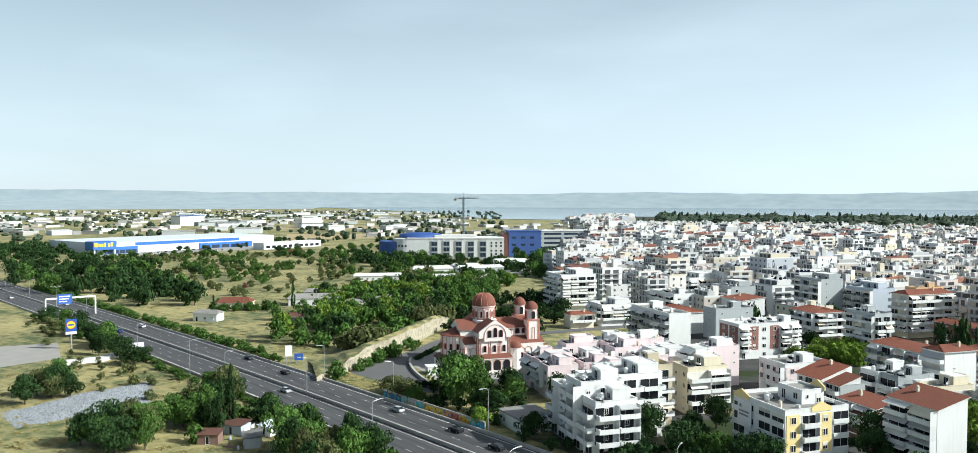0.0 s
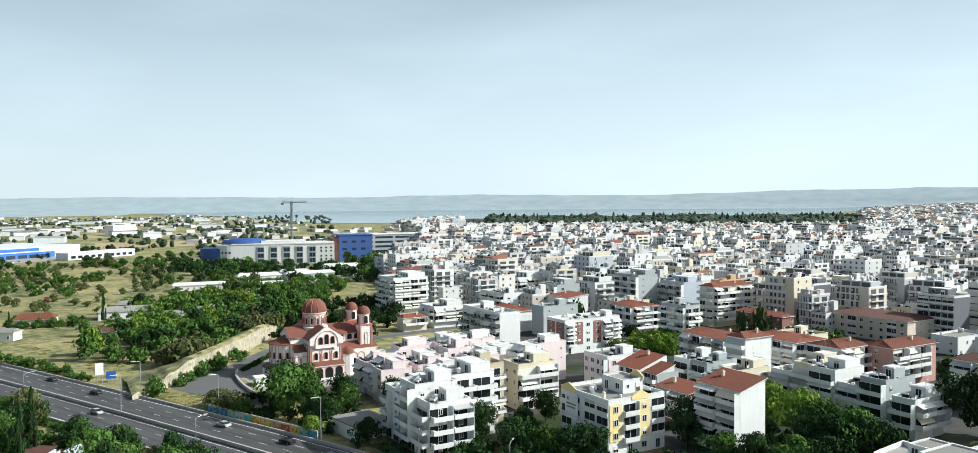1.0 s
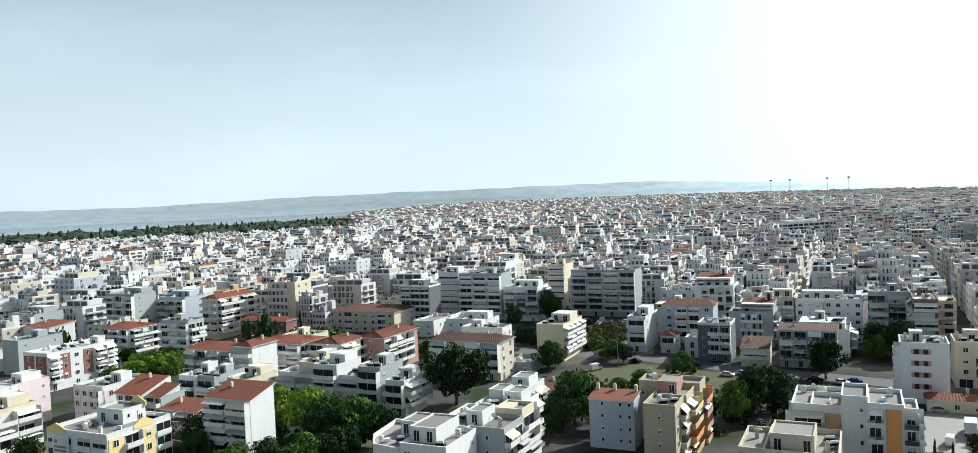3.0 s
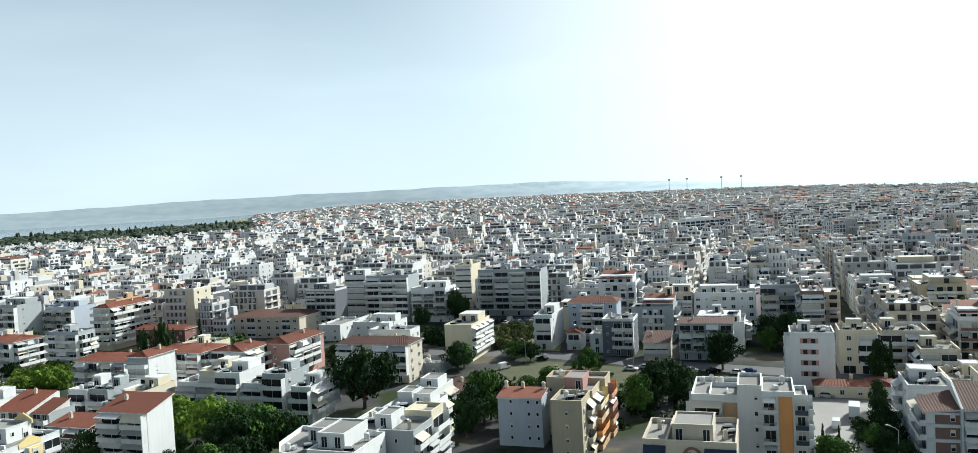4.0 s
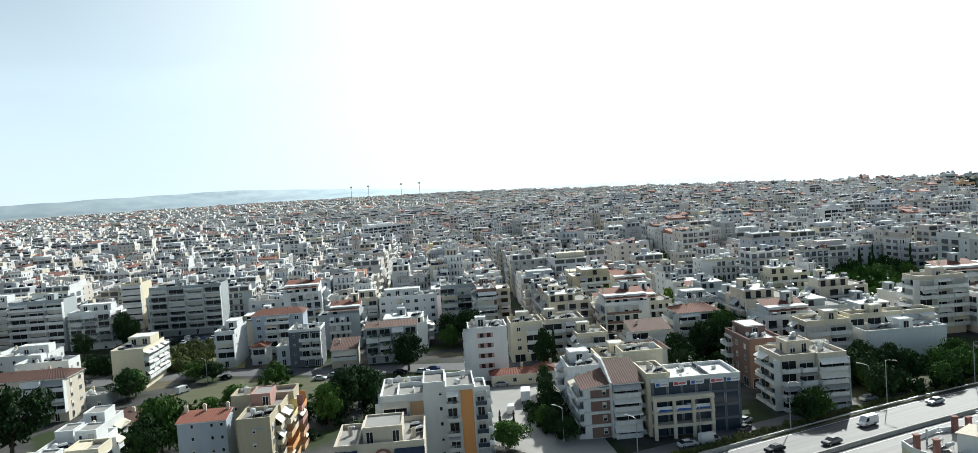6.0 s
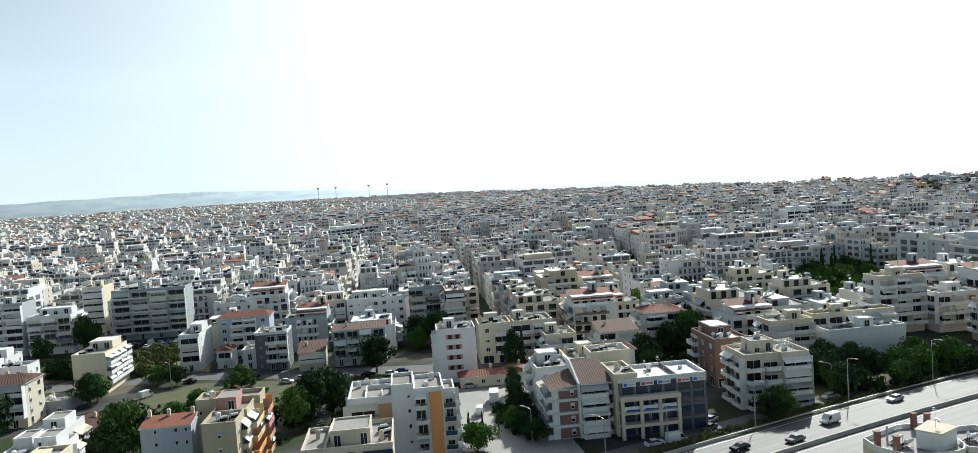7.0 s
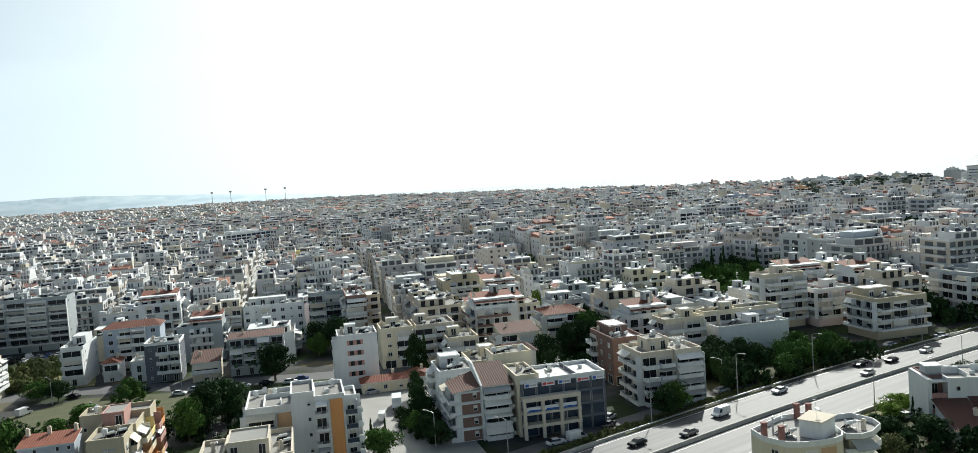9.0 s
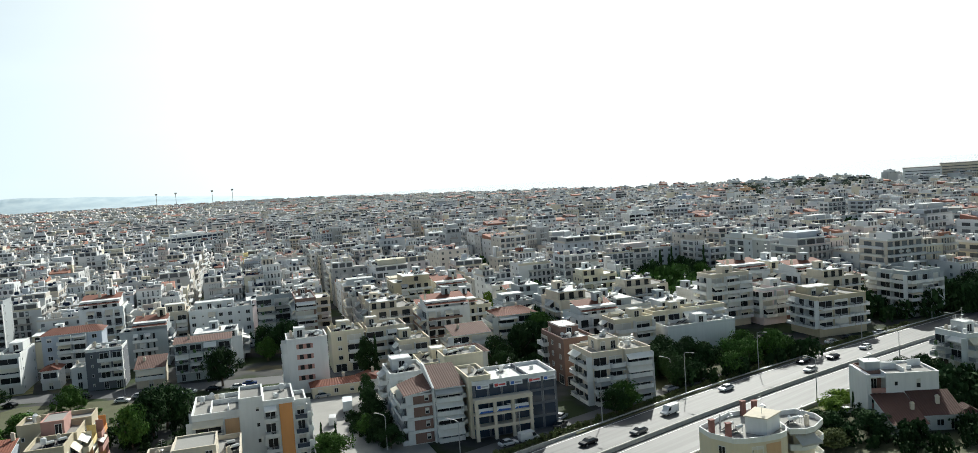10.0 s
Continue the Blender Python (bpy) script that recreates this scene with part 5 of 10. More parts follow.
offices = flats(115.4, 142.1, 19.8, 12, 4, "dark", "dark glass-fronted office block with a white roof", bal="", deck="white", top=False, extra=0)
flats(113.6, 157.5, 9.5, 8, 5, "cream", bal="", plain="L", extra=1, top=False)
sandy = root("apartment_building", pose(147.9, 139.2, 0, 0, 0, GRID), "sandy flats with cut-cornered balconies all round and a roof pergola", "building", "town houses")
HOUSES.append((147.9, 139.2, 10.5, 15.5, 14))
sr2 = random.Random(18)
sb1 = flat_body(sandy, -7.7, 0.8, -5.0, 7, 0, 12.2, "sand", par=0.8)
sb2 = flat_body(sandy, 0.8, 7.7, -6.2, 6.5, 0, 12.2, "sand", par=0.9)
sb3 = flat_body(sandy, -4.2, 1.4, -1.0, 5.0, 12.3, 15.0, "sand", par=0.25, name="penthouse")
fill_face(sandy, "F", sb1, 0.2, 4, "JJ", sr2, "round", 2.0, 0.5, ("white", "grey"))
fill_face(sandy, "F", sb2, 0.2, 4, "J", sr2, "round", 1.6, 0.7, ("white", "grey", "white"))
fill_face(sandy, "L", sb1, 0.2, 4, "BJ", sr2, "round", 1.7, 0.5, ("white", "grey"))
fill_face(sandy, "F", sb3, 12.3, 1, "DD", sr2)
fill_face(sandy, "L", sb3, 12.3, 1, "D", sr2)
roof_clutter(sandy, (2.0, 7.2, -5.5, 6.0), 12.3, sr2, 6)
roof_clutter(sandy, (-4, 1, -0.5, 4.5), 15.1, sr2, 3)
s = Shape()
s.ring(-1.8, 1.8, -1.3, 1.3, 0.1, 2.08, 2.2)
pergola = part("pergola", s.mesh("pergola", M_SLAB), sandy, pose(4.6, 0.5, 12.3))
s = Shape()
s.box(-0.05, 0.05, -0.05, 0.05, 0, 2.08)
post = s.mesh("post", M_SLAB)
for a in (-1.7, 1.7):
    for q in (-1.2, 1.2):
        part("post", post, pergola, pose(a, q, 0))
s = Shape()
s.box(-0.05, 0.05, -1.4, 1.4, 2.2, 2.3)
slat = s.mesh("slat", M_SLAB)
for i in range(7):
    part("slat", slat, pergola, pose(-1.7 + i * 0.56, 0, 0))
flats(154.4, 162.0, 9, 17, 4, "brown", "brown and white flats with a white roof", bal="FL", fill=0.5, deck="white")
flats(182.1, 164.2, 12.5, 8.8, 4, "cream", bal="FL", awn=0.4)
flats(198.4, 151.5, 23, 7.6, 3, "white", "low building with a blank whitewashed wall", bal="", plain="", extra=1)
flats(203.4, 159.1, 25.2, 6, 4, "cream", "pale yellow flats behind a blank wall", bal="FL", awn=0.3)
flats(238.4, 169, 15, 9.2, 6, "sand", "tall sandy block of flats", bal="FL", awn=0.3)
flats(252.3, 160.1, 14, 13, 4, "pink", "rose flats with brick-red sides", bal="FL", accent="brick", awn=0.3)
flats(246.5, 135.0, 18, 14, 4, "beige", "beige flats with balconies on two faces", bal="FL", awn=0.35, style="mixed")
flats(288.5, 129.4, 14, 18, 5, "grey", "grey flats with long pale balcony bands", bal="FL", awn=0.2)
# the cream house with rounded parapets beside the highway
villa = root("apartment_building", pose(117.8, 78.1, 0, 0, 0, GRID), "cream house with curved white parapets and red chimneys", "building", "town houses")
HOUSES.append((117.8, 78.1, 12, 22, 14))


def inset(poly, t):
    """The outline drawn in by t, roughly, towards its middle."""
    cx, cy = sum(p[0] for p in poly) / len(poly), sum(p[1] for p in poly) / len(poly)
    out = []
    for x, y in poly:
        q = math.hypot(x - cx, y - cy)
        out.append((cx + (x - cx) * (q - t) / q, cy + (y - cy) * (q - t) / q))
    return out


def curb(poly, t, z0, z1):
    """A low wall that follows an outline."""
    s = Shape()
    inner, n = inset(poly, t), len(poly)
    s.v = [(x, y, z) for z in (z0, z1) for ring in (poly, inner) for x, y in ring]
    for i in range(n):
        j = (i + 1) % n
        for q in ((i, j, 2 * n + j, 2 * n + i), (n + j, n + i, 3 * n + i, 3 * n + j), (2 * n + i, 2 * n + j, 3 * n + j, 3 * n + i), (j, i, n + i, n + j)):
            s.f.append(q)
            s.m.append(0)
    return s


MAIN = [(-9.8, -1), (-8, -5), (-6, -6), (-3, -6.5), (0, -6.4), (1.7, -5.7), (3, -4), (4.5, 2), (4, 7), (-1, 7.3), (-9.5, 3)]
WINGP = [(3.2, -4.4), (5.5, -5.5), (7.7, -5.1), (11.5, -2.4), (12.3, 0.4), (11, 4.6), (5, 5)]
s = Shape()
s.prism(MAIN, 0, 12)
part("wall", s.mesh("wall", PLASTER["cream"]), villa)
s = Shape()
s.prism(inset(MAIN, 0.3), 12.003, 12.1)
part("roof_deck", s.mesh("roof_deck", M_DECK), villa)
part("parapet", curb(MAIN, 0.25, 12.003, 12.9).mesh("parapet", M_SLAB), villa, None, "curved white parapet")
s = Shape()
s.prism(inset(WINGP, 1.6), 0, 11.4)
part("wing_wall", s.mesh("wing_wall", PLASTER["cream"]), villa)
for z in (3.0, 6.0, 9.0):
    s = Shape()
    s.prism(WINGP, z - 0.2, z)
    part("balcony_slab", s.mesh("balcony_slab", M_SLAB), villa)
    part("balcony_wall", curb(WINGP, 0.15, z + 0.003, z + 0.85).mesh("balcony_wall", M_SLAB), villa)
s = Shape()
s.prism(WINGP, 11.403, 11.6)
part("roof_deck", s.mesh("roof_deck", M_DECK), villa)
part("parapet", curb(WINGP, 0.25, 11.603, 12.5).mesh("parapet", M_SLAB), villa, None, "white parapet with chamfered corners")
s = Shape()
s.face([(4.0, -4.6, 11.3), (7.6, -4.8, 11.3), (8.6, -5.9, 9.9), (4.4, -5.9, 9.9)])
s.face([(4.4, -5.9, 9.9), (8.6, -5.9, 9.9), (8.6, -5.85, 9.6), (4.4, -5.85, 9.6)])
part("awning", s.mesh("awning", M_AWN["grey"]), villa)
PENT = [(-3.4, -1.6), (-1.3, -4.6), (2.8, -2.4), (0.8, 1.4)]
s = Shape()
s.prism(PENT, 12.103, 14.9)
part("penthouse", s.mesh("penthouse", PLASTER["white"]), villa)
s = Shape()
s.prism(inset(PENT, -0.35), 14.903, 15.1)
part("penthouse_roof", s.mesh("penthouse_roof", PLASTER["sand"]), villa)
for x, y, h in ((3.4, 5.6, 2.6), (1.6, 6.4, 2.6), (-8.6, 0.4, 2.4), (-7.2, -2.4, 2.4)):
    s = Shape()
    s.box(x - 0.4, x + 0.4, y - 0.35, y + 0.35, 12.1, 12.1 + h)
    s.box(x - 0.5, x + 0.5, y - 0.45, y + 0.45, 12.1 + h, 12.25 + h)
    part("chimney", s.mesh("chimney", PLASTER["brick"]), villa, None, "red brick chimney")
for x in (-5.2, 3.9):
    s = Shape()
    s.tube([(x, 3.2, 12.1), (x, 3.2, 14.4)], (0.16, 0.16), 8)
    part("flue", s.mesh("flue", M_STEEL), villa)
for f in range(1, 4):
    part("window", door_mesh(2.0, 1.6, 0.35), villa, pose(-4.4, -6.22, f * FL + 0.8, 0, 0, -9))
    s = Shape()
    s.box(-1.4, 1.4, -0.05, 0, 0.3, 2.6)
    part("facade_panel", s.mesh("facade_panel", PLASTER["peach"]), villa, pose(-1.5, -6.47, f * FL, 0, 0, 1), "peach painted panel")
    part("window", door_mesh(1.3, 1.4, 0), villa, pose(-8.9, -3.0, f * FL + 0.8, 0, 0, -66))
part("antenna", antenna_mesh(), villa, pose(-0.4, -2.0, 15.1))
roof_clutter(villa, (-7.0, -2.5, -2.5, 3.0), 12.1, random.Random(44), 4)
roof_clutter(villa, (5.0, 10.0, -3.0, 3.5), 11.6, random.Random(45), 5)
part("solar_heater", heater_mesh(), villa, pose(-5.5, 1.5, 12.1, 0, 0, 180 - GRID))
# the white house with tiled wings in the garden beside the highway
garden_house = root("house", pose(170.9, 77.5, 0, 0, 0, -42), "white house with loggias and wings under dark brown tiles", "house")
HOUSES.append((174.2, 81.2, 9, 15, 10))
HOUSES.append((166.5, 72.5, 7, 10, 10))
gh = random.Random(29)
gbox = flat_body(garden_house, -3.5, 7.4, 0, 10, 0, 10, "white", par=0.5)
gback = flat_body(garden_house, -6.6, -3.5, 2.6, 10, 0, 10, "brown", par=0.5)
fill_face(garden_house, "F", gback, 0.2, 3, "D", gh, fh=3.2)
s = Shape()
s.box(-7.4, -6.6, 0, 10, 0, 10.4)
part("pier", s.mesh("pier", PLASTER["white"]), garden_house, None, "tall white side wall")
for z in (3.1, 6.3, 9.6):
    s = Shape()
    s.box(-6.6, -3.5, 0.3, 2.6, z, z + 0.2)
    s.box(-6.6, -3.5, 0.3, 0.42, z + 0.2, z + (1.1 if z < 9 else 0.3))
    part("loggia", s.mesh("loggia", PLASTER["white" if z > 9 else "rose"]), garden_house)
s = Shape()
s.box(-6.4, -3.2, 3.6, 6.6, 10.1, 12.2)
s.box(-6.6, -3.0, 3.4, 6.8, 12.2, 12.35, 1)
part("stair_head", s.mesh("stair_head", [PLASTER["grey"], M_SLAB]), garden_house)
for x0, x1, y0, y1, h in ((-2.6, 0.8, 5.2, 5.4, 1.4), (0.8, 1.0, 1.5, 8.5, 1.0), (4.0, 6.8, 6.8, 7.0, 1.5)):
    s = Shape()
    s.box(x0, x1, y0, y1, 10.1, 10.1 + h)
    part("terrace_wall", s.mesh("terrace_wall", PLASTER["white"]), garden_house)
for x, y in ((-1.5, 7.5), (3.0, 4.0)):
    part("air_conditioner", roof_piece("air_conditioner"), garden_house, pose(x, y, 10.1))
part("antenna", antenna_mesh(), garden_house, pose(-5.0, 5.0, 12.35))
part("window", door_mesh(1.0, 2.0, 0.5), garden_house, face_pose("F", gbox, 1.2, 7.2))
part("window", door_mesh(0.8, 1.0, 0), garden_house, face_pose("F", gbox, -3.4, 7.8))
for x0, x1, y0, h in ((-6.2, -0.5, -10.6, 2.9), (0.2, 8.4, -6.5, 3.3)):
    s = Shape()
    s.box(x0, x1, y0, -0.01, 0, h)
    s.v += [(x0, y0, h), (x1, y0, h), (x0, -0.01, h), (x1, -0.01, h), (x0, -0.01, 6.0), (x1, -0.01, 6.0)]
    k = len(s.v) - 6
    s.f += [(k, k + 4, k + 2), (k + 1, k + 3, k + 5)]
    s.m += [0, 0]
    part("wing", s.mesh("wing", PLASTER["white"]), garden_house)
    fill_face(garden_house, "F", (x0, x1, y0, 0), 0.1, 1, "sD" if x0 < 0 else "WWD", gh)
    fill_face(garden_house, "L", (x0, x1, y0, 0), 0.1, 1, "W.s", gh)
tile_slope(garden_house, [(-7.0, -11.4, 2.95), (0.1, -11.4, 2.95), (0.1, -0.02, 6.3), (-7.0, -0.02, 6.3)], M_TILEB)
tile_slope(garden_house, [(0.15, -7.4, 3.4), (9.0, -7.4, 3.4), (9.0, -0.02, 6.6), (0.15, -0.02, 6.6)], M_TILEB)
s = Shape()
s.box(9.3, 12.0, -5.6, -2.8, 0, 3.1)
part("pavilion", s.mesh("pavilion", PLASTER["white"]), garden_house)
for side in "FL":
    part("window", door_mesh(1.8, 1.1, 0), garden_house, face_pose(side, (9.3, 12.0, -5.6, -2.8), 0, 1.6))
part("roof", hip_roof(2.7, 2.8, 0.7, 1.3, 0.3, M_TILEB), garden_house, pose(10.65, -4.2, 3.2))
for x, y, z in ((-1.0, -6.0, 4.2), (5.0, -4.0, 4.8)):
    part("chimney", chimney_mesh(), garden_house, pose(x, y, z))
flats(225.2, 84.8, 12, 10, 3, "white", bal="FL", style="bars", awn=0.2)
flats(32.7, 379.4, 30.9, 12, 7, "grey", "long grey block with four stacks of balconies", faces=(("F", "BBBB"), ("R", "s.s")), awn=0.35, style="mixed", awnings=("white", "white", "grey"), extra=4)
flats(12.6, 420, 9.4, 14, 7, "cream", "narrow cream tower with white awnings", faces=(("F", "B"), ("R", "..s")), awn=0.9, awnings=("white",))
flats(-41, 395.6, 11.2, 12, 7, "white", "tall white flats with long balconies", faces=(("F", "J"),), awn=0.3, awnings=("white",))
flats(-24.8, 384, 22.1, 12, 7, "grey", "tall pale grey flats with three stacks of balconies", faces=(("F", "BBB"), ("R", "..")), awn=0.25, extra=4)
flats(-5.3, 376, 17.1, 14, 5, "white", "white flats with railed balconies on two faces", faces=(("F", "BBB"), ("R", "BB")), style="bars", awn=0.4, awnings=("white", "grey"))
flats(38.3, 296.8, 6.8, 18, 4, "white", "white flats with deep balconies and a red roof terrace", faces=(("F", "B"), ("R", "s..s")), awn=0.2, trim=("white",))
flats(56.5, 300.5, 18.3, 10, 5, "blue", "long grey-blue flats under a red tile roof", roof="tile", faces=(("F", "WBBW"), ("R", "..")), awn=0.3)
flats(60.2, 274.2, 10.7, 11, 4, "dark", "dark grey modern flats with white slabs", faces=(("F", "sJJ"), ("R", "s.s")), awn=0.0, top=False)
flats(53.9, 280.6, 4.8, 9, 2, "white", "low white annex of the dark flats", faces=(("F", "D"),), top=False, extra=0)
flats(46.9, 288.4, 5.2, 8, 2, "white", "small white house with a deep balcony", faces=(("F", "B"), ("R", "s.")), roof="tile")
flats(70.2, 262.8, 8.4, 10, 2, "sand", "low house with awnings under a brown tile roof", roof="slope", rise=2.2, faces=(("F", "J"),), awn=1.0, awnings=("cream",))
flats(85.1, 257.6, 17.1, 7, 4, "grey", "grey flats with framed balconies under a low tile roof", roof="slope", rise=0.9, faces=(("F", "JJBJ"), ("R", "DW")), style="bars", awn=0.7, awnings=("grey", "white"))
flats(107.3, 301.0, 22.5, 12, 5, "white", "plain white block with small square windows", faces=(("F", "WsBWWsW"), ("R", "s.s")), awn=0.2)
flats(91.5, 310.5, 12.8, 12, 5, "sand", "sandy flats with stacked balconies", faces=(("F", "WBB"),), awn=0.4)
flats(125.2, 293.1, 13, 14, 6, "grey", style="bars", awn=0.3)
flats(129.4, 275.9, 7.2, 23.2, 6, "brown", bal="FL", awn=0.4, deck="white")

# the office block's glass, frames and sign boards
M_SIGNW = mat("sign_white", (0.75, 0.76, 0.78), 0.5, var=0.05)
M_SIGNR = mat("sign_red", (0.5, 0.05, 0.05), 0.5, var=0.05)
M_SIGNB = mat("sign_blue", (0.03, 0.10, 0.38), 0.5, var=0.05)
M_SIGNY = mat("sign_yellow", (0.85, 0.58, 0.03), 0.5, var=0.05)
for f in range(4):
    for i in range(6):
        s = Shape()
        s.box(-1.35, 1.35, -0.05, 0, 0.1, 2.5, 0)
        for x in (-1.42, 1.35):
            s.box(x, x + 0.07, -0.1, 0, 0.1, 2.5, 1)
        part("window", s.mesh("window", [M_GLASS, M_RAIL]), offices, side_pose("F", 19.8, 12, -8.0 + i * 3.2, f * FL + 0.2))
for i, (x, red) in enumerate(((-7.6, 0), (-3.6, 1), (0.2, 0), (4.6, 1), (8.2, 0))):
    s = Shape()
    s.box(-1.5, 1.5, -0.18, -0.02, 0, 0.95, 0)
    s.box(-1.3, -0.5, -0.2, -0.18, 0.15, 0.8, 1)
    s.box(-0.35, 1.25, -0.2, -0.18, 0.3, 0.65, 2)
    part("sign_board", s.mesh("sign_board", [M_SIGNW, M_SIGNR if red else M_SIGNB, M_SIGNR if red else M_RAIL]), offices, side_pose("F", 19.8, 12, x, 11.1, 0.12), "white sign board with plain marks")
for x in (-9.8, -5.6, -1.4, 2.8):
    s = Shape()
    s.box(-0.35, 0.35, -2.2, -1.5, 0, 8.4)
    part("column", s.mesh("column", PLASTER["sand"]), offices, side_pose("F", 19.8, 12, x, 0), "sand-coloured square column")
ob = flat_body(offices, -10.6, -5.4, -5.4, 6.6, 0, 13.2, "cream", par=0.7)
roof_clutter(offices, (-10, -6, -5, 6), 13.3, random.Random(3), 3)
roof_clutter(offices, (-4, 9, -3, 5), 12.2, random.Random(8), 4)
for zc, h in ((2.6, 0.7), (5.5, 0.5), (8.4, 0.9)):
    s = Shape()
    s.box(-10.2, 3.2, -2.3, -0.1, 0, h)
    part("canopy", s.mesh("canopy", PLASTER["sand"]), offices, side_pose("F", 19.8, 12, 0, zc), "sand-coloured balcony band")
for x in (-7.6, -3.5, 0.7):
    s = Shape()
    s.box(-1.7, 1.7, -1.6, -1.5, 0, 1.1, 0)
    s.face([(-1.7, -1.605, 0), (1.7, -1.605, 0), (1.7, -1.605, 0.35), (-1.0, -1.605, 0.5)], 1)
    part("banner", s.mesh("banner", [M_SIGNW, M_SIGNB]), offices, side_pose("F", 19.8, 12, x, 6.0), "white and blue window banner")

s = Shape()
s.box(-2.4, 2.4, -0.25, 0, 0, 5.6, 0)
s.box(-2.2, 2.2, -0.27, -0.25, 0.2, 5.4, 1)
for z, l in ((3.0, 1.9), (2.2, 1.7)):
    s.box(-l, l, -0.29, -0.27, z, z + 0.42, 2)
s.box(-1.7, -0.9, -0.29, -0.27, 4.0, 4.7, 2)
part("sign_board", s.mesh("sign_board", [M_SIGNW, PLASTER["white"], M_RAIL]), yellow_flats, face_pose("F", ybox, -4.2, 6.4, 0.4), "white sign with plain grey bars")
for side, cx, zp, wd in (("F", -6.0, 12.3, 2.9), ("R", 1.0, 12.3, 2.6), ("B", -2.0, 15.0, 2.4)):
    s = Shape()
    s.v = [(-wd, -0.12, 0), (wd, -0.12, 0), (wd, -0.12, 0.9), (0, -0.12, 2.1), (-wd, -0.12, 0.9), (-wd, 0.2, 0), (wd, 0.2, 0), (wd, 0.2, 0.9), (0, 0.2, 2.1), (-wd, 0.2, 0.9)]
    s.f = [(0, 1, 2, 3, 4), (9, 8, 7, 6, 5), (1, 6, 7, 2), (2, 7, 8, 3), (3, 8, 9, 4), (4, 9, 5, 0), (0, 5, 6, 1)]
    s.m = [0] * 7
    part("pediment", s.mesh("pediment", PLASTER["yellow"]), yellow_flats, face_pose(side, ybox if zp < 13 else pbox, cx, zp), "yellow gabled pediment")

# tall white blocks at the edge of the plain, and a row above the highway
for x, y, w, d, n, c in ((-560, 668, 16, 14, 9, "white"), (-536, 660, 14, 14, 8, "white"), (-498, 640, 22, 14, 7, "white"), (-470, 610, 16, 14, 6, "grey"), (-420, 560, 20, 14, 6, "white")):
    flats(x, y, w, d, n, c, "tall %s block of flats at the edge of the plain" % c, plain="F", bal="R", awn=0.3, style="mixed")


# ---- larger blocks that stand out of the far town ----
LANDMARKS = []


def landmark(x, y, w, d, floors, color, label, rot=GRID, glass=False, flank="", bays=6):
    """A distant block: walls, roof, and for each floor a band of openings behind white slabs."""
    LANDMARKS.append((x, y, max(w, d) * 0.6 + 7))
    H = floors * FL
    b = root("apartment_building" if not glass else "office_building", pose(x, y, land(x, y), 0, 0, rot), label, "building")
    s = Shape()
    s.box(-w / 2, w / 2, -d / 2, d / 2, 0, H)
    part("wall", s.mesh("wall", PLASTER[color]), b)
    s = Shape()
    s.ring(-w / 2, w / 2, -d / 2, d / 2, 0.25, H + 0.003, H + 0.9)
    part("parapet", s.mesh("parapet", PLASTER[color]), b)
    s = Shape()
    s.box(-w * 0.28, w * 0.3, -d * 0.15, d * 0.4, H, H + 2.8)
    s.box(-w * 0.30, w * 0.32, -d * 0.2, d * 0.42, H + 2.8, H + 3.0, 1)
    s.box(-w * 0.05, w * 0.1, 0, d * 0.3, H + 3.0, H + 5.2)
    part("penthouse", s.mesh("penthouse", [PLASTER[color], M_SLAB]), b)
    for k in range(4):
        part("solar_heater", heater_mesh(), b, pose(-w * 0.4 + k * w * 0.26, -d * 0.35, H + 0.02, 0, 0, 180 - rot))
    for f in range(1, floors):
        for side, L in (("F", w), ("L", d), ("R", d)):
            if side in flank:
                continue
            s = Shape()
            n = bays if side == "F" else max(2, round(bays * d / w))
            for k in range(n):
                xa, xb = -L / 2 + L * k / n + 0.4, -L / 2 + L * (k + 1) / n - 0.4
                # flat dark panels paint the shade of the openings
                s.box(xa, xb, -0.05, -0.001, 0.5 if glass else 0.1, 2.6, 0)
                if not glass and (k * 7 + f * 3) % 4 == 0:
                    s.face([(xa, -0.06, 2.7), (xa, -1.9, 1.8), (xb, -1.9, 1.8), (xb, -0.06, 2.7)], 2)
            if glass:
                for k in range(n + 1):
                    xa = -L / 2 + L * k / n
                    s.box(max(-L / 2, xa - 0.3), min(L / 2, xa + 0.3), -0.45, -0.06, -0.4, 2.6, 1)
                s.box(-L / 2, L / 2, -0.4, -0.06, -0.4, 0.35, 1)
            else:
                s.box(-L / 2 + 0.4, L / 2 - 0.4, -1.6, -0.001, -0.15, 0.02, 1)
                s.box(-L / 2 + 0.4, L / 2 - 0.4, -1.6, -1.5, 0.02, 0.85, 1)
            part("window_band" if glass else "balcony", s.mesh("band", [M_GLASS if glass else M_DARK, M_SLAB, M_AWN["white"]]), b, side_pose(side, w, d, 0, f * FL))
    return b


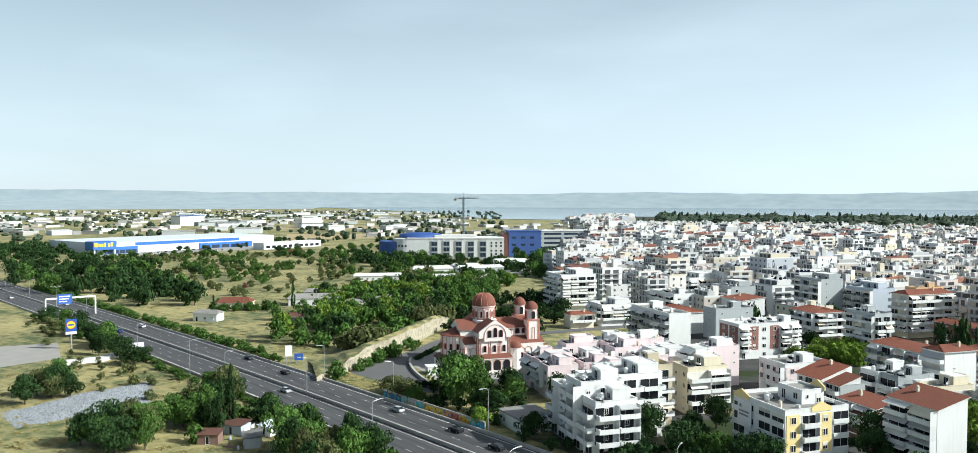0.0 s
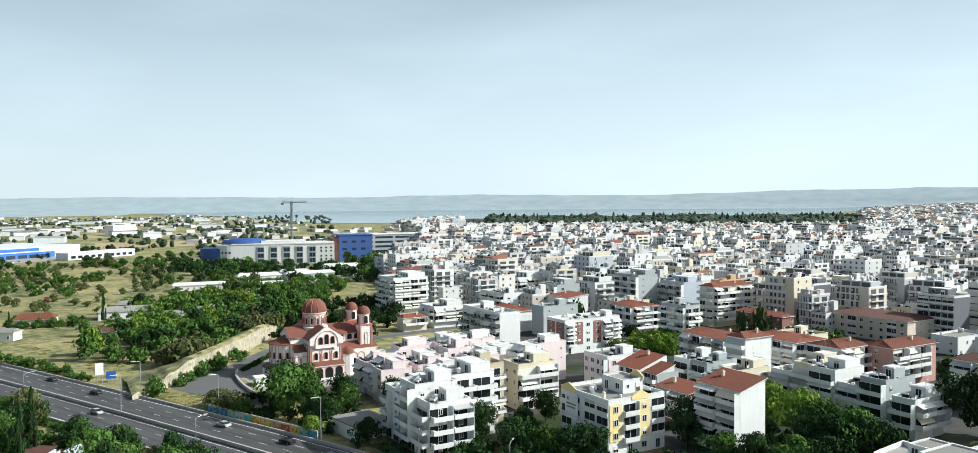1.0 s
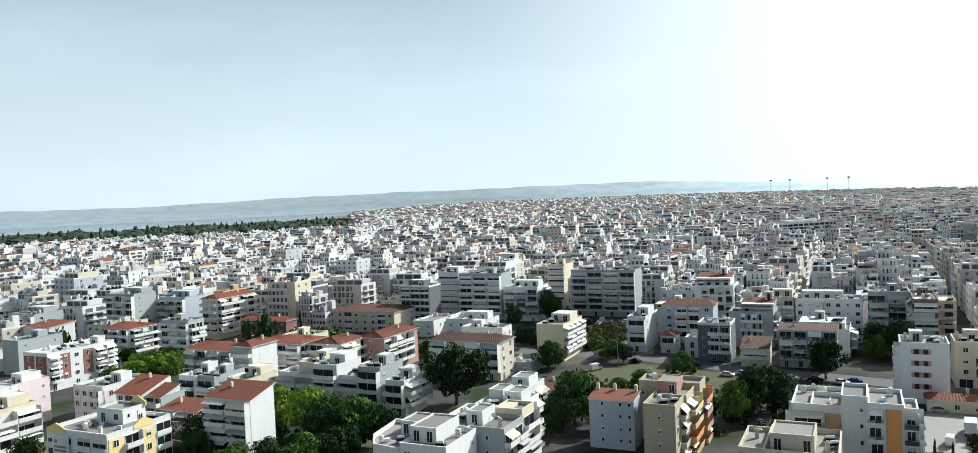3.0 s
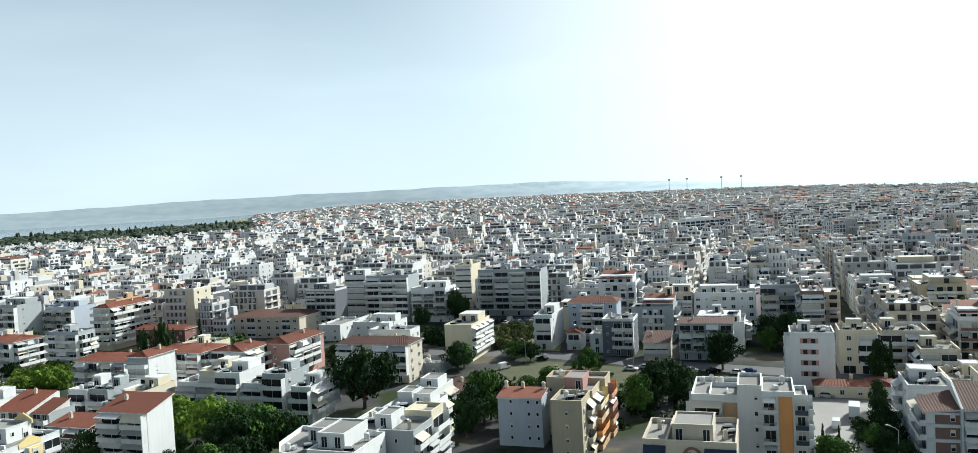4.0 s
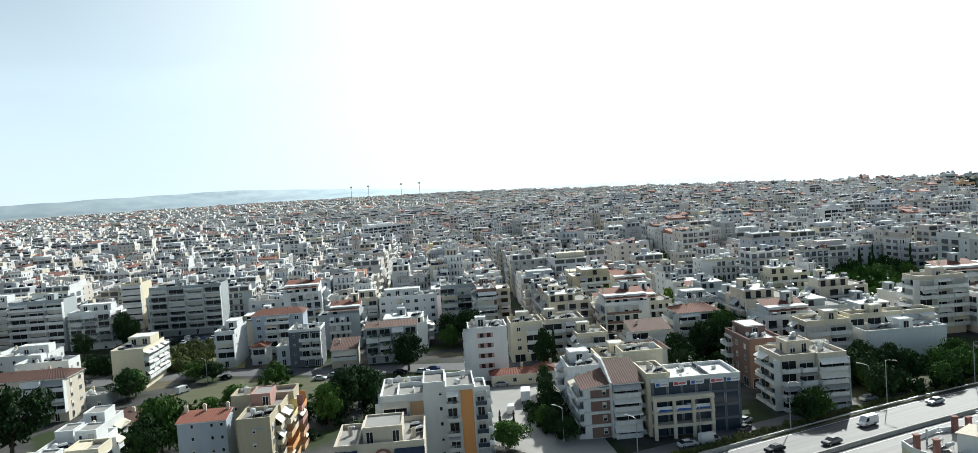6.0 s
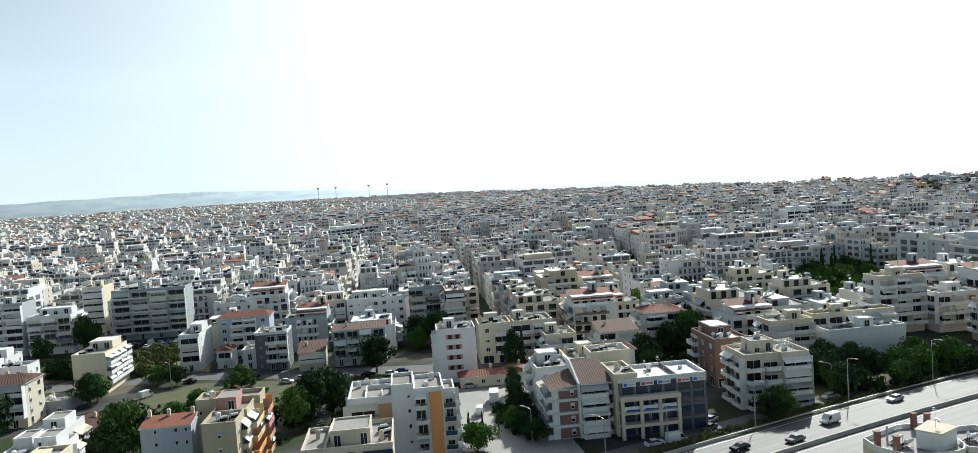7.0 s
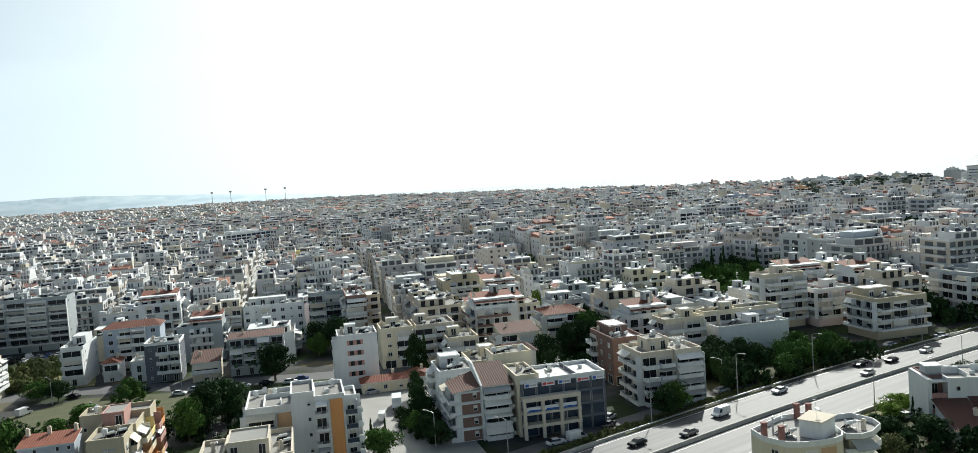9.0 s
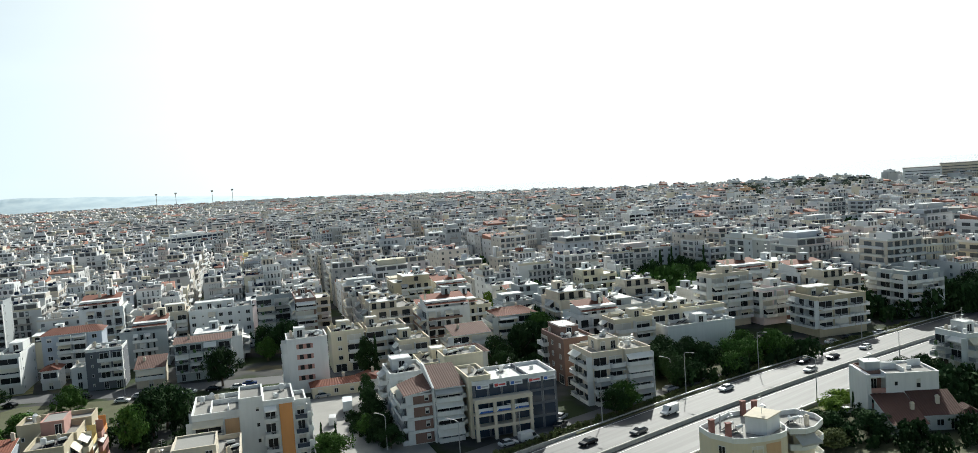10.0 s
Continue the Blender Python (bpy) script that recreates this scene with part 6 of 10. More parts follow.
landmark(248.8, 767.5, 55, 16, 7, "white", "long pale office block with dark glass bays", 23.5, True, bays=9)
landmark(480, 416, 21, 14, 7, "white", "white striped block with a blank side wall", flank="L", bays=4)
landmark(177, 450, 18, 14, 6, "yellow", "yellow block of flats among low roofs", bays=4)
landmark(590, 597, 34, 14, 6, "blue", "blue-grey block of flats with long balconies", 3, bays=8)
landmark(600, 496, 18, 14, 6, "dark", "dark slate office block with glass bands", -30, True, bays=5)
landmark(832, 551, 17, 14, 7, "peach", "salmon-coloured block of flats on the far edge", -30, bays=4)
landmark(738, 570, 32, 14, 6, "blue", "blue-grey office block on the far edge", -50, True, bays=7)
landmark(527, 769, 24, 16, 7, "dark", "dark office block with white window frames", -30, True, bays=5)


# ---- the town that fills the rest ----
def town(x, y):
    """Whether the built-up part of the town covers this place."""
    if y < highway(max(-600, min(600, x))) + 27 or x < -1900:
        return False
    edge = ((-128, 100), (-150, 135), (-200, 225), (-232, 300), (-348, 345), (-455, 440), (-566, 575), (-754, 810), (-1500, 1500), (-2400, 2300))
    for (x0, y0), (x1, y1) in zip(edge, edge[1:]):
        if x1 <= x <= x0:
            return y > y0 + (y1 - y0) * (x - x0) / (x1 - x0) + 8
    return x > -128


OPEN = [(88, 168, 28), (100, 195, 14), (30, 283, 26), (12, 262, 14), (-18, 292, 12), (62, 258, 12), (102, 231, 14), (-20, 205, 14), (-62, 195, 22), (60, 240, 22), (170, 140, 18), (185, 132, 14), (-105, 150, 26), (-170, 148, 30), (-206, 190, 44), (-255, 225, 26), (0, 235, 16), (-40, 195, 14), (120, 258, 16)]
OPEN += [(250, 215, 16), (-120, 280, 8), (-72, 334, 24), (-20, 300, 16), (-62, 318, 20), (-95, 326, 20), (-40, 325, 16), (160, 184, 14), (140, 190, 10), (222, 222, 12), (272, 218, 20), (500, 222, 22), (518, 258, 16), (466, 310, 14), (322, 250, 26), (342, 272, 14), (215, 118, 16), (222, 134, 15), (228, 148, 8), (232, 120, 12), (270, 120, 10)]


def free(x, y, r):
    if any((x - a) ** 2 + (y - b) ** 2 < (c + r * 0.4) ** 2 for a, b, c in OPEN):
        return False
    d = math.hypot(x, y)
    if d < 215 or d < 290 and x < 125:
        return False
    return all((x - h[0]) ** 2 + (y - h[1]) ** 2 > (0.78 * (r + h[2])) ** 2 for h in HOUSES)


M_YARD = mat("streets_and_yards", (0.09, 0.09, 0.09), 0.95, var=0.2, scale=0.1, spec=0.15)
yt = M_YARD.node_tree
yn = yt.nodes.new("ShaderNodeTexNoise")
yn.inputs["Scale"].default_value, yn.inputs["Detail"].default_value = 0.05, 6
yg = yt.nodes.new("ShaderNodeNewGeometry")
yt.links.new(yg.outputs["Position"], yn.inputs["Vector"])
yr = yt.nodes.new("ShaderNodeValToRGB")
for pos, col in ((0.42, (0.03, 0.045, 0.016)), (0.50, (0.055, 0.056, 0.055)), (0.60, (0.075, 0.074, 0.07)), (0.66, (0.13, 0.115, 0.07))):
    e = yr.color_ramp.elements.new(pos)
    e.color = (*col, 1)
yr.color_ramp.elements[0].color, yr.color_ramp.elements[-1].color = (0.035, 0.05, 0.018, 1), (0.18, 0.15, 0.09, 1)
yt.links.new(yn.outputs[0], yr.inputs[0])
yt.links.new(yr.outputs[0], [n for n in yt.nodes if n.bl_idname == "ShaderNodeVectorMath"][0].inputs[0])
flat("pavement", [(-130, 142), (-235, 300), (-455, 445), (-754, 815), (-1500, 1500), (-2000, 2000), (-900, 2500), (600, 2500), (1900, 1300), (900, 160), (420, 92), (330, 108), (130, 128), (0, 129)], 0.02, M_YARD, "worn grey streets and yards between the houses", "street")
rng = random.Random(11)
STREET_U, BU, BV, ST = 32.0, 58.0, 92.0, 8.0
lots, courts = [], []
for iv in range(-20, 55):
    slip = rng.uniform(-24, 24) if iv > 6 else 0.0
    for iu in range(-70, 75):
        u0, v0 = STREET_U + iu * BU + ST / 2 + slip, 40 + iv * BV + ST / 2
        v = v0
        while v < v0 + BV - ST - 8:
            dv = min(rng.choice((13, 14, 15, 16, 18)), v0 + BV - ST - v)
            for a in range(3):
                u = u0 + (a + 0.5) * (BU - ST) / 3
                p = GU * u + GV * (v + dv / 2)
                if a == 1 and rng.random() < 0.3:
                    courts.append((p.x, p.y))
                    continue
                r, an = p.length, math.degrees(math.atan2(p.x, p.y))
                if not -58 < an < 80 or r < 120 or r > 4300 or r > shore(an) - 40 or not town(p.x, p.y) or (-40 < an < -13 and r > 1560):
                    continue
                if r > 1600 and rng.random() < 0.70:
                    continue
                tall = 2.2 * noise.noise((p.x * 0.006, p.y * 0.006, 0.3))
                lots.append((r, p.x, p.y, rng.uniform(14.5, 16.5), dv - 0.15, max(2, round(rng.choice((3, 4, 4, 5, 5, 5, 6, 6, 7)) + tall)), rng.random()) if r < 1150 or not -40 < an < -13 else (r, p.x, p.y, 15.5, dv - 0.15, rng.choice((2, 3, 3, 4)), rng.random()))
                if r > 1500:
                    lots[-1] = (*lots[-1][:5], rng.choice((3, 3, 4, 4)), lots[-1][6])
            v += dv
lots.sort()
near_lots, far_lots = [], []
for q in lots:
    if q[0] < 620 and not free(q[1], q[2], math.hypot(q[3], q[4]) / 2):
        continue
    if any(math.hypot(q[1] - a, q[2] - b) < c for a, b, c in LANDMARKS) or q[0] > 980 and math.degrees(math.atan2(q[1], q[2])) > 56 and q[6] < 0.7:
        continue
    if q[0] < 372 and q[1] < 30 or math.hypot(q[1] - 73, q[2] - 283) < 12 or math.hypot(q[1] - 30, q[2] - 352) < 24:
        continue
    (near_lots if q[0] < 520 else far_lots).append(q)

# houses of the middle distance: a few kinds, repeated
KIND_COLORS = ("white", "cream", "white", "beige", "white", "grey", "pink", "white", "sand", "cream")


def plain_flats(i):
    """One kind of house for the middle distance, with each floor's balcony band as a part."""
    r2 = random.Random(100 + i)
    color, floors = KIND_COLORS[i % 10], (3, 4, 5, 3, 6, 4, 5, 3, 4, 5)[(i * 7 + i // 10 * 3) % 10]
    w, d = 14.5, 15.5
    tiled = i % 3 == 2
    b = root("apartment_building", pose(0, 0, -400), "%s balconied block of flats %s" % (color.replace("sand", "pale sandy"), "with a red tiled terrace roof" if tiled else "in a tight row"), "building", "town houses")
    H = floors * FL
    near_side = 1 if i < 10 else -1
    s = Shape()
    s.box(-w / 2, w / 2, -d / 2, d / 2, 0, H)
    # windows of the side wall
    for f in range(1, floors):
        for y in (-4.6, -0.6, 4.2):
            if r2.random() < 0.75:
                q = r2.uniform(0.4, 0.7)
                s.box(*((w / 2 - 0.05, w / 2 + 0.05) if near_side > 0 else (-w / 2 - 0.05, -w / 2 + 0.05)), y - q, y + q, f * FL + 0.9, f * FL + 2.1, 1)
    part("wall", s.mesh("wall", [PLASTER[color], M_DARK]), b)
    s = Shape()
    s.ring(-w / 2, w / 2, -d / 2, d / 2, 0.18, H + 0.003, H + r2.uniform(0.45, 0.95))
    part("parapet", s.mesh("parapet", PLASTER[color]), b)
    s = Shape()
    s.box(-w / 2 + 0.18, w / 2 - 0.18, -d / 2 + 0.18, d / 2 - 0.18, H + 0.003, H + 0.1)
    part("roof_deck", s.mesh("roof_deck", (M_DECK, M_DECKW, M_DECK)[i % 3]), b)
    # set-back top floor
    x0, x1, y0, y1 = -w / 2 + r2.choice((0.3, 1.4, 4.0)), w / 2 - r2.choice((0.3, 1.4, 5.0)), -d / 2 + r2.uniform(2.0, 3.2), d / 2 - r2.uniform(0.6, 4.5)
    zt = H + 2.75
    s = Shape()
    s.box(x0, x1, y0, y1, H + 0.1, zt)
    s.box(x0 - 0.1, x1 + 0.1, y0 - (0.2 if tiled else r2.uniform(0.3, 1.3)), y1 + 0.1, zt, zt + 0.14, 1)
    n = max(2, int((x1 - x0) / 2.6))
    for k in range(n):
        xa = x0 + (x1 - x0) * (k + 0.5) / n
        if r2.random() < 0.85:
            s.box(xa - 0.75, xa + 0.75, y0 - 0.05, y0 + 0.05, H + 0.15, H + 2.25, 2)
    part("penthouse", s.mesh("penthouse", [PLASTER[color], M_SLAB, M_DARK]), b)
    if tiled:
        s = Shape()
        k = [(x0 - 0.2, -d / 2 + 0.4, H + 1.75), (x1 + 0.2, -d / 2 + 0.4, H + 1.75), (x1 + 0.2, y1, zt + 1.3), (x0 - 0.2, y1, zt + 1.3)]
        s.face(k)
        s.face([(q[0], q[1], q[2] - 0.15) for q in reversed(k)], 1)
        for e in range(4):
            p, q = k[e], k[(e + 1) % 4]
            s.face([p, (p[0], p[1], p[2] - 0.15), (q[0], q[1], q[2] - 0.15), q], 1)
        part("tile_roof", s.mesh("tile_roof", [M_TILE, M_SLAB]), b)
        zt += 1.0
    s = Shape()
    px, py = r2.uniform(x0 + 1.6, x1 - 1.6), y1 - r2.uniform(1.6, 3.0)
    s.box(px - 1.3, px + 1.3, py - 1.5, py + 1.5, zt, zt + 2.5)
    s.box(px - 1.4, px + 1.4, py - 1.6, py + 1.6, zt + 2.5, zt + 2.62)
    s.box(px - 0.45, px + 0.45, py - 1.54, py - 1.45, zt, zt + 2.0, 1)
    part("stair_head", s.mesh("stair_head", [PLASTER[r2.choice((color, "white", "sand", "grey"))], M_DARK]), b)
    if not tiled:
        for k in range(2):
            part("solar_heater", heater_mesh(), b, pose(r2.uniform(x0 + 1, x1 - 1), y0 + r2.uniform(0.5, 2.5), zt + 0.14, 0, 0, 180 - GRID + r2.uniform(-15, 15)))
    part("solar_heater", heater_mesh(), b, pose(r2.choice((-1, 1)) * w * 0.36, -d * 0.42, H + 0.1, 0, 0, 180 - GRID + r2.uniform(-15, 15)))
    for k in range(2):
        part("chimney", chimney_mesh(), b, pose(r2.uniform(x0 + 0.5, x1 - 0.5), r2.uniform(y0 + 0.5, y1), zt - 0.5))
    part("antenna", antenna_mesh(), b, pose(px, py, zt + 2.6))
    if not tiled:
        roof_clutter(b, (x0, x1, y0, y1), zt + 0.14, r2, 3)
    for side in ("F", "R" if near_side > 0 else "L"):
        if side != "F" and i % 3 == 1:
            continue
        L = w if side == "F" else d
        half = i % 5 == 2
        x0, x1 = -L / 2 + r2.choice((0.2, 0.2, 2.5, 4.0)), L / 2 - r2.choice((0.2, 0.2, 3.0))
        depth = r2.uniform(1.6, 2.3)
        for f in range(1, floors):
            s = Shape()
            s.box(x0, x1, -depth, -0.001, -0.15, 0.02, 0)
            s.box(x0, x1, -depth, -depth + 0.1, 0.02, 0.85 if i % 2 else 0.4, 4 if i % 7 == 3 else 0)
            if not i % 2:
                s.box(x0, x1, -depth + 0.03, -depth + 0.07, 0.88, 0.95, 2)
                s.box(x0, x1, -depth + 0.03, -depth + 0.07, 0.62, 0.68, 2)
            nd = 4 if i % 3 else 3
            for k in range(nd):
                xa, xb = x0 + (x1 - x0) * k / nd, x0 + (x1 - x0) * (k + 1) / nd
                e = r2.uniform(0.4, 1.3)
                # dark door panel, which also paints the recess shade on the wall
                s.box(xa + 0.35, xb - e, -0.06, -0.001, 0.03, r2.choice((2.2, 2.3, 2.45)), 1)
                if r2.random() < 0.22:
                    s.box(xa + 0.37, xb - e - 0.02, -0.10, -0.06, r2.choice((0.05, 0.9, 1.4)), 2.48, 5)
                if r2.random() < 0.3:
                    s.box(xb - 0.95, xb - 0.15, -0.4, -0.05, 0.1, 0.7, 0)
                if 0 < k and (k + i) % 2:
                    s.box(xa - 0.08, xa + 0.08, -depth + 0.1, -0.001, 0.02, 2.8, 0)
                if r2.random() < 0.33:
                    z1 = r2.choice((1.95, 1.7, 1.3))
                    s.face([(xa + 0.2, -0.05, 2.7), (xa + 0.2, -depth - 0.25, z1), (xb - 0.2, -depth - 0.25, z1), (xb - 0.2, -0.05, 2.7)], 3)
                    s.face([(xa + 0.2, -depth - 0.25, z1), (xa + 0.2, -depth - 0.25, z1 - 0.25), (xb - 0.2, -depth - 0.25, z1 - 0.25), (xb - 0.2, -depth - 0.25, z1)], 3)
            part("balcony", s.mesh("balcony", [M_SLAB, M_DARK, M_RAIL, M_AWN[r2.choice(("white", "cream", "grey", "white", "cream"))], PLASTER["brown"], M_SHUT]), b, side_pose(side, w, d, 0, f * FL))
    return b


kinds = [plain_flats(i) for i in range(20)]
used = set()
MID = 34
for n, (r, x, y, w, d, fl, rv) in enumerate(near_lots[:MID]):
    k = int(rv * 10) + (0 if x * GU.x + y * GU.y < 0 else 10)
    place = pose(x, y, 0, 0, 0, GRID + (rv * 97 % 1 - 0.5) * 3) @ Matrix.Diagonal((w / 14.5, d / 15.5, 0.93 + 0.14 * (rv * 31 % 1), 1))
    if k in used:
        c = copy_thing(kinds[k], pose(x, y, 0))
        c.matrix_basis = place
    else:
        used.add(k)
        kinds[k].matrix_basis = place
for k in range(20):
    if k not in used:
        for o in (*kinds[k].children_recursive, kinds[k]):
            bpy.data.objects.remove(o)
far_lots = near_lots[MID:] + far_lots

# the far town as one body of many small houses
# paler roofs and a narrow tone range put distance haze into the colours
M_FARW = ramp_by_island(mat("far_hazed_plaster", (0.7, 0.7, 0.7), 0.9, var=0.05), [(0.62, 0.625, 0.62), (0.66, 0.66, 0.65), (0.58, 0.54, 0.48), (0.48, 0.49, 0.49), (0.66, 0.665, 0.66), (0.52, 0.47, 0.40), (0.60, 0.61, 0.61), (0.40, 0.40, 0.39), (0.57, 0.50, 0.47), (0.64, 0.65, 0.65), (0.60, 0.55, 0.43), (0.43, 0.46, 0.50), (0.66, 0.64, 0.60), (0.63, 0.64, 0.64)])
M_FARR = ramp_by_island(mat("far_hazed_roof_deck", (0.5, 0.5, 0.5), 0.9, var=0.1), [(0.36, 0.36, 0.355), (0.46, 0.455, 0.445), (0.32, 0.315, 0.31), (0.54, 0.535, 0.525), (0.35, 0.34, 0.33), (0.42, 0.415, 0.41), (0.37, 0.32, 0.29), (0.62, 0.62, 0.61)])
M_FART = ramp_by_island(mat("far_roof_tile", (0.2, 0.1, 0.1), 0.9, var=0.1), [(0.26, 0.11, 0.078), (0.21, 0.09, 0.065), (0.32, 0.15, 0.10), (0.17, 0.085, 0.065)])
M_FARB = ramp_by_island(mat("far_hazed_balcony", (0.6, 0.6, 0.6), 0.9, var=0.05), [(0.55, 0.57, 0.57), (0.60, 0.61, 0.62), (0.52, 0.51, 0.48), (0.58, 0.60, 0.60), (0.42, 0.43, 0.44), (0.55, 0.56, 0.57), (0.38, 0.36, 0.34)])
boxes, bmats, turn = [], [], (1.0, 0.0)
ca, sa = math.cos(radians(GRID)), math.sin(radians(GRID))
WALL, DECK, DARK, PANEL, WHITE, TILE, BODY = range(7)       # a body has walls and a roof deck


def far_box(x, y, z, x0, x1, y0, y1, z0, z1, mi, fall=0.0):
    """A box of the far town, turned with its house; its top falls towards the front by `fall`."""
    boxes.append((x, y, z, x0, x1, y0, y1, z0, z1, turn[0], turn[1], fall))
    bmats.append(mi)


def far_block(x, y, z, x0, x1, y0, y1, fl, r, rng, sgn):
    """One body of a far house: walls, parapets, set-back floor, roof clutter and balcony bands."""
    fine = 0 if r < 540 else 1 if r < 840 else 2 if r < 1200 else 3
    H = fl * FL * rng.uniform(0.93, 1.07)
    far_box(x, y, z, x0, x1, y0, y1, -3, H, BODY)
    w, d = x1 - x0, y1 - y0
    if fine < 3:
        hp = rng.uniform(0.4, 1.0)
        far_box(x, y, z, x0, x1, y0, y0 + 0.2, H, H + hp, WALL)
        far_box(x, y, z, *((x1 - 0.2, x1) if sgn > 0 else (x0, x0 + 0.2)), y0 + 0.2, y1, H, H + hp, WALL)
    zt = H
    kind = rng.random()
    a0, a1, b0, b1 = x0 + rng.choice((0.2, 0.2, 1.5, 0.3 * w)), x1 - rng.choice((0.2, 0.2, 1.5, 0.35 * w)), y0 + rng.uniform(1.8, 3.2), y1 - rng.uniform(0.3, 5)
    if kind < 0.46:
        zt = H + 2.7
        far_box(x, y, z, a0, a1, b0, b1, H, zt, WALL)
        far_box(x, y, z, a0, a1, b0 - rng.uniform(0.1, 1.2), b1, zt, zt + 0.15, WHITE)
        if fine < 3:
            n = 1 if fine == 2 else 3
            for k in range(n):
                far_box(x, y, z, a0 + (a1 - a0) * k / n + 0.4, a0 + (a1 - a0) * (k + 1) / n - 0.5, b0 - 0.06, b0 + 0.1, H + 0.2, H + 2.25, DARK)
        if kind < 0.1 and fine < 2:
            far_box(x, y, z, a0 + 2, a1 - 0.3, b0 + 2.5, b1, zt, zt + 2.5, WALL)
    elif kind < 0.57:
        far_box(x, y, z, a0, a1, y0 + 0.3, b1, H, H + rng.uniform(2.4, 3.4), TILE, rng.uniform(1.2, 2.0))
        zt = H + 1.5
    # stair head, chimneys, heaters, masts
    px, py = rng.uniform(x0 + 0.25 * w, x1 - 0.25 * w), rng.uniform(y0 + 0.45 * d, y1 - 2)
    far_box(x, y, z, px - 1.2, px + 1.2, py - 1.4, py + 1.4, H, zt + rng.uniform(2.0, 2.8), WALL)
    for k in range((14, 9, 4, 2)[fine]):
        cx, cy = rng.uniform(a0 + 0.4, a1 - 0.4), rng.uniform(b0 + 0.5, max(b0 + 0.6, b1))
        if kind > 0.57:
            cx, cy = rng.uniform(x0 + 0.8, x1 - 0.8), rng.uniform(y0 + 1.0, y1 - 1.0)
        what = rng.random()
        if what < 0.2:
            far_box(x, y, z, cx - 0.9, cx + 0.9, cy - 0.6, cy + 0.6, zt, zt + 1.3, PANEL, 1.1)
            far_box(x, y, z, cx - 0.75, cx + 0.75, cy + 0.6, cy + 1.1, zt + 0.9, zt + 1.5, WHITE)
        elif what < 0.68:
            q = rng.uniform(0.2, 0.5)
            far_box(x, y, z, cx - q, cx + q, cy - 0.25, cy + 0.25, zt, zt + rng.uniform(0.9, 2.2), WALL)
        elif what < 0.87:
            far_box(x, y, z, cx - 0.05, cx + 0.05, cy - 0.05, cy + 0.05, zt, zt + rng.uniform(2, 4.5), PANEL)
        else:
            far_box(x, y, z, cx - rng.uniform(0.6, 1.4), cx + rng.uniform(0.6, 1.4), cy - 0.7, cy + 0.7, zt, zt + rng.uniform(0.6, 1.5), rng.choice((WHITE, DECK, WALL)))
        if kind > 0.57 and k % 4 == 3:        # low walls and sheds of the roof terrace
            q = rng.uniform(1.2, 3.0)
            far_box(x, y, z, max(x0, cx - q), min(x1, cx + q), cy, cy + rng.uniform(0.3, 2.4), H, H + rng.uniform(0.8, 2.4), rng.choice((WALL, WALL, WHITE, DECK, TILE)) if r < 900 else WALL, rng.choice((0, 0, 0.4)))
    # faces: balcony bands before dark panels that paint the recess shade, or windows alone
    style = rng.random()
    e0, e1 = x0 + rng.choice((0.1, 0.1, 0.3 * w)), x1 - rng.choice((0.1, 0.1, 0.25 * w))
    dep = rng.uniform(1.3, 2.0)
    hb = rng.choice((0.25, 0.5, 0.75, 0.85))
    for f in range(max(1, fl - (6, 4, 2, 1)[fine]), fl):
        zf = f * H / fl
        if style < 0.2:
            n = 4 if fine < 2 else 2
            for k in range(n):
                xa = x0 + w * (k + 0.5) / n
                far_box(x, y, z, xa - 0.6, xa + 0.6, y0 - 0.06, y0 + 0.1, zf + 0.9, zf + 2.2, DARK)
        else:
            n = (5, 4, 2, 1)[fine]
            for k in range(n):
                xa, xb = e0 + (e1 - e0) * k / n + 0.3, e0 + (e1 - e0) * (k + 1) / n - rng.uniform(0.3, 1.0)
                if rng.random() < 0.9:
                    far_box(x, y, z, xa, xb, y0 - 0.06, y0 + 0.1, zf + 0.1, zf + 2.6, DARK)
                if fine < 2 and rng.random() < 0.35:
                    far_box(x, y, z, xa, xb, y0 - dep - 0.1, y0 - dep, zf + rng.uniform(1.1, 1.7), zf + 2.3, WHITE)
            far_box(x, y, z, e0, e1, y0 - dep, y0 - 0.07, zf - 0.15, zf + hb, WHITE)
        if fine < 2 and style > 0.35:
            xa, xb = (x1 + 0.07, x1 + 1.3) if sgn > 0 else (x0 - 1.3, x0 - 0.07)
            xc, xd = (x1 - 0.1, x1 + 0.06) if sgn > 0 else (x0 - 0.06, x0 + 0.1)
            for k in range(2):
                far_box(x, y, z, xc, xd, y0 + d * (0.12 + 0.42 * k), y0 + d * (0.4 + 0.42 * k), zf + 0.1, zf + 2.35, DARK)
            far_box(x, y, z, xa, xb, y0 + d * 0.08, y0 + d * 0.9, zf - 0.15, zf + hb, WHITE)
        elif fine < 2:
            xc, xd = (x1 - 0.1, x1 + 0.06) if sgn > 0 else (x0 - 0.06, x0 + 0.1)
            for k in range(2):
                yy = y0 + d * (0.25 + 0.45 * k)
                far_box(x, y, z, xc, xd, yy - 0.5, yy + 0.5, zf + 0.9, zf + 2.1, DARK)


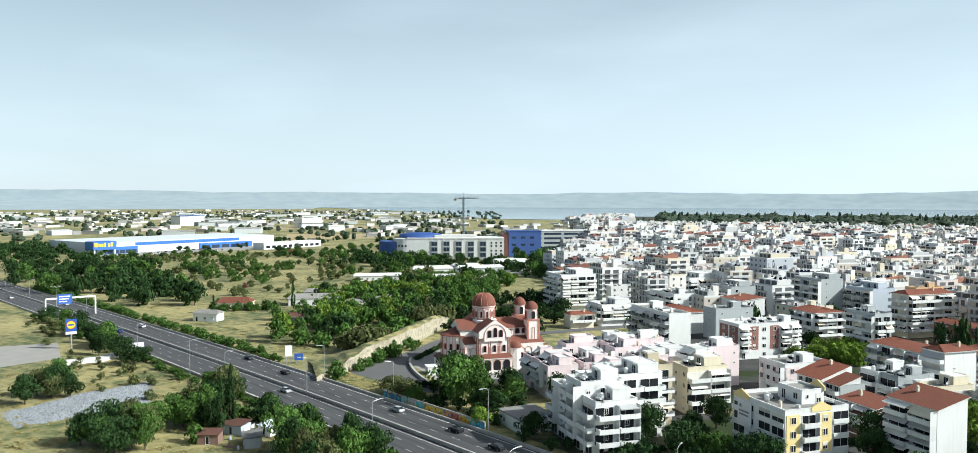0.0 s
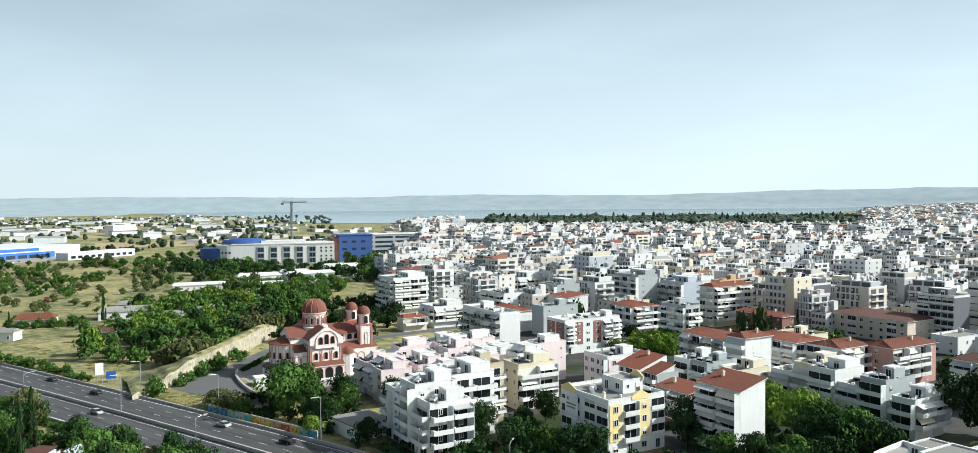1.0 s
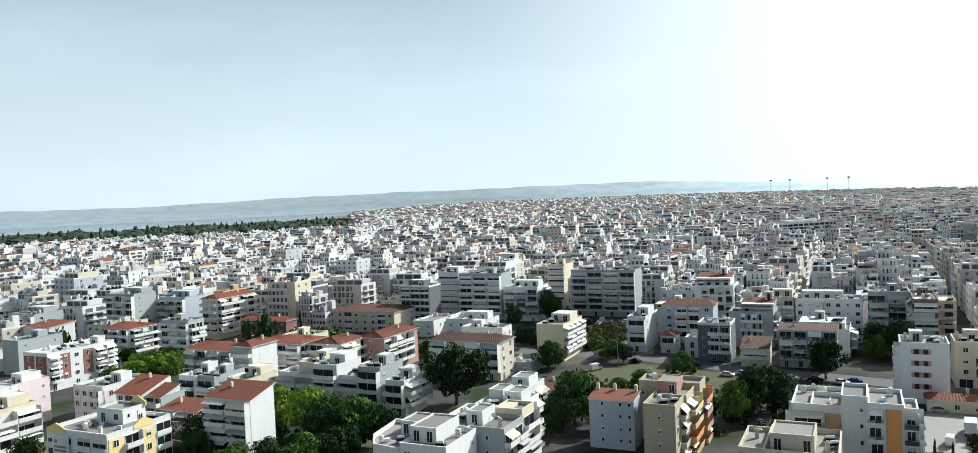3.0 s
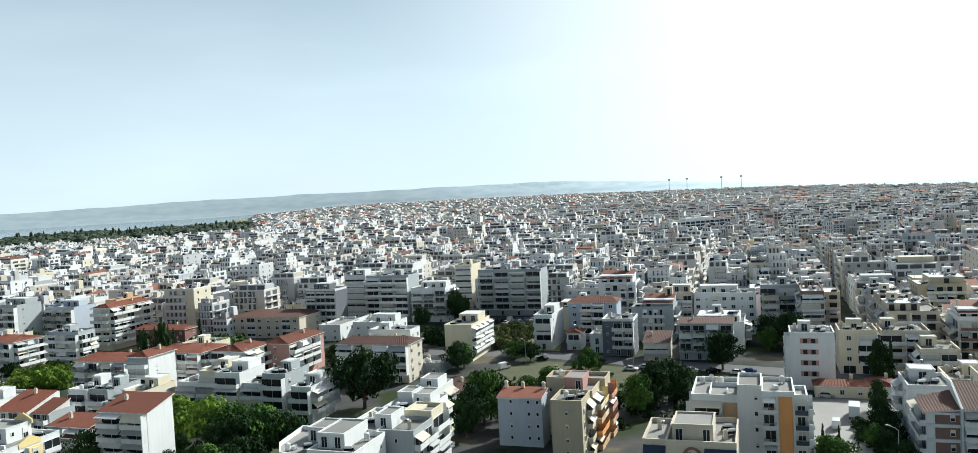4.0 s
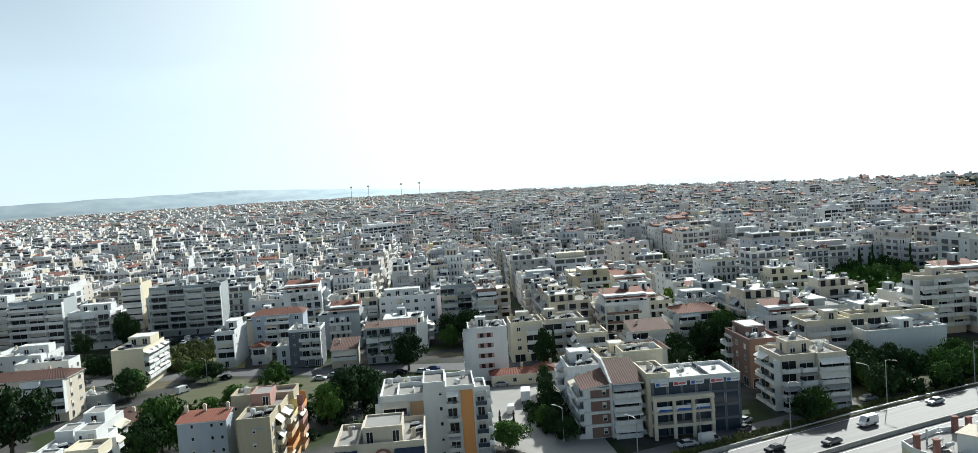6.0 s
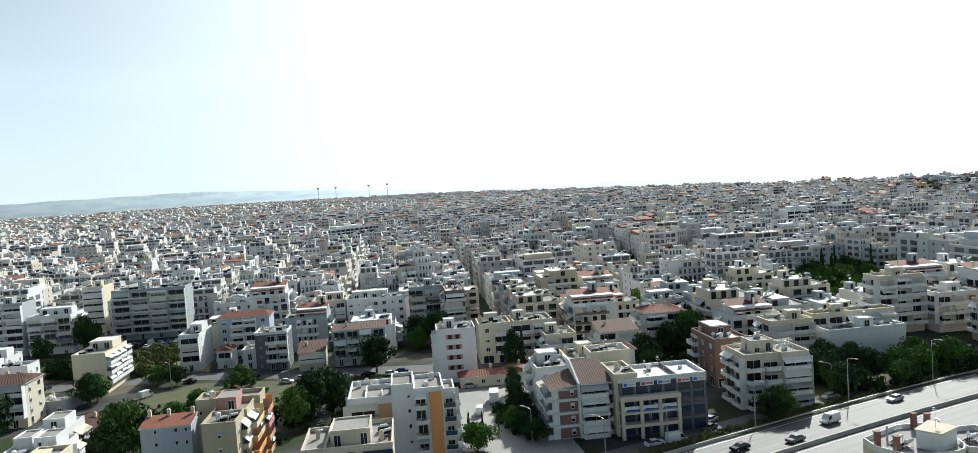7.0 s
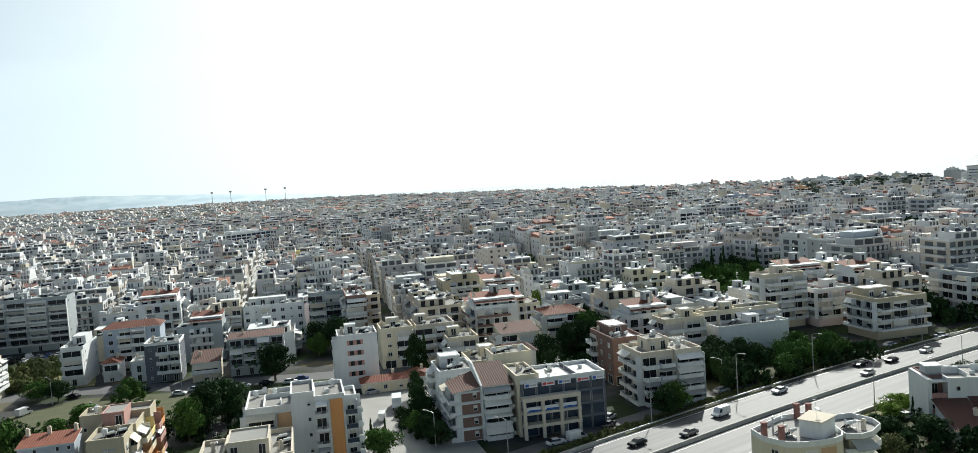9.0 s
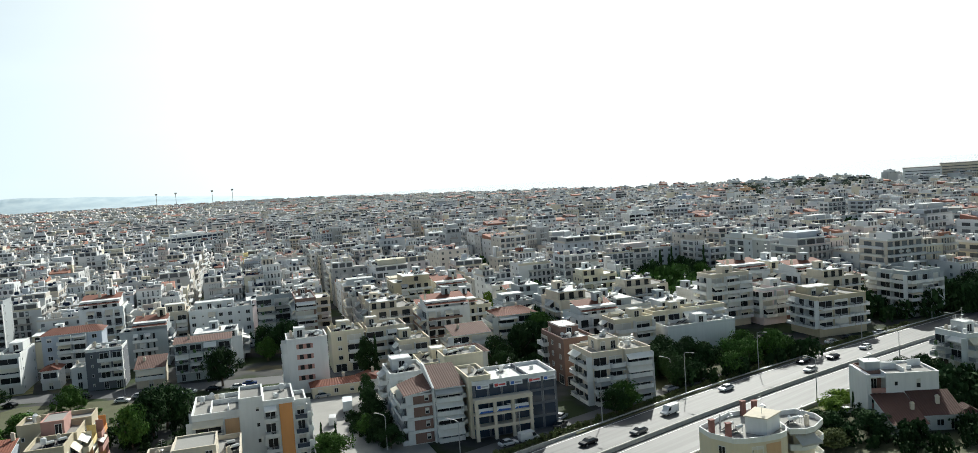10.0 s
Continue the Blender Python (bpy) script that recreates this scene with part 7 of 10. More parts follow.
rng = random.Random(5)
for r, x, y, w, d, fl, rv in far_lots:
    z = land(x, y)
    ja = radians(GRID + rng.gauss(0, 2.0) + (14 * noise.noise((x * 0.002, y * 0.002, 5)) if r > 700 else 0))
    turn = (math.cos(ja), math.sin(ja))
    sgn = 1 if x * ca + y * sa < 0 else -1
    if r > 1600:
        w, d = w * 1.5, d * 1.4
    if rng.random() < (0.42 if r < 1000 else 0.12):
        m = rng.uniform(-0.12, 0.12) * w
        f2 = max(2, fl + rng.choice((-2, -1, -1, 1)))
        far_block(x, y, z, -w / 2, m, -d / 2 + rng.uniform(0, 1.5), d / 2, fl, r, rng, sgn)
        far_block(x, y, z, m, w / 2, -d / 2 + rng.uniform(0, 1.5), d / 2, f2, r, rng, sgn)
    else:
        far_block(x, y, z, -w / 2, w / 2, -d / 2, d / 2, fl, r, rng, sgn)
# low houses and sheds scattered over the far plain
for i in range(720):
    a, r = radians(rng.uniform(-90, -41)), rng.uniform(900, 3600)
    x, y = r * math.sin(a), r * math.cos(a)
    if town(x, y) or -1200 < x < -820 and 150 < y < 600 or r < 1150 and a < radians(-50) or r > shore(math.degrees(a)) - 60:
        continue
    ja = rng.uniform(0, 3.1)
    turn = (math.cos(ja), math.sin(ja))
    w, d, h = rng.uniform(8, 34), rng.uniform(8, 18), rng.uniform(3, 6.5)
    far_box(x, y, 0, -w / 2, w / 2, -d / 2, d / 2, 0, h, rng.choice((WALL, DECK, DECK)))
    far_box(x, y, 0, -w / 2 - 0.3, w / 2 + 0.3, -d / 2 - 0.3, d / 2 + 0.3, h, h + 0.5, 1)
B = np.array(boxes)
nb = len(B)
cx = np.stack([B[:, 3], B[:, 4], B[:, 4], B[:, 3]] * 2, 1)
cy = np.stack([B[:, 5], B[:, 5], B[:, 6], B[:, 6]] * 2, 1)
cz = np.stack([B[:, 7]] * 4 + [B[:, 8] - B[:, 11]] * 2 + [B[:, 8]] * 2, 1)
co = np.stack([B[:, :1] + cx * B[:, 9:10] - cy * B[:, 10:11], B[:, 1:2] + cx * B[:, 10:11] + cy * B[:, 9:10], B[:, 2:3] + cz], -1).reshape(-1, 3)
quad = np.array([(4, 5, 6, 7), (0, 1, 5, 4), (1, 2, 6, 5), (2, 3, 7, 6), (3, 0, 4, 7)])
kept = np.ones((nb, 5), dtype=bool)            # faces that stand against another body are left out
bm_kind = np.array(bmats)
kept[bm_kind == DARK, 0] = kept[bm_kind == DARK, 3] = False
kept[bm_kind == WHITE, 3] = False
kept[bm_kind == DECK, 3] = False
idx = (np.arange(nb)[:, None, None] * 8 + quad[None])[kept].reshape(-1)
nf = int(kept.sum())
me = bpy.data.meshes.new("far_houses")
me.vertices.add(nb * 8)
me.vertices.foreach_set("co", co.ravel())
me.loops.add(nf * 4)
me.loops.foreach_set("vertex_index", idx)
me.polygons.add(nf)
me.polygons.foreach_set("loop_start", np.arange(nf) * 4)
me.polygons.foreach_set("loop_total", np.full(nf, 4))
face_kind = np.repeat(bm_kind, 5).reshape(-1, 5)
face_kind[bm_kind == BODY, 0] = DECK
face_kind[face_kind == BODY] = WALL
me.polygons.foreach_set("material_index", face_kind[kept])
# dark of windows and shaded recesses, made paler than near glass for haze
M_FARD = mat("far_hazed_openings", (0.075, 0.082, 0.09), 0.5, var=0.3, bump=0, island=0.7)
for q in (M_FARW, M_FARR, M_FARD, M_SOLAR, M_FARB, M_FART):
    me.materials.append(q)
me.polygons.foreach_set("use_smooth", np.zeros(nf, dtype=bool))
me.update()
me.validate()
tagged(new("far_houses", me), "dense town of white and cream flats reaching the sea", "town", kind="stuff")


# ---- the church ----
M_CHW = mat("church_plaster", (0.72, 0.665, 0.63), 0.9, var=0.06, streak=0.06)
M_CHR = mat("church_brick_trim", (0.40, 0.165, 0.125), 0.9, var=0.12)
M_CHT = mat("church_roof_tile", (0.165, 0.058, 0.038), 0.85, var=0.2, fine=5, bump=0.5)
church = root("church", pose(-215, 178, 0, 0, 0, GRID), "byzantine church of cream plaster with red domes and tile roofs", "church")


def gable(name, x0, x1, y0, y1, z0, z1, along, over=0.5):
    """A ridged roof over a rectangle; its end walls are closed in plaster."""
    s = Shape()
    a0, a1, b0, b1 = x0 - over, x1 + over, y0 - over, y1 + over
    if along == "y":
        c = (x0 + x1) / 2
        s.face([(a0, b0, z0), (c, b0, z1), (c, b1, z1), (a0, b1, z0)])
        s.face([(c, b0, z1), (a1, b0, z0), (a1, b1, z0), (c, b1, z1)])
        s.face([(a0, b0, z0 - 0.25), (a0, b1, z0 - 0.25), (a1, b1, z0 - 0.25), (a1, b0, z0 - 0.25)], 1)
        for y in (b0 + 0.3, b1 - 0.3):
            s.face([(a0, y, z0 - 0.25), (a1, y, z0 - 0.25), (a1, y, z0), (c, y, z1 - 0.02), (a0, y, z0)], 1)
    else:
        c = (y0 + y1) / 2
        s.face([(a0, b0, z0), (a1, b0, z0), (a1, c, z1), (a0, c, z1)])
        s.face([(a0, c, z1), (a1, c, z1), (a1, b1, z0), (a0, b1, z0)])
        s.face([(a0, b0, z0 - 0.25), (a0, b1, z0 - 0.25), (a1, b1, z0 - 0.25), (a1, b0, z0 - 0.25)], 1)
        for x in (a0 + 0.3, a1 - 0.3):
            s.face([(x, b0, z0 - 0.25), (x, b1, z0 - 0.25), (x, b1, z0), (x, c, z1 - 0.02), (x, b0, z0)], 1)
    return part("roof", s.mesh("roof", [M_CHT, M_CHW]), church)


def lean(x0, x1, y0, y1, zlo, zhi, low):
    """A lean-to roof that falls towards one side."""
    z = {"x+": (zhi, zlo, zlo, zhi), "x-": (zlo, zhi, zhi, zlo), "y-": (zlo, zlo, zhi, zhi), "y+": (zhi, zhi, zlo, zlo)}[low]
    c = [(x0, y0), (x1, y0), (x1, y1), (x0, y1)]
    s = Shape()
    s.face([(x, y, h) for (x, y), h in zip(c, z)])
    for i in range(4):
        (xa, ya), (xb, yb) = c[i], c[(i + 1) % 4]
        s.face([(xa, ya, min(z) - 0.25), (xb, yb, min(z) - 0.25), (xb, yb, z[(i + 1) % 4]), (xa, ya, z[i])], 1)
    part("roof", s.mesh("roof", [M_CHT, M_CHW]), church)


def block(name, x0, x1, y0, y1, z0, z1, material=M_CHW):
    s = Shape()
    s.box(x0, x1, y0, y1, z0, z1)
    return part(name, s.mesh(name, material), church)


def arch(wd, h, m, deep=0.25, glass=M_DARK):
    """A round-headed window or arch with a red brick surround, standing a little proud of the wall."""
    def make():
        s = Shape()
        r, n = wd / 2, 10
        pts = [(-r, 0)] + [(-r * math.cos(math.pi * i / n), h - r + r * math.sin(math.pi * i / n)) for i in range(n + 1)] + [(r, 0)]
        out = [(x * (1 + 0.2 / wd), z + (0.1 if z > 0 else 0)) for x, z in pts]
        for i in range(len(pts) - 1):
            (xa, za), (xb, zb), (xc, zc), (xd, zd) = pts[i], pts[i + 1], out[i + 1], out[i]
            s.face([(xa, -deep, za), (xb, -deep, zb), (xc, -deep, zc), (xd, -deep, zd)], 1)
            s.face([(xd, -deep, zd), (xc, -deep, zc), (xc, 0, zc), (xd, 0, zd)], 1)
            s.face([(xa, -deep, za), (xa, -0.03, za), (xb, -0.03, zb), (xb, -deep, zb)], 1)
        s.face([(x, -0.03, z) for x, z in pts], 0)
        return s.mesh("arched_window", [glass, M_CHR])
    return part("arched_window", cached(("arch", wd, h, deep, glass.name), make), church, m)


def facing(side, a, b, z):
    """A place on a wall of the church, by its outward side."""
    return pose(a, b, z, 0, 0, {"y-": 0, "x+": 90, "y+": 180, "x-": 270}[side])


block("nave_wall", -5.5, 5.5, -10, 19, 0, 13)
gable("roof", -5.5, 5.5, -10, 19, 13.0, 16, "y")
block("transept_wall", -12, 12, -5.5, 5.5, 0, 12.6)
gable("roof", -12, 12, -5.5, 5.5, 12.8, 16.6, "x")
for sx in (-1, 1):
    xa, xb = (5.5, 10) if sx > 0 else (-10, -5.5)
    block("aisle_wall", xa, xb, 5.5, 19, 0, 8)
    lean(xa, xb, 5.5, 19, 8.2, 10.2, "x+" if sx > 0 else "x-")
    block("aisle_wall", xa, xb, -10, -5.5, 0, 8.5)
    lean(xa, xb, -10, -5.5, 8.7, 10.6, "x+" if sx > 0 else "x-")
s = Shape()
s.lathe([(5.2, 0), (5.2, 10.5), (5.5, 10.6), (5.5, 10.9), (0.1, 13.2)], 24, 0, 0, -10)
part("apse", s.mesh("apse", M_CHW), church)
s = Shape()
s.lathe([(5.75, 10.75), (5.75, 10.95), (0.05, 13.6)], 24, 0, 0, -10)
part("apse_roof", s.mesh("apse_roof", M_CHT), church, None, "conical red tile roof")
s = Shape()
s.lathe([(7.6, 0), (7.6, 3.2), (7.8, 3.3)], 24, 0, 0, -10)
part("apse", s.mesh("apse", M_CHW), church)
s = Shape()
s.lathe([(7.9, 3.3), (5.15, 4.3)], 24, 0, 0, -10)
part("apse_roof", s.mesh("apse_roof", M_CHT), church, None, "low red tile skirt")
# the drum and the great dome
s = Shape()
s.lathe([(4.5, 13), (4.5, 15.6), (3.85, 15.8), (3.85, 20.0), (4.15, 20.2), (4.15, 20.45)], 24)
part("drum", s.mesh("drum", M_CHW), church)
for z in (15.85, 19.75):
    s = Shape()
    s.lathe([(3.8, z), (3.93, z), (3.93, z + 0.2), (3.8, z + 0.2)], 24)
    part("brick_band", s.mesh("brick_band", M_CHR), church)
dome = Shape()
dome.lathe([(4.2, 20.45), (4.12, 21.5), (3.8, 22.6), (3.15, 23.6), (2.2, 24.3), (1.0, 24.7), (0.15, 24.85)], 24)
part("dome", dome.mesh("dome", M_CHT, True), church, None, "red tiled dome")
for i in range(12):
    s = Shape()
    c, q = math.cos(6.283 * i / 12), math.sin(6.283 * i / 12)
    s.tube([(r * c, r * q, z) for r, z in ((4.22, 20.5), (4.14, 21.5), (3.82, 22.6), (3.17, 23.62), (2.2, 24.33), (1.0, 24.74))], (0.09,) * 6, 4)
    part("dome_rib", s.mesh("dome_rib", M_CHR), church)
s = Shape()
s.box(-0.05, 0.05, -0.05, 0.05, 24.7, 26.3)
s.box(-0.4, 0.4, -0.05, 0.05, 25.7, 25.82)
part("cross", s.mesh("cross", M_STEEL), church)
for i in range(12):
    a = 360 * i / 12
    arch(1.45, 3.3, pose(0, 0, 0, 0, 0, a) @ pose(0, -3.8, 16.2), 0.22, M_CHW)
    arch(0.5, 2.0, pose(0, 0, 0, 0, 0, a) @ pose(0, -3.86, 16.6), 0.12)
for bx in (-6.5, 5.5):
    tower = part("bell_tower", None, church, pose(bx + 0.5, 15.5, 0))
    s = Shape()
    s.box(-2.1, 2.1, -2.1, 2.1, 0, 15.5, 0)
    s.box(-2.35, 2.35, -2.35, 2.35, 15.5, 15.9, 1)
    s.lathe([(2.0, 15.9), (2.0, 19.0), (2.3, 19.2), (2.3, 19.4)], 8)
    part("shaft", s.mesh("shaft", [M_CHW, M_CHR]), tower)
    for dx, dy in ((-2.0, -2.0), (2.0, -2.0), (2.0, 2.0)):
        s = Shape()
        s.box(dx - 0.28, dx + 0.28, dy - 0.28, dy + 0.28, 0, 15.5)
        part("brick_pilaster", s.mesh("brick_pilaster", M_CHR), tower)
    s = Shape()
    s.lathe([(2.35, 19.4), (2.2, 20.4), (1.6, 21.4), (0.8, 21.9), (0.05, 22.1)], 16)
    part("dome", s.mesh("dome", M_CHT, True), tower, None, "small red tiled dome")
    for i in range(4):
        arch(1.3, 2.6, pose(bx + 0.5, 15.5, 0, 0, 0, 45 + 90 * i - 45) @ pose(0, -2.0, 16.1), 0.15)
        arch(0.8, 4.2, pose(bx + 0.5, 15.5, 0, 0, 0, 90 * i) @ pose(0, -2.12, 9.0), 0.15, M_CHW)
# arches and windows of the lit side
for y in (-3.4, 0, 3.4):
    arch(2.6, 8.2, facing("x+", 12.0, y, 3.6), 0.2, M_CHW)
    arch(0.9, 2.2, facing("x+", 12.02, y, 6.2), 0.3)
s = Shape()
s.v = [(x, y, z) for x in (12.0, 12.7) for y, z in ((-5.6, 11.0), (5.6, 11.0), (5.6, 13.2), (0, 17.1), (-5.6, 13.2))]
s.f = [(4, 3, 2, 1, 0), (5, 6, 7, 8, 9)] + [(i, (i + 1) % 5, 5 + (i + 1) % 5, 5 + i) for i in range(5)]
s.m = [0] * 7
part("gable_wall", s.mesh("gable_wall", M_CHW), church)
arch(7.6, 5.6, facing("x+", 12.7, 0, 9.9), 0.22, M_CHW)
for y in (-2.0, 0, 2.0):
    arch(1.2, 2.4 if y else 3.2, facing("x+", 12.74, y, 11.2), 0.18)
for x, y, h in ((12.15, -5.35, 12.8), (12.15, 5.35, 12.8), (12.15, -1.75, 8.0), (12.15, 1.75, 8.0), (10.1, -5.7, 8.2), (10.1, -9.8, 8.2), (10.1, 18.8, 8.0), (5.6, 18.8, 12.8)):
    s = Shape()
    s.box(x - 0.2, x + 0.02, y - 0.14, y + 0.14, 0, h)
    part("brick_pilaster", s.mesh("brick_pilaster", M_CHR), church)
for y in (7.5, 10.5, 13.0):
    arch(2.2, 6.2, facing("x+", 10, y, 0.8), 0.2, M_CHW)
    arch(0.8, 1.9, facing("x+", 10.02, y, 3.2), 0.3)
    arch(1.6, 1.8, facing("x+", 5.5, y, 10.9), 0.2)
for y in (-8.9, -6.8):
    arch(1.7, 6.6, facing("x+", 10, y, 0.8), 0.2, M_CHW)
for x in (7, 9):
    arch(1.6, 6.4, facing("y-", x, -10, 0.8), 0.2, M_CHW)
for x in (6.7, 8.8, 10.9):
    arch(1.7, 7.0, facing("y-", x, -5.5, 4.0), 0.2, M_CHW)
for a in (-70, -45, -20, 5, 30, 55, 80):
    arch(1.2, 6.5, pose(0, -10, 0, 0, 0, a) @ pose(0, -5.2, 4.4), 0.15, M_CHW)
    arch(0.7, 2.0, pose(0, -10, 0, 0, 0, a) @ pose(0, -5.22, 6.2), 0.2)
# the porch
block("porch_wall", 12, 15, -5.2, 5.2, 3.6, 4.6)
block("porch_floor", 12, 15.8, -5.6, 5.6, 0, 0.6)
lean(12, 15.4, -5.5, 5.5, 4.6, 5.6, "x+")
for y in (-4.9, -1.75, 1.75, 4.9):
    block("porch_pier", 14.4, 15, y - 0.3, y + 0.3, 0.6, 3.6)
for y in (-3.3, 0, 3.3):
    arch(2.4, 3.4, facing("x+", 15.02, y, 0.6), 0.12)
s = Shape()
s.lathe([(2.0, 0), (2.0, 7.0), (2.2, 7.2)], 10, 0, 10.5, 8.0)
part("baptistery", s.mesh("baptistery", M_CHW), church)
s = Shape()
s.lathe([(2.3, 7.2), (2.0, 8.2), (1.2, 9.0), (0.05, 9.4)], 14, 0, 10.5, 8.0)
part("dome", s.mesh("dome", M_CHT, True), church, None, "small red tiled dome")
HOUSES.append((-215, 178, 24, 26, 36))
flat("churchyard", [(-190, 160), (-205, 150), (-240, 160), (-252, 190), (-240, 215), (-205, 215), (-188, 190)], 0.04, M_PAVE, "pale paved yard round the church", "yard")


# the curved kerb wall, hedge and hut before the church
kerb_line = [(-198, 143.5), (-206, 146), (-214, 148.9), (-221, 152), (-227.5, 155.4), (-232, 158.4), (-236, 161.6)]
s = Shape()
for (xa, ya), (xb, yb) in zip(kerb_line, kerb_line[1:]):
    k = len(s.v)
    s.v += [(x + e * 0.15, y + e * 0.3, z) for z in (0, 1.0) for x, y in ((xa, ya), (xb, yb)) for e in (-1, 1)]
    for q in ((0, 2, 6, 4), (3, 1, 5, 7), (4, 6, 7, 5), (1, 0, 4, 5), (2, 3, 7, 6)):
        s.f.append(tuple(k + e for e in q))
        s.m.append(0)
tagged(new("kerb_wall", s.mesh("kerb_wall", M_CONC)), "curved low concrete wall along the church street", "low wall")
kiosk = root("kiosk", pose(-213, 154, 0, 0, 0, GRID), "small white kiosk beside the church wall", "house")
s = Shape()
s.box(-2.2, 2.2, -1.6, 1.6, 0, 2.5)
part("wall", s.mesh("wall", PLASTER["white"]), kiosk)
s = Shape()
s.box(-2.4, 2.4, -1.8, 1.8, 2.5, 2.7)
part("roof", s.mesh("roof", M_SLAB), kiosk)
part("door", door_mesh(0.9, 2.0, 0), kiosk, side_pose("F", 4.4, 3.2, 0.6, 0.05))
HOUSES.append((-213, 154, 2.7, 4.4, 3.2))


# ---- trees ----
def crown_mesh(kind, seed, material, n, leaf):
    """A crown of many small leaf blades gathered in uneven clumps; unit radius, unit height."""
    r = random.Random(seed)
    s = Shape()
    clumps = []
    for i in range(36 if kind == "broad" else 34):
        if kind == "broad":
            a, z = r.uniform(0, 6.283), r.uniform(0.0, 1.0)
            q = math.sqrt(max(0.05, 1 - (2 * z - 1) ** 2)) * r.uniform(0.35, 0.95) * (0.85 + 0.3 * math.sin(2 * a + seed))
            clumps.append((q * math.cos(a), q * math.sin(a), 0.12 + 0.82 * z, r.uniform(0.22, 0.42)))
        else:
            z = r.random()
            q = (0.25 + 0.75 * math.sin(math.pi * min(1, z * 0.9 + 0.12)) ** 0.8) * (1 - 0.75 * z) * 0.75
            a = r.uniform(0, 6.283)
            clumps.append((q * math.cos(a), q * math.sin(a), 0.03 + 0.93 * z, 0.24))
    for i in range(n):
        cx, cy, cz, cr = clumps[r.randrange(len(clumps))]
        d = Vector((r.gauss(0, 1), r.gauss(0, 1), r.gauss(0, 1))).normalized()
        p = Vector((cx, cy, cz)) + Vector((d.x * cr, d.y * cr, d.z * cr * (0.55 if kind == "broad" else 0.35))) * r.uniform(0.7, 1.05)
        nrm = (d + Vector((r.gauss(0, 0.5), r.gauss(0, 0.5), r.gauss(0.3, 0.5)))).normalized()
        t = nrm.orthogonal().normalized() * leaf * r.uniform(0.6, 1.2)
        b = nrm.cross(t) * r.uniform(0.5, 0.9)
        tri = [p - t * 0.9, p + b * 0.8 + t * 0.3, p + t * 0.6 - b * 0.8]
        s.face(tri if kind == "broad" else [(v.x, v.y, p.z + (v.z - p.z) * 0.45) for v in tri])
    return s.mesh("crown", material)


def trunk_mesh(seed):
    r = random.Random(seed)
    s = Shape()
    s.tube([(0, 0, 0), (0.02, 0.01, 0.25), (-0.02, 0.02, 0.55)], (0.055, 0.04, 0.028), 7)
    for i in range(5):
        a = i * 1.26 + r.uniform(-0.3, 0.3)
        s.tube([(0, 0, r.uniform(0.2, 0.4)), (0.25 * math.cos(a), 0.25 * math.sin(a), 0.5), (0.5 * math.cos(a), 0.5 * math.sin(a), 0.72)], (0.025, 0.018, 0.008), 5)
    return s.mesh("trunk", M_BARK)


TRUNKS = [trunk_mesh(i) for i in range(3)]
CROWNS = {}
for k, (kind, n, leaf) in {"near": ("broad", 3400, 0.075), "far": ("broad", 700, 0.15), "cypress": ("cypress", 2200, 0.13)}.items():
    for c in ("green", "dark", "light", "olive", "rust"):
        if k == "cypress" and c != "dark" or k == "near" and c == "rust":
            continue
        CROWNS[k, c] = [crown_mesh(kind, 7 * i + len(c), M_LEAF[c], n, leaf) for i in range(3)]
TREES = 0


def tree(x, y, h, r, color="green", kind="near", label=""):
    """A tree of height h and crown radius r."""
    global TREES
    TREES += 1
    for house in HOUSES:
        p = Vector((x - house[0], y - house[1]))
        if abs(p.dot(GU)) < house[3] / 2 + 0.5 * r and abs(p.dot(GV)) < house[4] / 2 + 0.5 * r:
            return
    q = random.Random(TREES)
    names = {"near": "broadleaf tree with a full %s crown", "far": "bushy tree with a rounded %s crown", "cypress": "slender %s cypress"}
    tone = {"green": "mid-green", "dark": "dark green", "light": "light green", "olive": "grey-green", "rust": "reddish"}[color]
    t = root("cypress" if kind == "cypress" else "tree", pose(x, y, land(x, y), 0, 0, q.uniform(0, 360)), label or names[kind] % tone, "tree", "trees")
    low = 0.04 if kind == "cypress" else 0.16
    spread = r * 0.8 if kind == "cypress" else min(h * 0.7, r * 1.5)
    part("trunk", TRUNKS[q.randrange(3)], t, Matrix.Diagonal((spread, spread, h * 0.9, 1)))
    part("crown", CROWNS[kind, color][q.randrange(3)], t, Matrix.Translation((0, 0, h * low)) @ Matrix.Diagonal((r, r, h * (1 - low), 1)))


for x, y, h, r, c in ((-176, 136, 13, 7.5, "green"), (-167, 137, 10, 5, "green"), (-181, 142, 9, 5, "dark"), (-192, 129, 5, 5, "olive"), (-199, 130, 5, 5, "olive"), (-185, 128, 4.5, 4, "green"),
                      (-155, 127.5, 5, 3.2, "light"), (-138, 219, 12, 6, "green"), (-143, 188, 8, 3, "dark"), (-132, 156, 9, 3.4, "dark"), (-124, 135, 8, 3, "dark"), (-120, 150, 9, 3.6, "dark"),
                      (-144, 276, 5, 5, "light"), (-142, 288, 6, 5, "light"), (-148, 268, 5, 4, "light"), (-154, 224, 8, 4, "green")):
    tree(x, y, h, r, c)
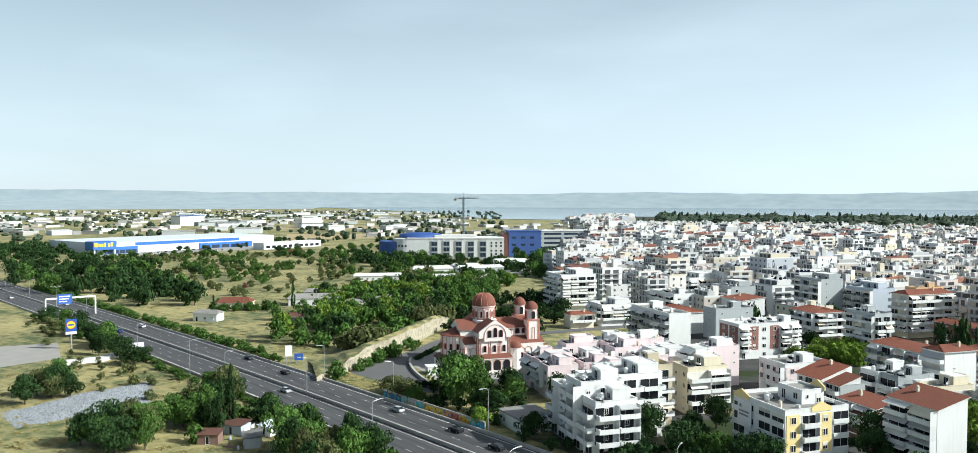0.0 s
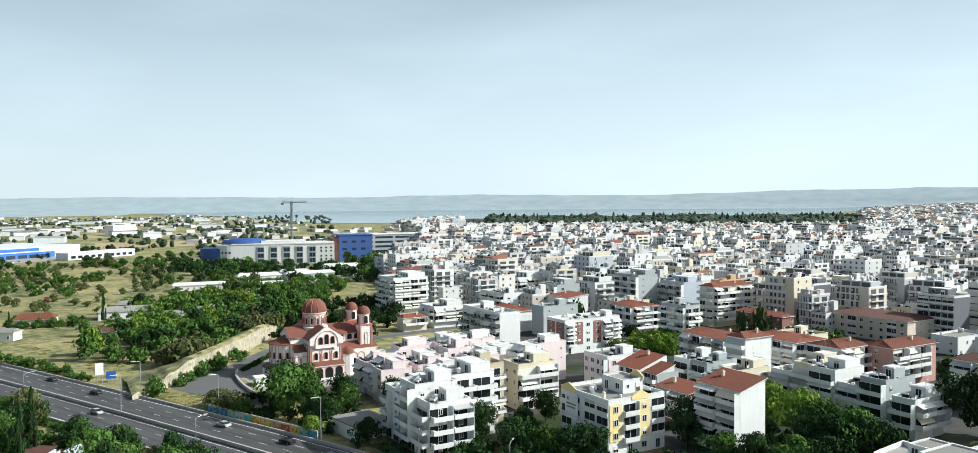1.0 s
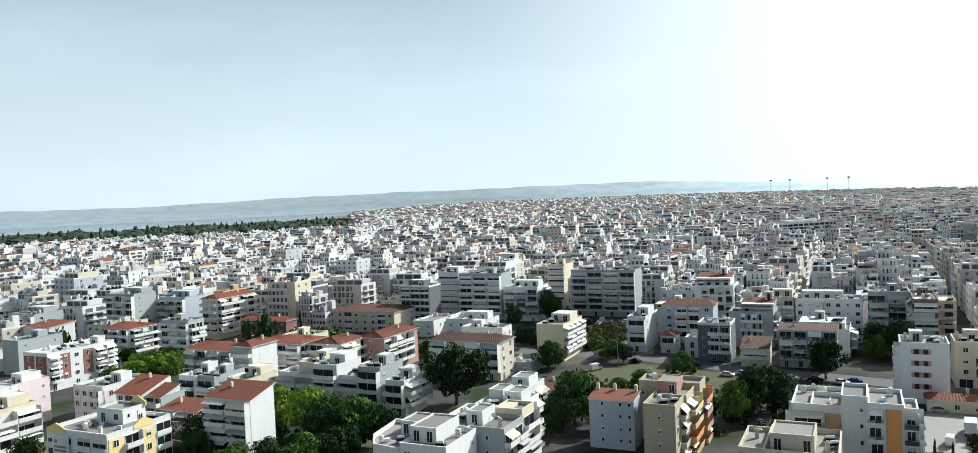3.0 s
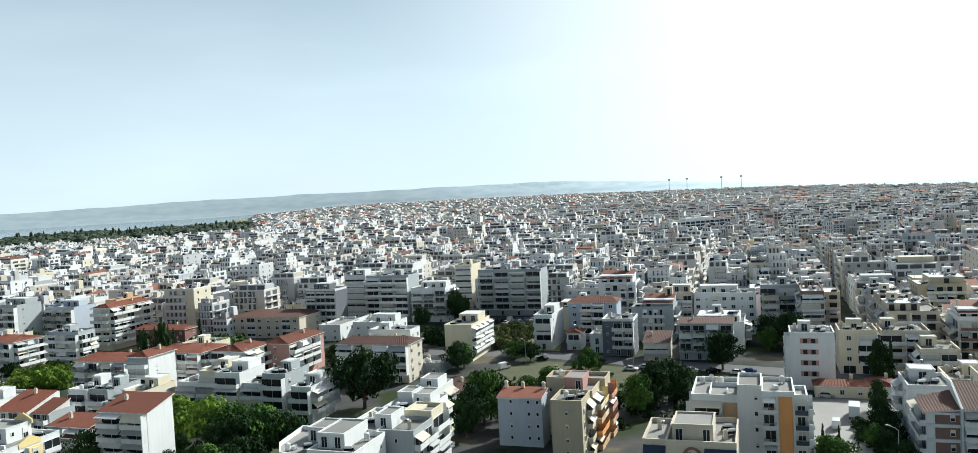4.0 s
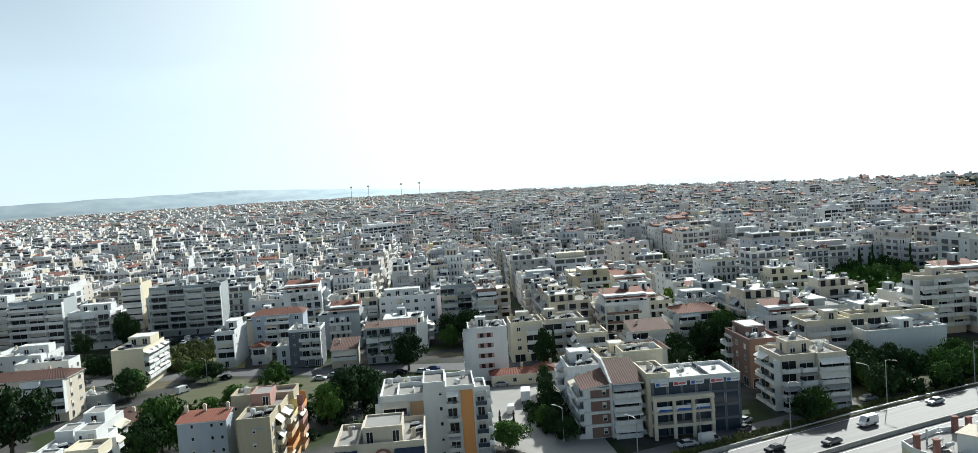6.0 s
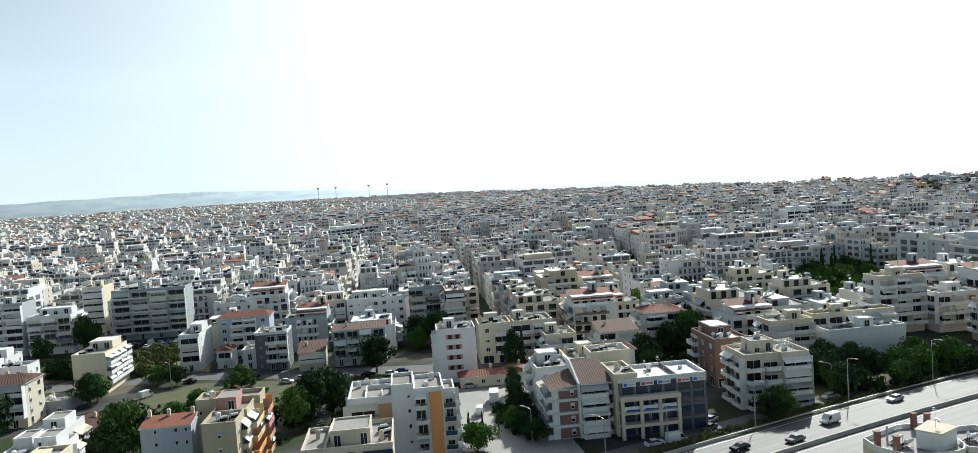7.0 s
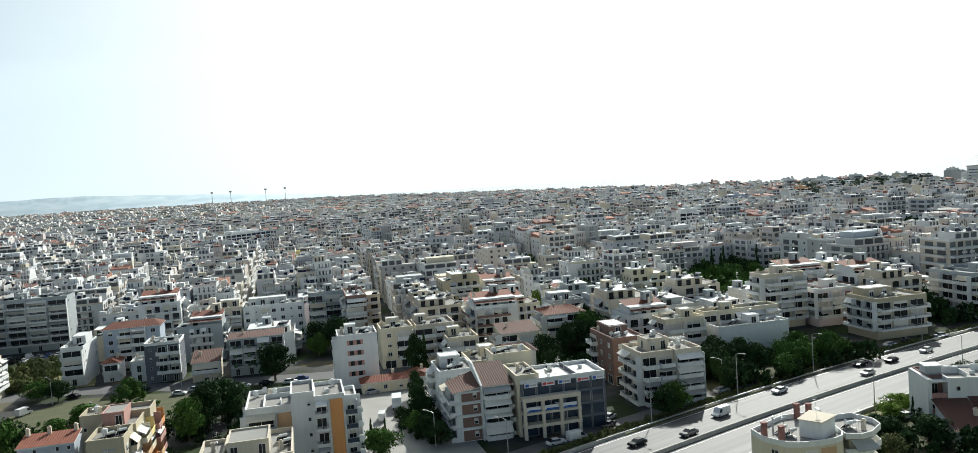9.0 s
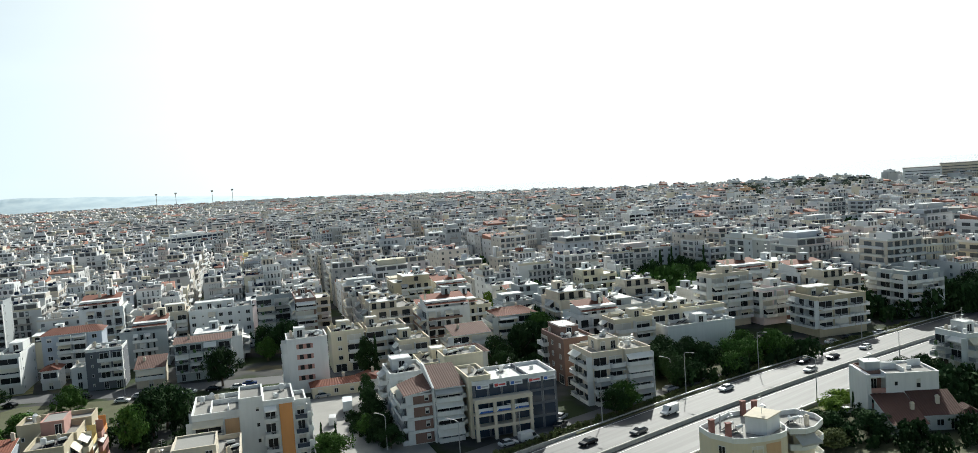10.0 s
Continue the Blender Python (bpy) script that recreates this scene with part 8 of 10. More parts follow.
for x, y, h, r, c in ((-58, 195, 12, 7, "light"), (-44, 188, 11, 7, "green"), (-50, 184, 10, 6, "dark"), (-30, 217, 16, 9.5, "dark"), (-78, 174, 8, 5, "dark"), (-86, 158, 8, 5, "dark"),
                      (-66, 166, 7, 5, "green"), (8, 199, 13, 6.5, "green"), (5, 193, 11, 5, "dark"), (23, 276, 6, 4.5, "green"), (28, 271, 6, 4.5, "dark"), (5, 267, 8, 5, "green"),
                      (4, 361, 15, 5, "dark"), (8, 357, 12, 4, "dark"), (10, 351, 6, 4, "light"), (-11, 352, 9, 4, "dark"), (22, 226, 5, 4.5, "green"), (30, 236, 5, 5, "green"), (44, 250, 7, 5, "green"), (53, 202, 11, 6.5, "dark"), (58, 208, 11, 6, "dark"), (47, 198, 10, 5, "green")):
    tree(x, y, h, r, c)
for x, y, h, r, c in ((84, 240, 11, 5.5, "dark"), (116, 262, 12, 6, "dark"), (122, 268, 13, 5.5, "light"), (128, 262, 10, 5, "light"), (112, 272, 10, 5, "dark"), (108, 262, 8, 4, "green"),
                      (75, 153, 6, 5, "green"), (104, 188, 7, 2.6, "dark"), (108, 181, 6, 3, "dark"), (95, 168, 6, 3.4, "dark"), (92, 152, 6, 4.5, "dark"), (116, 208, 12, 4, "dark")):
    tree(x, y, h, r, c)
for x, y, h, r, c in ((173, 141, 9, 6, "dark"), (168, 136, 8, 5.5, "dark"), (180, 135, 8, 5.5, "dark"), (170, 144, 8, 5, "dark"), (187, 131, 8, 5, "green"), (194, 130, 7, 4.5, "green"),
                      (200, 136, 8, 5, "green"), (140, 128.5, 7, 4.5, "green"), (176, 146, 9, 5, "dark"), (188, 209, 11, 6, "dark"), (180, 200, 10, 5, "dark"), (194, 203, 11, 5, "dark"),
                      (250, 232, 12, 7, "light"), (256, 226, 11, 6, "light"), (244, 238, 11, 6, "light"), (290, 228, 12, 7, "green"), (298, 222, 12, 6, "green"), (284, 234, 11, 6, "green")):
    tree(x, y, h, r, c)
for x, y, h, r, c in ((306, 216, 11, 6, "green"), (206, 88, 6, 4, "dark"), (200, 90, 6, 4.5, "dark"), (196, 84, 6, 4, "dark"), (158, 90, 3, 3, "dark"), (152, 84, 4, 4, "dark"),
                      (146, 80, 4, 4, "olive"), (192, 90, 4, 3.5, "light"), (185, 92, 3, 3, "light"), (196, 92, 3.5, 3, "light"), (304, 112, 11, 6, "dark"), (312, 116, 12, 6, "dark"),
                      (318, 108, 12, 6, "dark"), (272, 140, 13, 4, "dark")):
    tree(x, y, h, r, c)
for x, y, h, r, c in ((-190, 146, 11, 7, "dark"), (-186, 150, 10, 6, "green"), (-161, 135, 7, 5, "dark"), (-174, 154, 8, 4.5, "dark"), (-168, 150, 7, 4, "green"), (-139, 131, 6, 4, "dark"),
                      (-160, 160, 8, 3.5, "dark"), (-127, 144, 5, 3, "green"), (-108, 147, 8, 5, "dark"), (-100, 149, 7, 4.5, "green"), (-92, 152, 8, 4.5, "dark"), (-113, 158, 7, 4, "dark"),
                      (-116, 172, 8, 4, "dark"), (-84, 170, 9, 5.5, "dark"), (-79, 180, 10, 5.5, "dark"), (-68, 203, 11, 6, "light"), (-53, 192, 11, 6, "green"), (-40, 185, 10, 6, "dark")):
    tree(x, y, h, r, c)
for x, y, h, r, c in ((-52, 170, 8, 5.5, "green"), (-59, 166, 8, 5, "dark"), (-46, 174, 8, 5, "dark"), (-35, 214, 13, 7, "dark"), (-24, 222, 16, 8.5, "dark"), (10, 203, 11, 6, "dark"),
                      (3, 190, 10, 5, "dark"), (14, 194, 9, 5, "green"), (3, 262, 9, 5, "dark"), (90, 157, 6, 3.6, "dark"), (97, 175, 7, 3.4, "dark"), (89, 162, 5, 3, "green"),
                      (88, 150, 5, 3.5, "dark"), (158, 187, 11, 5, "dark"), (146, 184, 10, 5, "dark"), (165, 190, 11, 6, "dark"), (173, 194, 12, 6, "green"), (140, 174, 8, 4.5, "dark")):
    tree(x, y, h, r, c)
for x, y, h, r, c in ((162, 178, 9, 5, "dark"), (186, 150, 11, 6, "dark"), (178, 139, 9, 5.5, "dark"), (182, 128, 6, 4.5, "green"), (205, 129, 8, 5.5, "green"), (136, 128, 6, 3.5, "dark"),
                      (163, 131, 7, 4, "dark"), (174, 93, 3.5, 4, "light"), (168, 92, 3, 3.5, "light"), (152, 84, 5, 4.5, "dark"), (158, 79, 5, 5, "dark")):
    tree(x, y, h, r, c)
for x, y, h in ((318, 262, 16), (324, 240, 17), (332, 266, 15), (243, 256, 14), (296, 239, 16), (299, 232, 15), (299, 200, 14), (272, 142, 15), (256, 215, 13), (78, 163, 6), (80, 160, 6), (76, 159, 5), (183, 207, 13), (272, 186, 11), (266, 190, 10), (278, 180, 10), (310, 250, 14), (166, 86, 6), (-189, 74, 14), (-193, 78, 16), (-197, 72, 9), (-392, 150, 10), (-386, 190, 16), (118, 206, 13), (-100, 330, 13), (-108, 322, 11)):
    tree(x, y, h, h * 0.095, "dark", "cypress")
# the near clump and verges on this side of the highway
zr = random.Random(21)
for cx, cy, n, sx, sy in ((-178, 78, 18, 16, 10), (-158, 82, 16, 14, 9), (-196, 52, 10, 8, 8), (-150, 72, 8, 8, 8), (-206, 70, 7, 8, 7), (-262, 48, 6, 9, 7), (-222, 86, 3, 10, 3), (-300, 82, 5, 30, 4), (-360, 78, 6, 30, 7), (-430, 84, 6, 40, 4)):
    for i in range(n):
        x, y = cx + zr.uniform(-1, 1) * sx, cy + zr.uniform(-1, 1) * sy
        if y < highway(x) - 15 and not (abs(x * 0.39 + y * 0.92) < 9 and 158 < math.hypot(x, y) < 208):
            tree(x, y, zr.uniform(6, 10), zr.uniform(3.4, 5.2), zr.choice(("green", "dark", "dark", "green", "olive")))


def wood(n, poly, hs, colors=("green", "green", "dark", "olive", "light"), seed=3):
    """Scatter single trees over a quarter of the plan."""
    r = random.Random(seed)
    xs, ys = [p[0] for p in poly], [p[1] for p in poly]
    done = 0
    while done < n:
        x, y = r.uniform(min(xs), max(xs)), r.uniform(min(ys), max(ys))
        inside = False
        for (xa, ya), (xb, yb) in zip(poly, poly[1:] + poly[:1]):
            if (ya > y) != (yb > y) and x < xa + (xb - xa) * (y - ya) / (yb - ya):
                inside = not inside
        if inside and noise.noise((x * 0.02, y * 0.02, seed)) > -0.22:
            h = r.uniform(*hs)
            tree(x, y, h, h * r.uniform(0.45, 0.62), r.choice(colors), "far")
            done += 1


wood(60, [(-262, 140), (-300, 205), (-330, 270), (-420, 380), (-470, 330), (-420, 230), (-350, 165), (-300, 138)], (6, 10), seed=3)
wood(30, [(-640, 85), (-430, 122), (-420, 160), (-560, 190), (-640, 190)], (8, 13), ("dark", "green", "dark"), seed=4)
wood(22, [(-820, 220), (-480, 170), (-480, 330), (-760, 380)], (4, 8), ("green", "olive", "dark", "rust"), seed=5)
wood(14, [(-640, 400), (-540, 440), (-490, 480), (-470, 420), (-600, 340)], (7, 11), ("dark", "green"), seed=6)
wood(18, [(-340, 360), (-420, 440), (-530, 570), (-640, 560), (-450, 400)], (7, 11), ("dark", "green", "green"), seed=7)


LEAVES = {}


def clump(name, spots, color, label, seed):
    """Trees and shrubs that grow into one another, as one body, at (x, y, height, radius)."""
    r = random.Random(seed)
    if color not in LEAVES:
        LEAVES[color] = []
        for k in range(3):
            me = crown_mesh("broad", 50 + k, M_LEAF[color], 100 if color == "straw" else 260, 0.25 if color == "straw" else 0.205)
            co = np.empty(len(me.vertices) * 3)
            me.vertices.foreach_get("co", co)
            LEAVES[color].append(co.reshape(-1, 3))
            bpy.data.meshes.remove(me)
    spots = [q for q in spots if all((q[0] - h[0]) ** 2 + (q[1] - h[1]) ** 2 > (0.62 * min(h[3], h[4]) + 0.4 * q[3]) ** 2 for h in HOUSES)]
    co = np.concatenate([r.choice(LEAVES[color]) * (q, q, h) + (x, y, land(x, y) - 0.05 * h) for x, y, h, q in spots])
    k = len(co) // 3
    me = bpy.data.meshes.new(name)
    me.vertices.add(len(co))
    me.vertices.foreach_set("co", co.ravel())
    me.loops.add(k * 3)
    me.loops.foreach_set("vertex_index", np.arange(k * 3))
    me.polygons.add(k)
    me.polygons.foreach_set("loop_start", np.arange(k) * 3)
    me.polygons.foreach_set("loop_total", np.full(k, 3))
    me.materials.append(M_LEAF[color])
    me.polygons.foreach_set("use_smooth", np.zeros(k, dtype=bool))
    me.update()
    tagged(new(name, me), label, "shrubs", kind="stuff")


def thicket(name, n, poly, hs, color, label, seed, gate=-0.15):
    """Undergrowth scattered over a quarter of the plan."""
    r = random.Random(seed)
    xs, ys = [p[0] for p in poly], [p[1] for p in poly]
    got = []
    while len(got) < n:
        x, y = r.uniform(min(xs), max(xs)), r.uniform(min(ys), max(ys))
        inside = False
        for (xa, ya), (xb, yb) in zip(poly, poly[1:] + poly[:1]):
            if (ya > y) != (yb > y) and x < xa + (xb - xa) * (y - ya) / (yb - ya):
                inside = not inside
        if inside and noise.noise((x * 0.02, y * 0.02, seed)) > gate:
            h = r.uniform(*hs)
            got.append((x, y, h, h * r.uniform(0.5, 0.8)))
    if seed == 36:                              # the yard of the sheds stays clear
        got = [q for q in got if not (abs(q[0] * 0.39 + q[1] * 0.92) < 9 and 158 < math.hypot(q[0], q[1]) < 208)]
    clump(name, got, color, label, seed)


cr = random.Random(77)
spots = [(x + cr.uniform(-5, 5), y + cr.uniform(-5, 5), cr.uniform(8, 15), cr.uniform(3, 5)) for x, y in courts if 230 < math.hypot(x, y) < 700 and town(x, y) and free(x, y, 2) and cr.random() < 0.8 for k in range(2)]
clump("street_trees", [q for i, q in enumerate(spots) if i % 3], "dark", "dark trees in the courts between the flats", 61)
clump("street_trees", [q for i, q in enumerate(spots) if not i % 3], "green", "green trees in the courts between the flats", 62)
# hedges along the highway and dry grass on the verges
hr2 = random.Random(91)
clump("hedge", [(x, highway(x) + 17 + hr2.uniform(-1.5, 2.5), hr2.uniform(1.5, 4.0), hr2.uniform(1.5, 2.8)) for x in (-560 + 2.4 * i for i in range(125))], "green", "green hedge along the far edge of the highway", 92)
clump("hedge", [(x, highway(x) - 17.5 + hr2.uniform(-2.5, 1.5), hr2.uniform(1.0, 3.2), hr2.uniform(1.2, 2.4)) for x in (-430 + 2.6 * i for i in range(85))], "green", "low hedge along the near edge of the highway", 93)
clump("hedge", [(x, highway(x) + 16 + hr2.uniform(-0.5, 0.8), hr2.uniform(0.8, 1.8), hr2.uniform(0.9, 1.5)) for x in (60 + 2.2 * i for i in range(95))], "olive", "dry hedge between highway and side street", 94)
clump("hedge", [(-234 - 14 * k / 40 + hr2.uniform(-0.4, 0.4), 162.5 + 22 * k / 40, hr2.uniform(1.3, 2.0), hr2.uniform(0.8, 1.2)) for k in range(41)], "dark", "clipped dark hedge beside the church street", 98)
clump("dry_grass", [(hr2.uniform(-300, -150), hr2.uniform(30, 88), hr2.uniform(0.15, 0.45), hr2.uniform(0.6, 2.0)) for i in range(420)], "straw", "tufts of dry yellow grass on the verge", 95)
clump("dry_grass", [(hr2.uniform(-480, -250), hr2.uniform(118, 330), hr2.uniform(0.2, 0.6), hr2.uniform(1.0, 3.0)) for i in range(300)], "straw", "tufts of dry yellow grass across the plain", 96)
clump("dry_grass", [(hr2.uniform(-232, -206), hr2.uniform(126, 133), hr2.uniform(0.15, 0.4), hr2.uniform(0.5, 1.4)) for i in range(120)], "straw", "dry yellow grass at the foot of the wall", 97)
thicket("thicket", 26, [(212, 208), (232, 212), (236, 240), (218, 238)], (6, 11), "light", "light green trees in a small park", 64, -0.9)
thicket("thicket", 46, [(252, 198), (292, 198), (298, 242), (262, 242)], (6, 12), "green", "green trees of a park among the flats", 65, -0.9)
thicket("thicket", 20, [(204, 262), (226, 248), (240, 258), (222, 276)], (5, 9), "light", "light green trees between low houses", 80, -0.9)
thicket("thicket", 34, [(284, 228), (322, 220), (358, 284), (322, 280)], (4, 9), "dark", "dark wood of a park among the flats", 79, -0.9)
thicket("thicket", 30, [(268, 126), (300, 110), (306, 118), (280, 142)], (5, 11), "dark", "dark trees beside the highway", 66, -0.9)
thicket("thicket", 70, [(480, 200), (540, 200), (540, 275), (500, 275), (455, 320), (445, 300), (490, 250)], (7, 14), "dark", "dark park trees beyond the flats", 67, -0.9)
thicket("thicket", 60, [(146, 62), (186, 58), (196, 78), (188, 92), (160, 84)], (1.5, 5), "dark", "dark garden trees round the houses", 68, -0.9)
thicket("thicket", 220, [(-980, 130), (-660, 120), (-520, 200), (-480, 330), (-560, 420), (-700, 560), (-820, 600), (-800, 240), (-980, 200)], (3, 8), "green", "scattered green trees on the plain", 69, 0.05)
thicket("thicket", 70, [(-262, 190), (-238, 216), (-262, 268), (-330, 336), (-348, 300), (-300, 230)], (3, 8), "dark", "dark trees behind the church", 63, -0.6)
thicket("thicket", 260, [(-248, 150), (-300, 215), (-330, 275), (-430, 390), (-480, 330), (-420, 230), (-350, 160), (-290, 136)], (3, 8), "green", "dense green trees and scrub beside the highway", 31, -0.3)
thicket("thicket", 150, [(-1000, 85), (-640, 100), (-430, 124), (-420, 150), (-560, 185), (-1000, 190)], (6, 12), "dark", "dark belt of trees along the highway", 32, -0.5)
thicket("thicket", 200, [(-820, 220), (-480, 150), (-420, 200), (-480, 330), (-760, 380)], (2, 6), "olive", "scattered grey-green shrubs on dry grass", 33, -0.1)
thicket("thicket", 70, [(-680, 400), (-560, 450), (-480, 490), (-450, 420), (-600, 320)], (4, 10), "dark", "dark green trees before the college", 34, -0.5)
thicket("thicket", 70, [(-340, 365), (-420, 440), (-530, 570), (-700, 780), (-640, 560), (-450, 400)], (4, 9), "dark", "dark green trees along the edge of the town", 35, -0.5)
thicket("thicket", 40, [(-210, 64), (-140, 66), (-142, 94), (-215, 90)], (2, 6), "green", "dense scrub between the sheds and the highway", 36, -0.6)
thicket("thicket", 120, [(-140, 128), (-90, 128), (-70, 150), (-60, 170), (-100, 152), (-118, 168), (-112, 150)], (1.0, 4.5), "dark", "overgrown green yards between the flats", 37, -0.7)
thicket("thicket", 40, [(-420, 70), (-230, 60), (-230, 92), (-420, 80)], (1.0, 3.5), "olive", "low olive-green shrubs on the near verge", 38, -0.2)
thicket("thicket", 46, [(-228, 122), (-246, 150), (-262, 180), (-284, 212), (-278, 214), (-256, 184), (-238, 152), (-222, 124)], (1.5, 5), "green", "climbing green scrub along the foot of the wall", 42, -0.2)
thicket("thicket", 40, [(-234, 122), (-262, 172), (-298, 224), (-310, 224), (-280, 176), (-250, 126)], (6, 9.5), "olive", "dry scrub along the top of the wall", 43, 0.0)
thicket("thicket", 60, [(-200, 128), (-152, 130), (-158, 150), (-182, 160), (-200, 150)], (1.0, 3.5), "dark", "dark shrubs round the church garden", 51, -0.5)
thicket("thicket", 70, [(-66, 160), (-34, 168), (-34, 200), (-48, 212), (-70, 205)], (1.0, 4.0), "dark", "dark overgrown plot under the plane trees", 52, -0.5)
thicket("thicket", 50, [(84, 146), (96, 158), (100, 182), (90, 178)], (1.0, 3.0), "dark", "dark hedge along the car park", 53, -0.8)
thicket("thicket", 50, [(140, 170), (176, 180), (182, 204), (150, 192)], (2.0, 6.0), "dark", "dark trees between the houses", 54, -0.5)
thicket("thicket", 50, [(36, 186), (66, 192), (70, 222), (40, 222)], (1.0, 4.0), "dark", "dark trees and shrubs in the block's yard", 55, -0.5)
thicket("thicket", 160, [(-980, 120), (-640, 110), (-560, 330), (-640, 560), (-760, 700), (-980, 620)], (3, 8), "dark", "scattered trees across the plain", 56, 0.12)
thicket("thicket", 60, [(14, 288), (30, 300), (40, 336), (26, 338), (14, 312)], (1.2, 5), "olive", "tangled dry shrubs on the empty plot", 71, -0.9)
thicket("thicket", 24, [(-6, 300), (12, 300), (6, 322), (-12, 330)], (2, 7), "dark", "dark trees beside the free-standing flats", 72, -0.9)
thicket("thicket", 30, [(-40, 286), (-12, 290), (-16, 312), (-46, 310)], (2, 7), "dark", "dark trees behind the low halls", 73, -0.9)
thicket("thicket", 46, [(-150, 282), (-128, 274), (-122, 290), (-146, 300)], (3, 6), "light", "light green trees along the street", 74, -0.9)
thicket("thicket", 50, [(-196, 300), (-160, 296), (-150, 330), (-186, 334)], (3, 8), "dark", "dark trees between the slabs", 75, -0.9)
thicket("thicket", 30, [(-110, 312), (-86, 308), (-82, 330), (-104, 334)], (3, 9), "green", "green trees round the school hall", 76, -0.9)
thicket("thicket", 34, [(-424, 160), (-396, 150), (-386, 178), (-396, 186), (-398, 160), (-418, 176)], (2, 5), "green", "green garden trees round the red-roofed house", 77, -0.9)
thicket("thicket", 90, [(-420, 200), (-330, 170), (-300, 225), (-400, 330), (-450, 300)], (3, 7), "light", "light green trees and scrub in the sun", 78, -0.1)
thicket("thicket", 60, [(10, 225), (50, 225), (50, 262), (30, 300), (12, 270)], (0.8, 2.2), "green", "overgrown building plot", 39, -0.3)
thicket("thicket", 60, [(164, 127), (214, 120), (214, 138), (196, 146), (172, 156), (164, 142)], (2, 6), "dark", "dark trees and scrub below the blank wall", 40, -0.6)
thicket("thicket", 26, [(182, 62), (202, 64), (206, 84), (190, 88)], (4, 7), "dark", "dark garden trees behind the tiled house", 81, -0.9)
thicket("thicket", 90, [(140, 94), (260, 86), (260, 60), (150, 70)], (1.5, 4), "dark", "dark gardens beside the highway", 41, -0.6)

# far woods: dark conifers before the sea, tree belts of the plain and street trees, too many to count
fw = Shape()
fr = random.Random(8)


def cone_tree(x, y, h, r):
    k, z0 = len(fw.v), land(x, y)
    n = 6
    for f, rr in ((0.0, 0.6), (0.4, 1.0), (0.82, 0.72)):
        fw.v.extend((x + r * rr * fr.uniform(0.55, 1.3) * math.cos(6.283 * i / n + f), y + r * rr * fr.uniform(0.55, 1.3) * math.sin(6.283 * i / n + f), z0 + h * (f + fr.uniform(-0.1, 0.1))) for i in range(n))
    fw.v.append((x, y, z0 + h))
    for j in range(2):
        for i in range(n):
            fw.f.append((k + j * n + i, k + j * n + (i + 1) % n, k + (j + 1) * n + (i + 1) % n, k + (j + 1) * n + i))
    fw.f.extend((k + 2 * n + i, k + 2 * n + (i + 1) % n, k + 3 * n) for i in range(n))
    fw.m.extend([0] * 18)


for i in range(2400):
    a, r = radians(fr.uniform(-38, -13.5)), fr.uniform(1580, 2150)
    if fr.random() < 0.05:
        cone_tree(r * math.sin(a), r * math.cos(a), fr.uniform(20, 29), fr.uniform(3.5, 5))
    else:
        cone_tree(r * math.sin(a), r * math.cos(a), 17 + 6 * noise.noise((math.degrees(a) * 1.1, 0.3, 7.0)) + fr.uniform(-3, 3), fr.uniform(9, 15))
for i in range(2600):
    a, r = radians(fr.uniform(-90, -49)), fr.uniform(900, 3200)
    x, y = r * math.sin(a), r * math.cos(a)
    if noise.noise((x * 0.006, y * 0.012, 2.0)) > 0.02 and not (-1180 < x < -830 and 190 < y < 560):
        cone_tree(x, y, fr.uniform(4, 10), fr.uniform(3, 7))
for i in range(2200):
    a, r = radians(fr.uniform(-40, 66)), fr.uniform(700, 1900)
    if r > shore(math.degrees(a)) - 60:
        continue
    x, y = r * math.sin(a), r * math.cos(a)
    if town(x, y):
        cone_tree(x, y, fr.uniform(9, 17), fr.uniform(2.5, 5.5))
for x, y in courts:
    if 700 < math.hypot(x, y) < 1500 and town(x, y) and fr.random() < 0.6:
        for k in range(3):
            cone_tree(x + fr.uniform(-5, 5), y + fr.uniform(-5, 5), fr.uniform(8, 15), fr.uniform(2.5, 4.5))
for i in range(620):
    a, r = radians(fr.uniform(54, 64)), fr.uniform(980, 1400)
    cone_tree(r * math.sin(a), r * math.cos(a), fr.uniform(14, 22), fr.uniform(4, 8))
M_FARLEAF = mat("far_foliage", (0.025, 0.046, 0.021), 0.8, var=0.3, scale=0.05, fine=0.6, bump=0.0, island=0.3)
tagged(new("far_wood", fw.mesh("far_wood", M_FARLEAF)), "dark conifer wood and tree belts in the distance", "trees", kind="stuff")


# ---- the big shop hall and the college across the plain ----
M_BLUE = mat("blue_metal_cladding", (0.03, 0.13, 0.42), 0.5, var=0.08, streak=0.05)
M_BLUE2 = mat("college_blue_cladding", (0.035, 0.085, 0.27), 0.6, var=0.08, streak=0.05)
M_CLAD = mat("pale_metal_cladding", (0.60, 0.64, 0.68), 0.6, var=0.06, streak=0.05)
shop = root("retail_hall", pose(-894.5, 321.5, 0, 0, 0, 104.7), "long low shop hall clad in white and blue metal", "shop")
sw, sd, sh = 222.0, 96.0, 11.0
s = Shape()
s.box(-sw / 2, sw / 2, 0, sd, 0, sh)
part("wall", s.mesh("wall", M_CLAD), shop)
s = Shape()
s.box(-sw / 2 - 0.3, sw / 2 + 0.3, -0.3, sd + 0.3, sh, sh + 0.8)
part("roof", s.mesh("roof", M_CLAD), shop)
s = Shape()
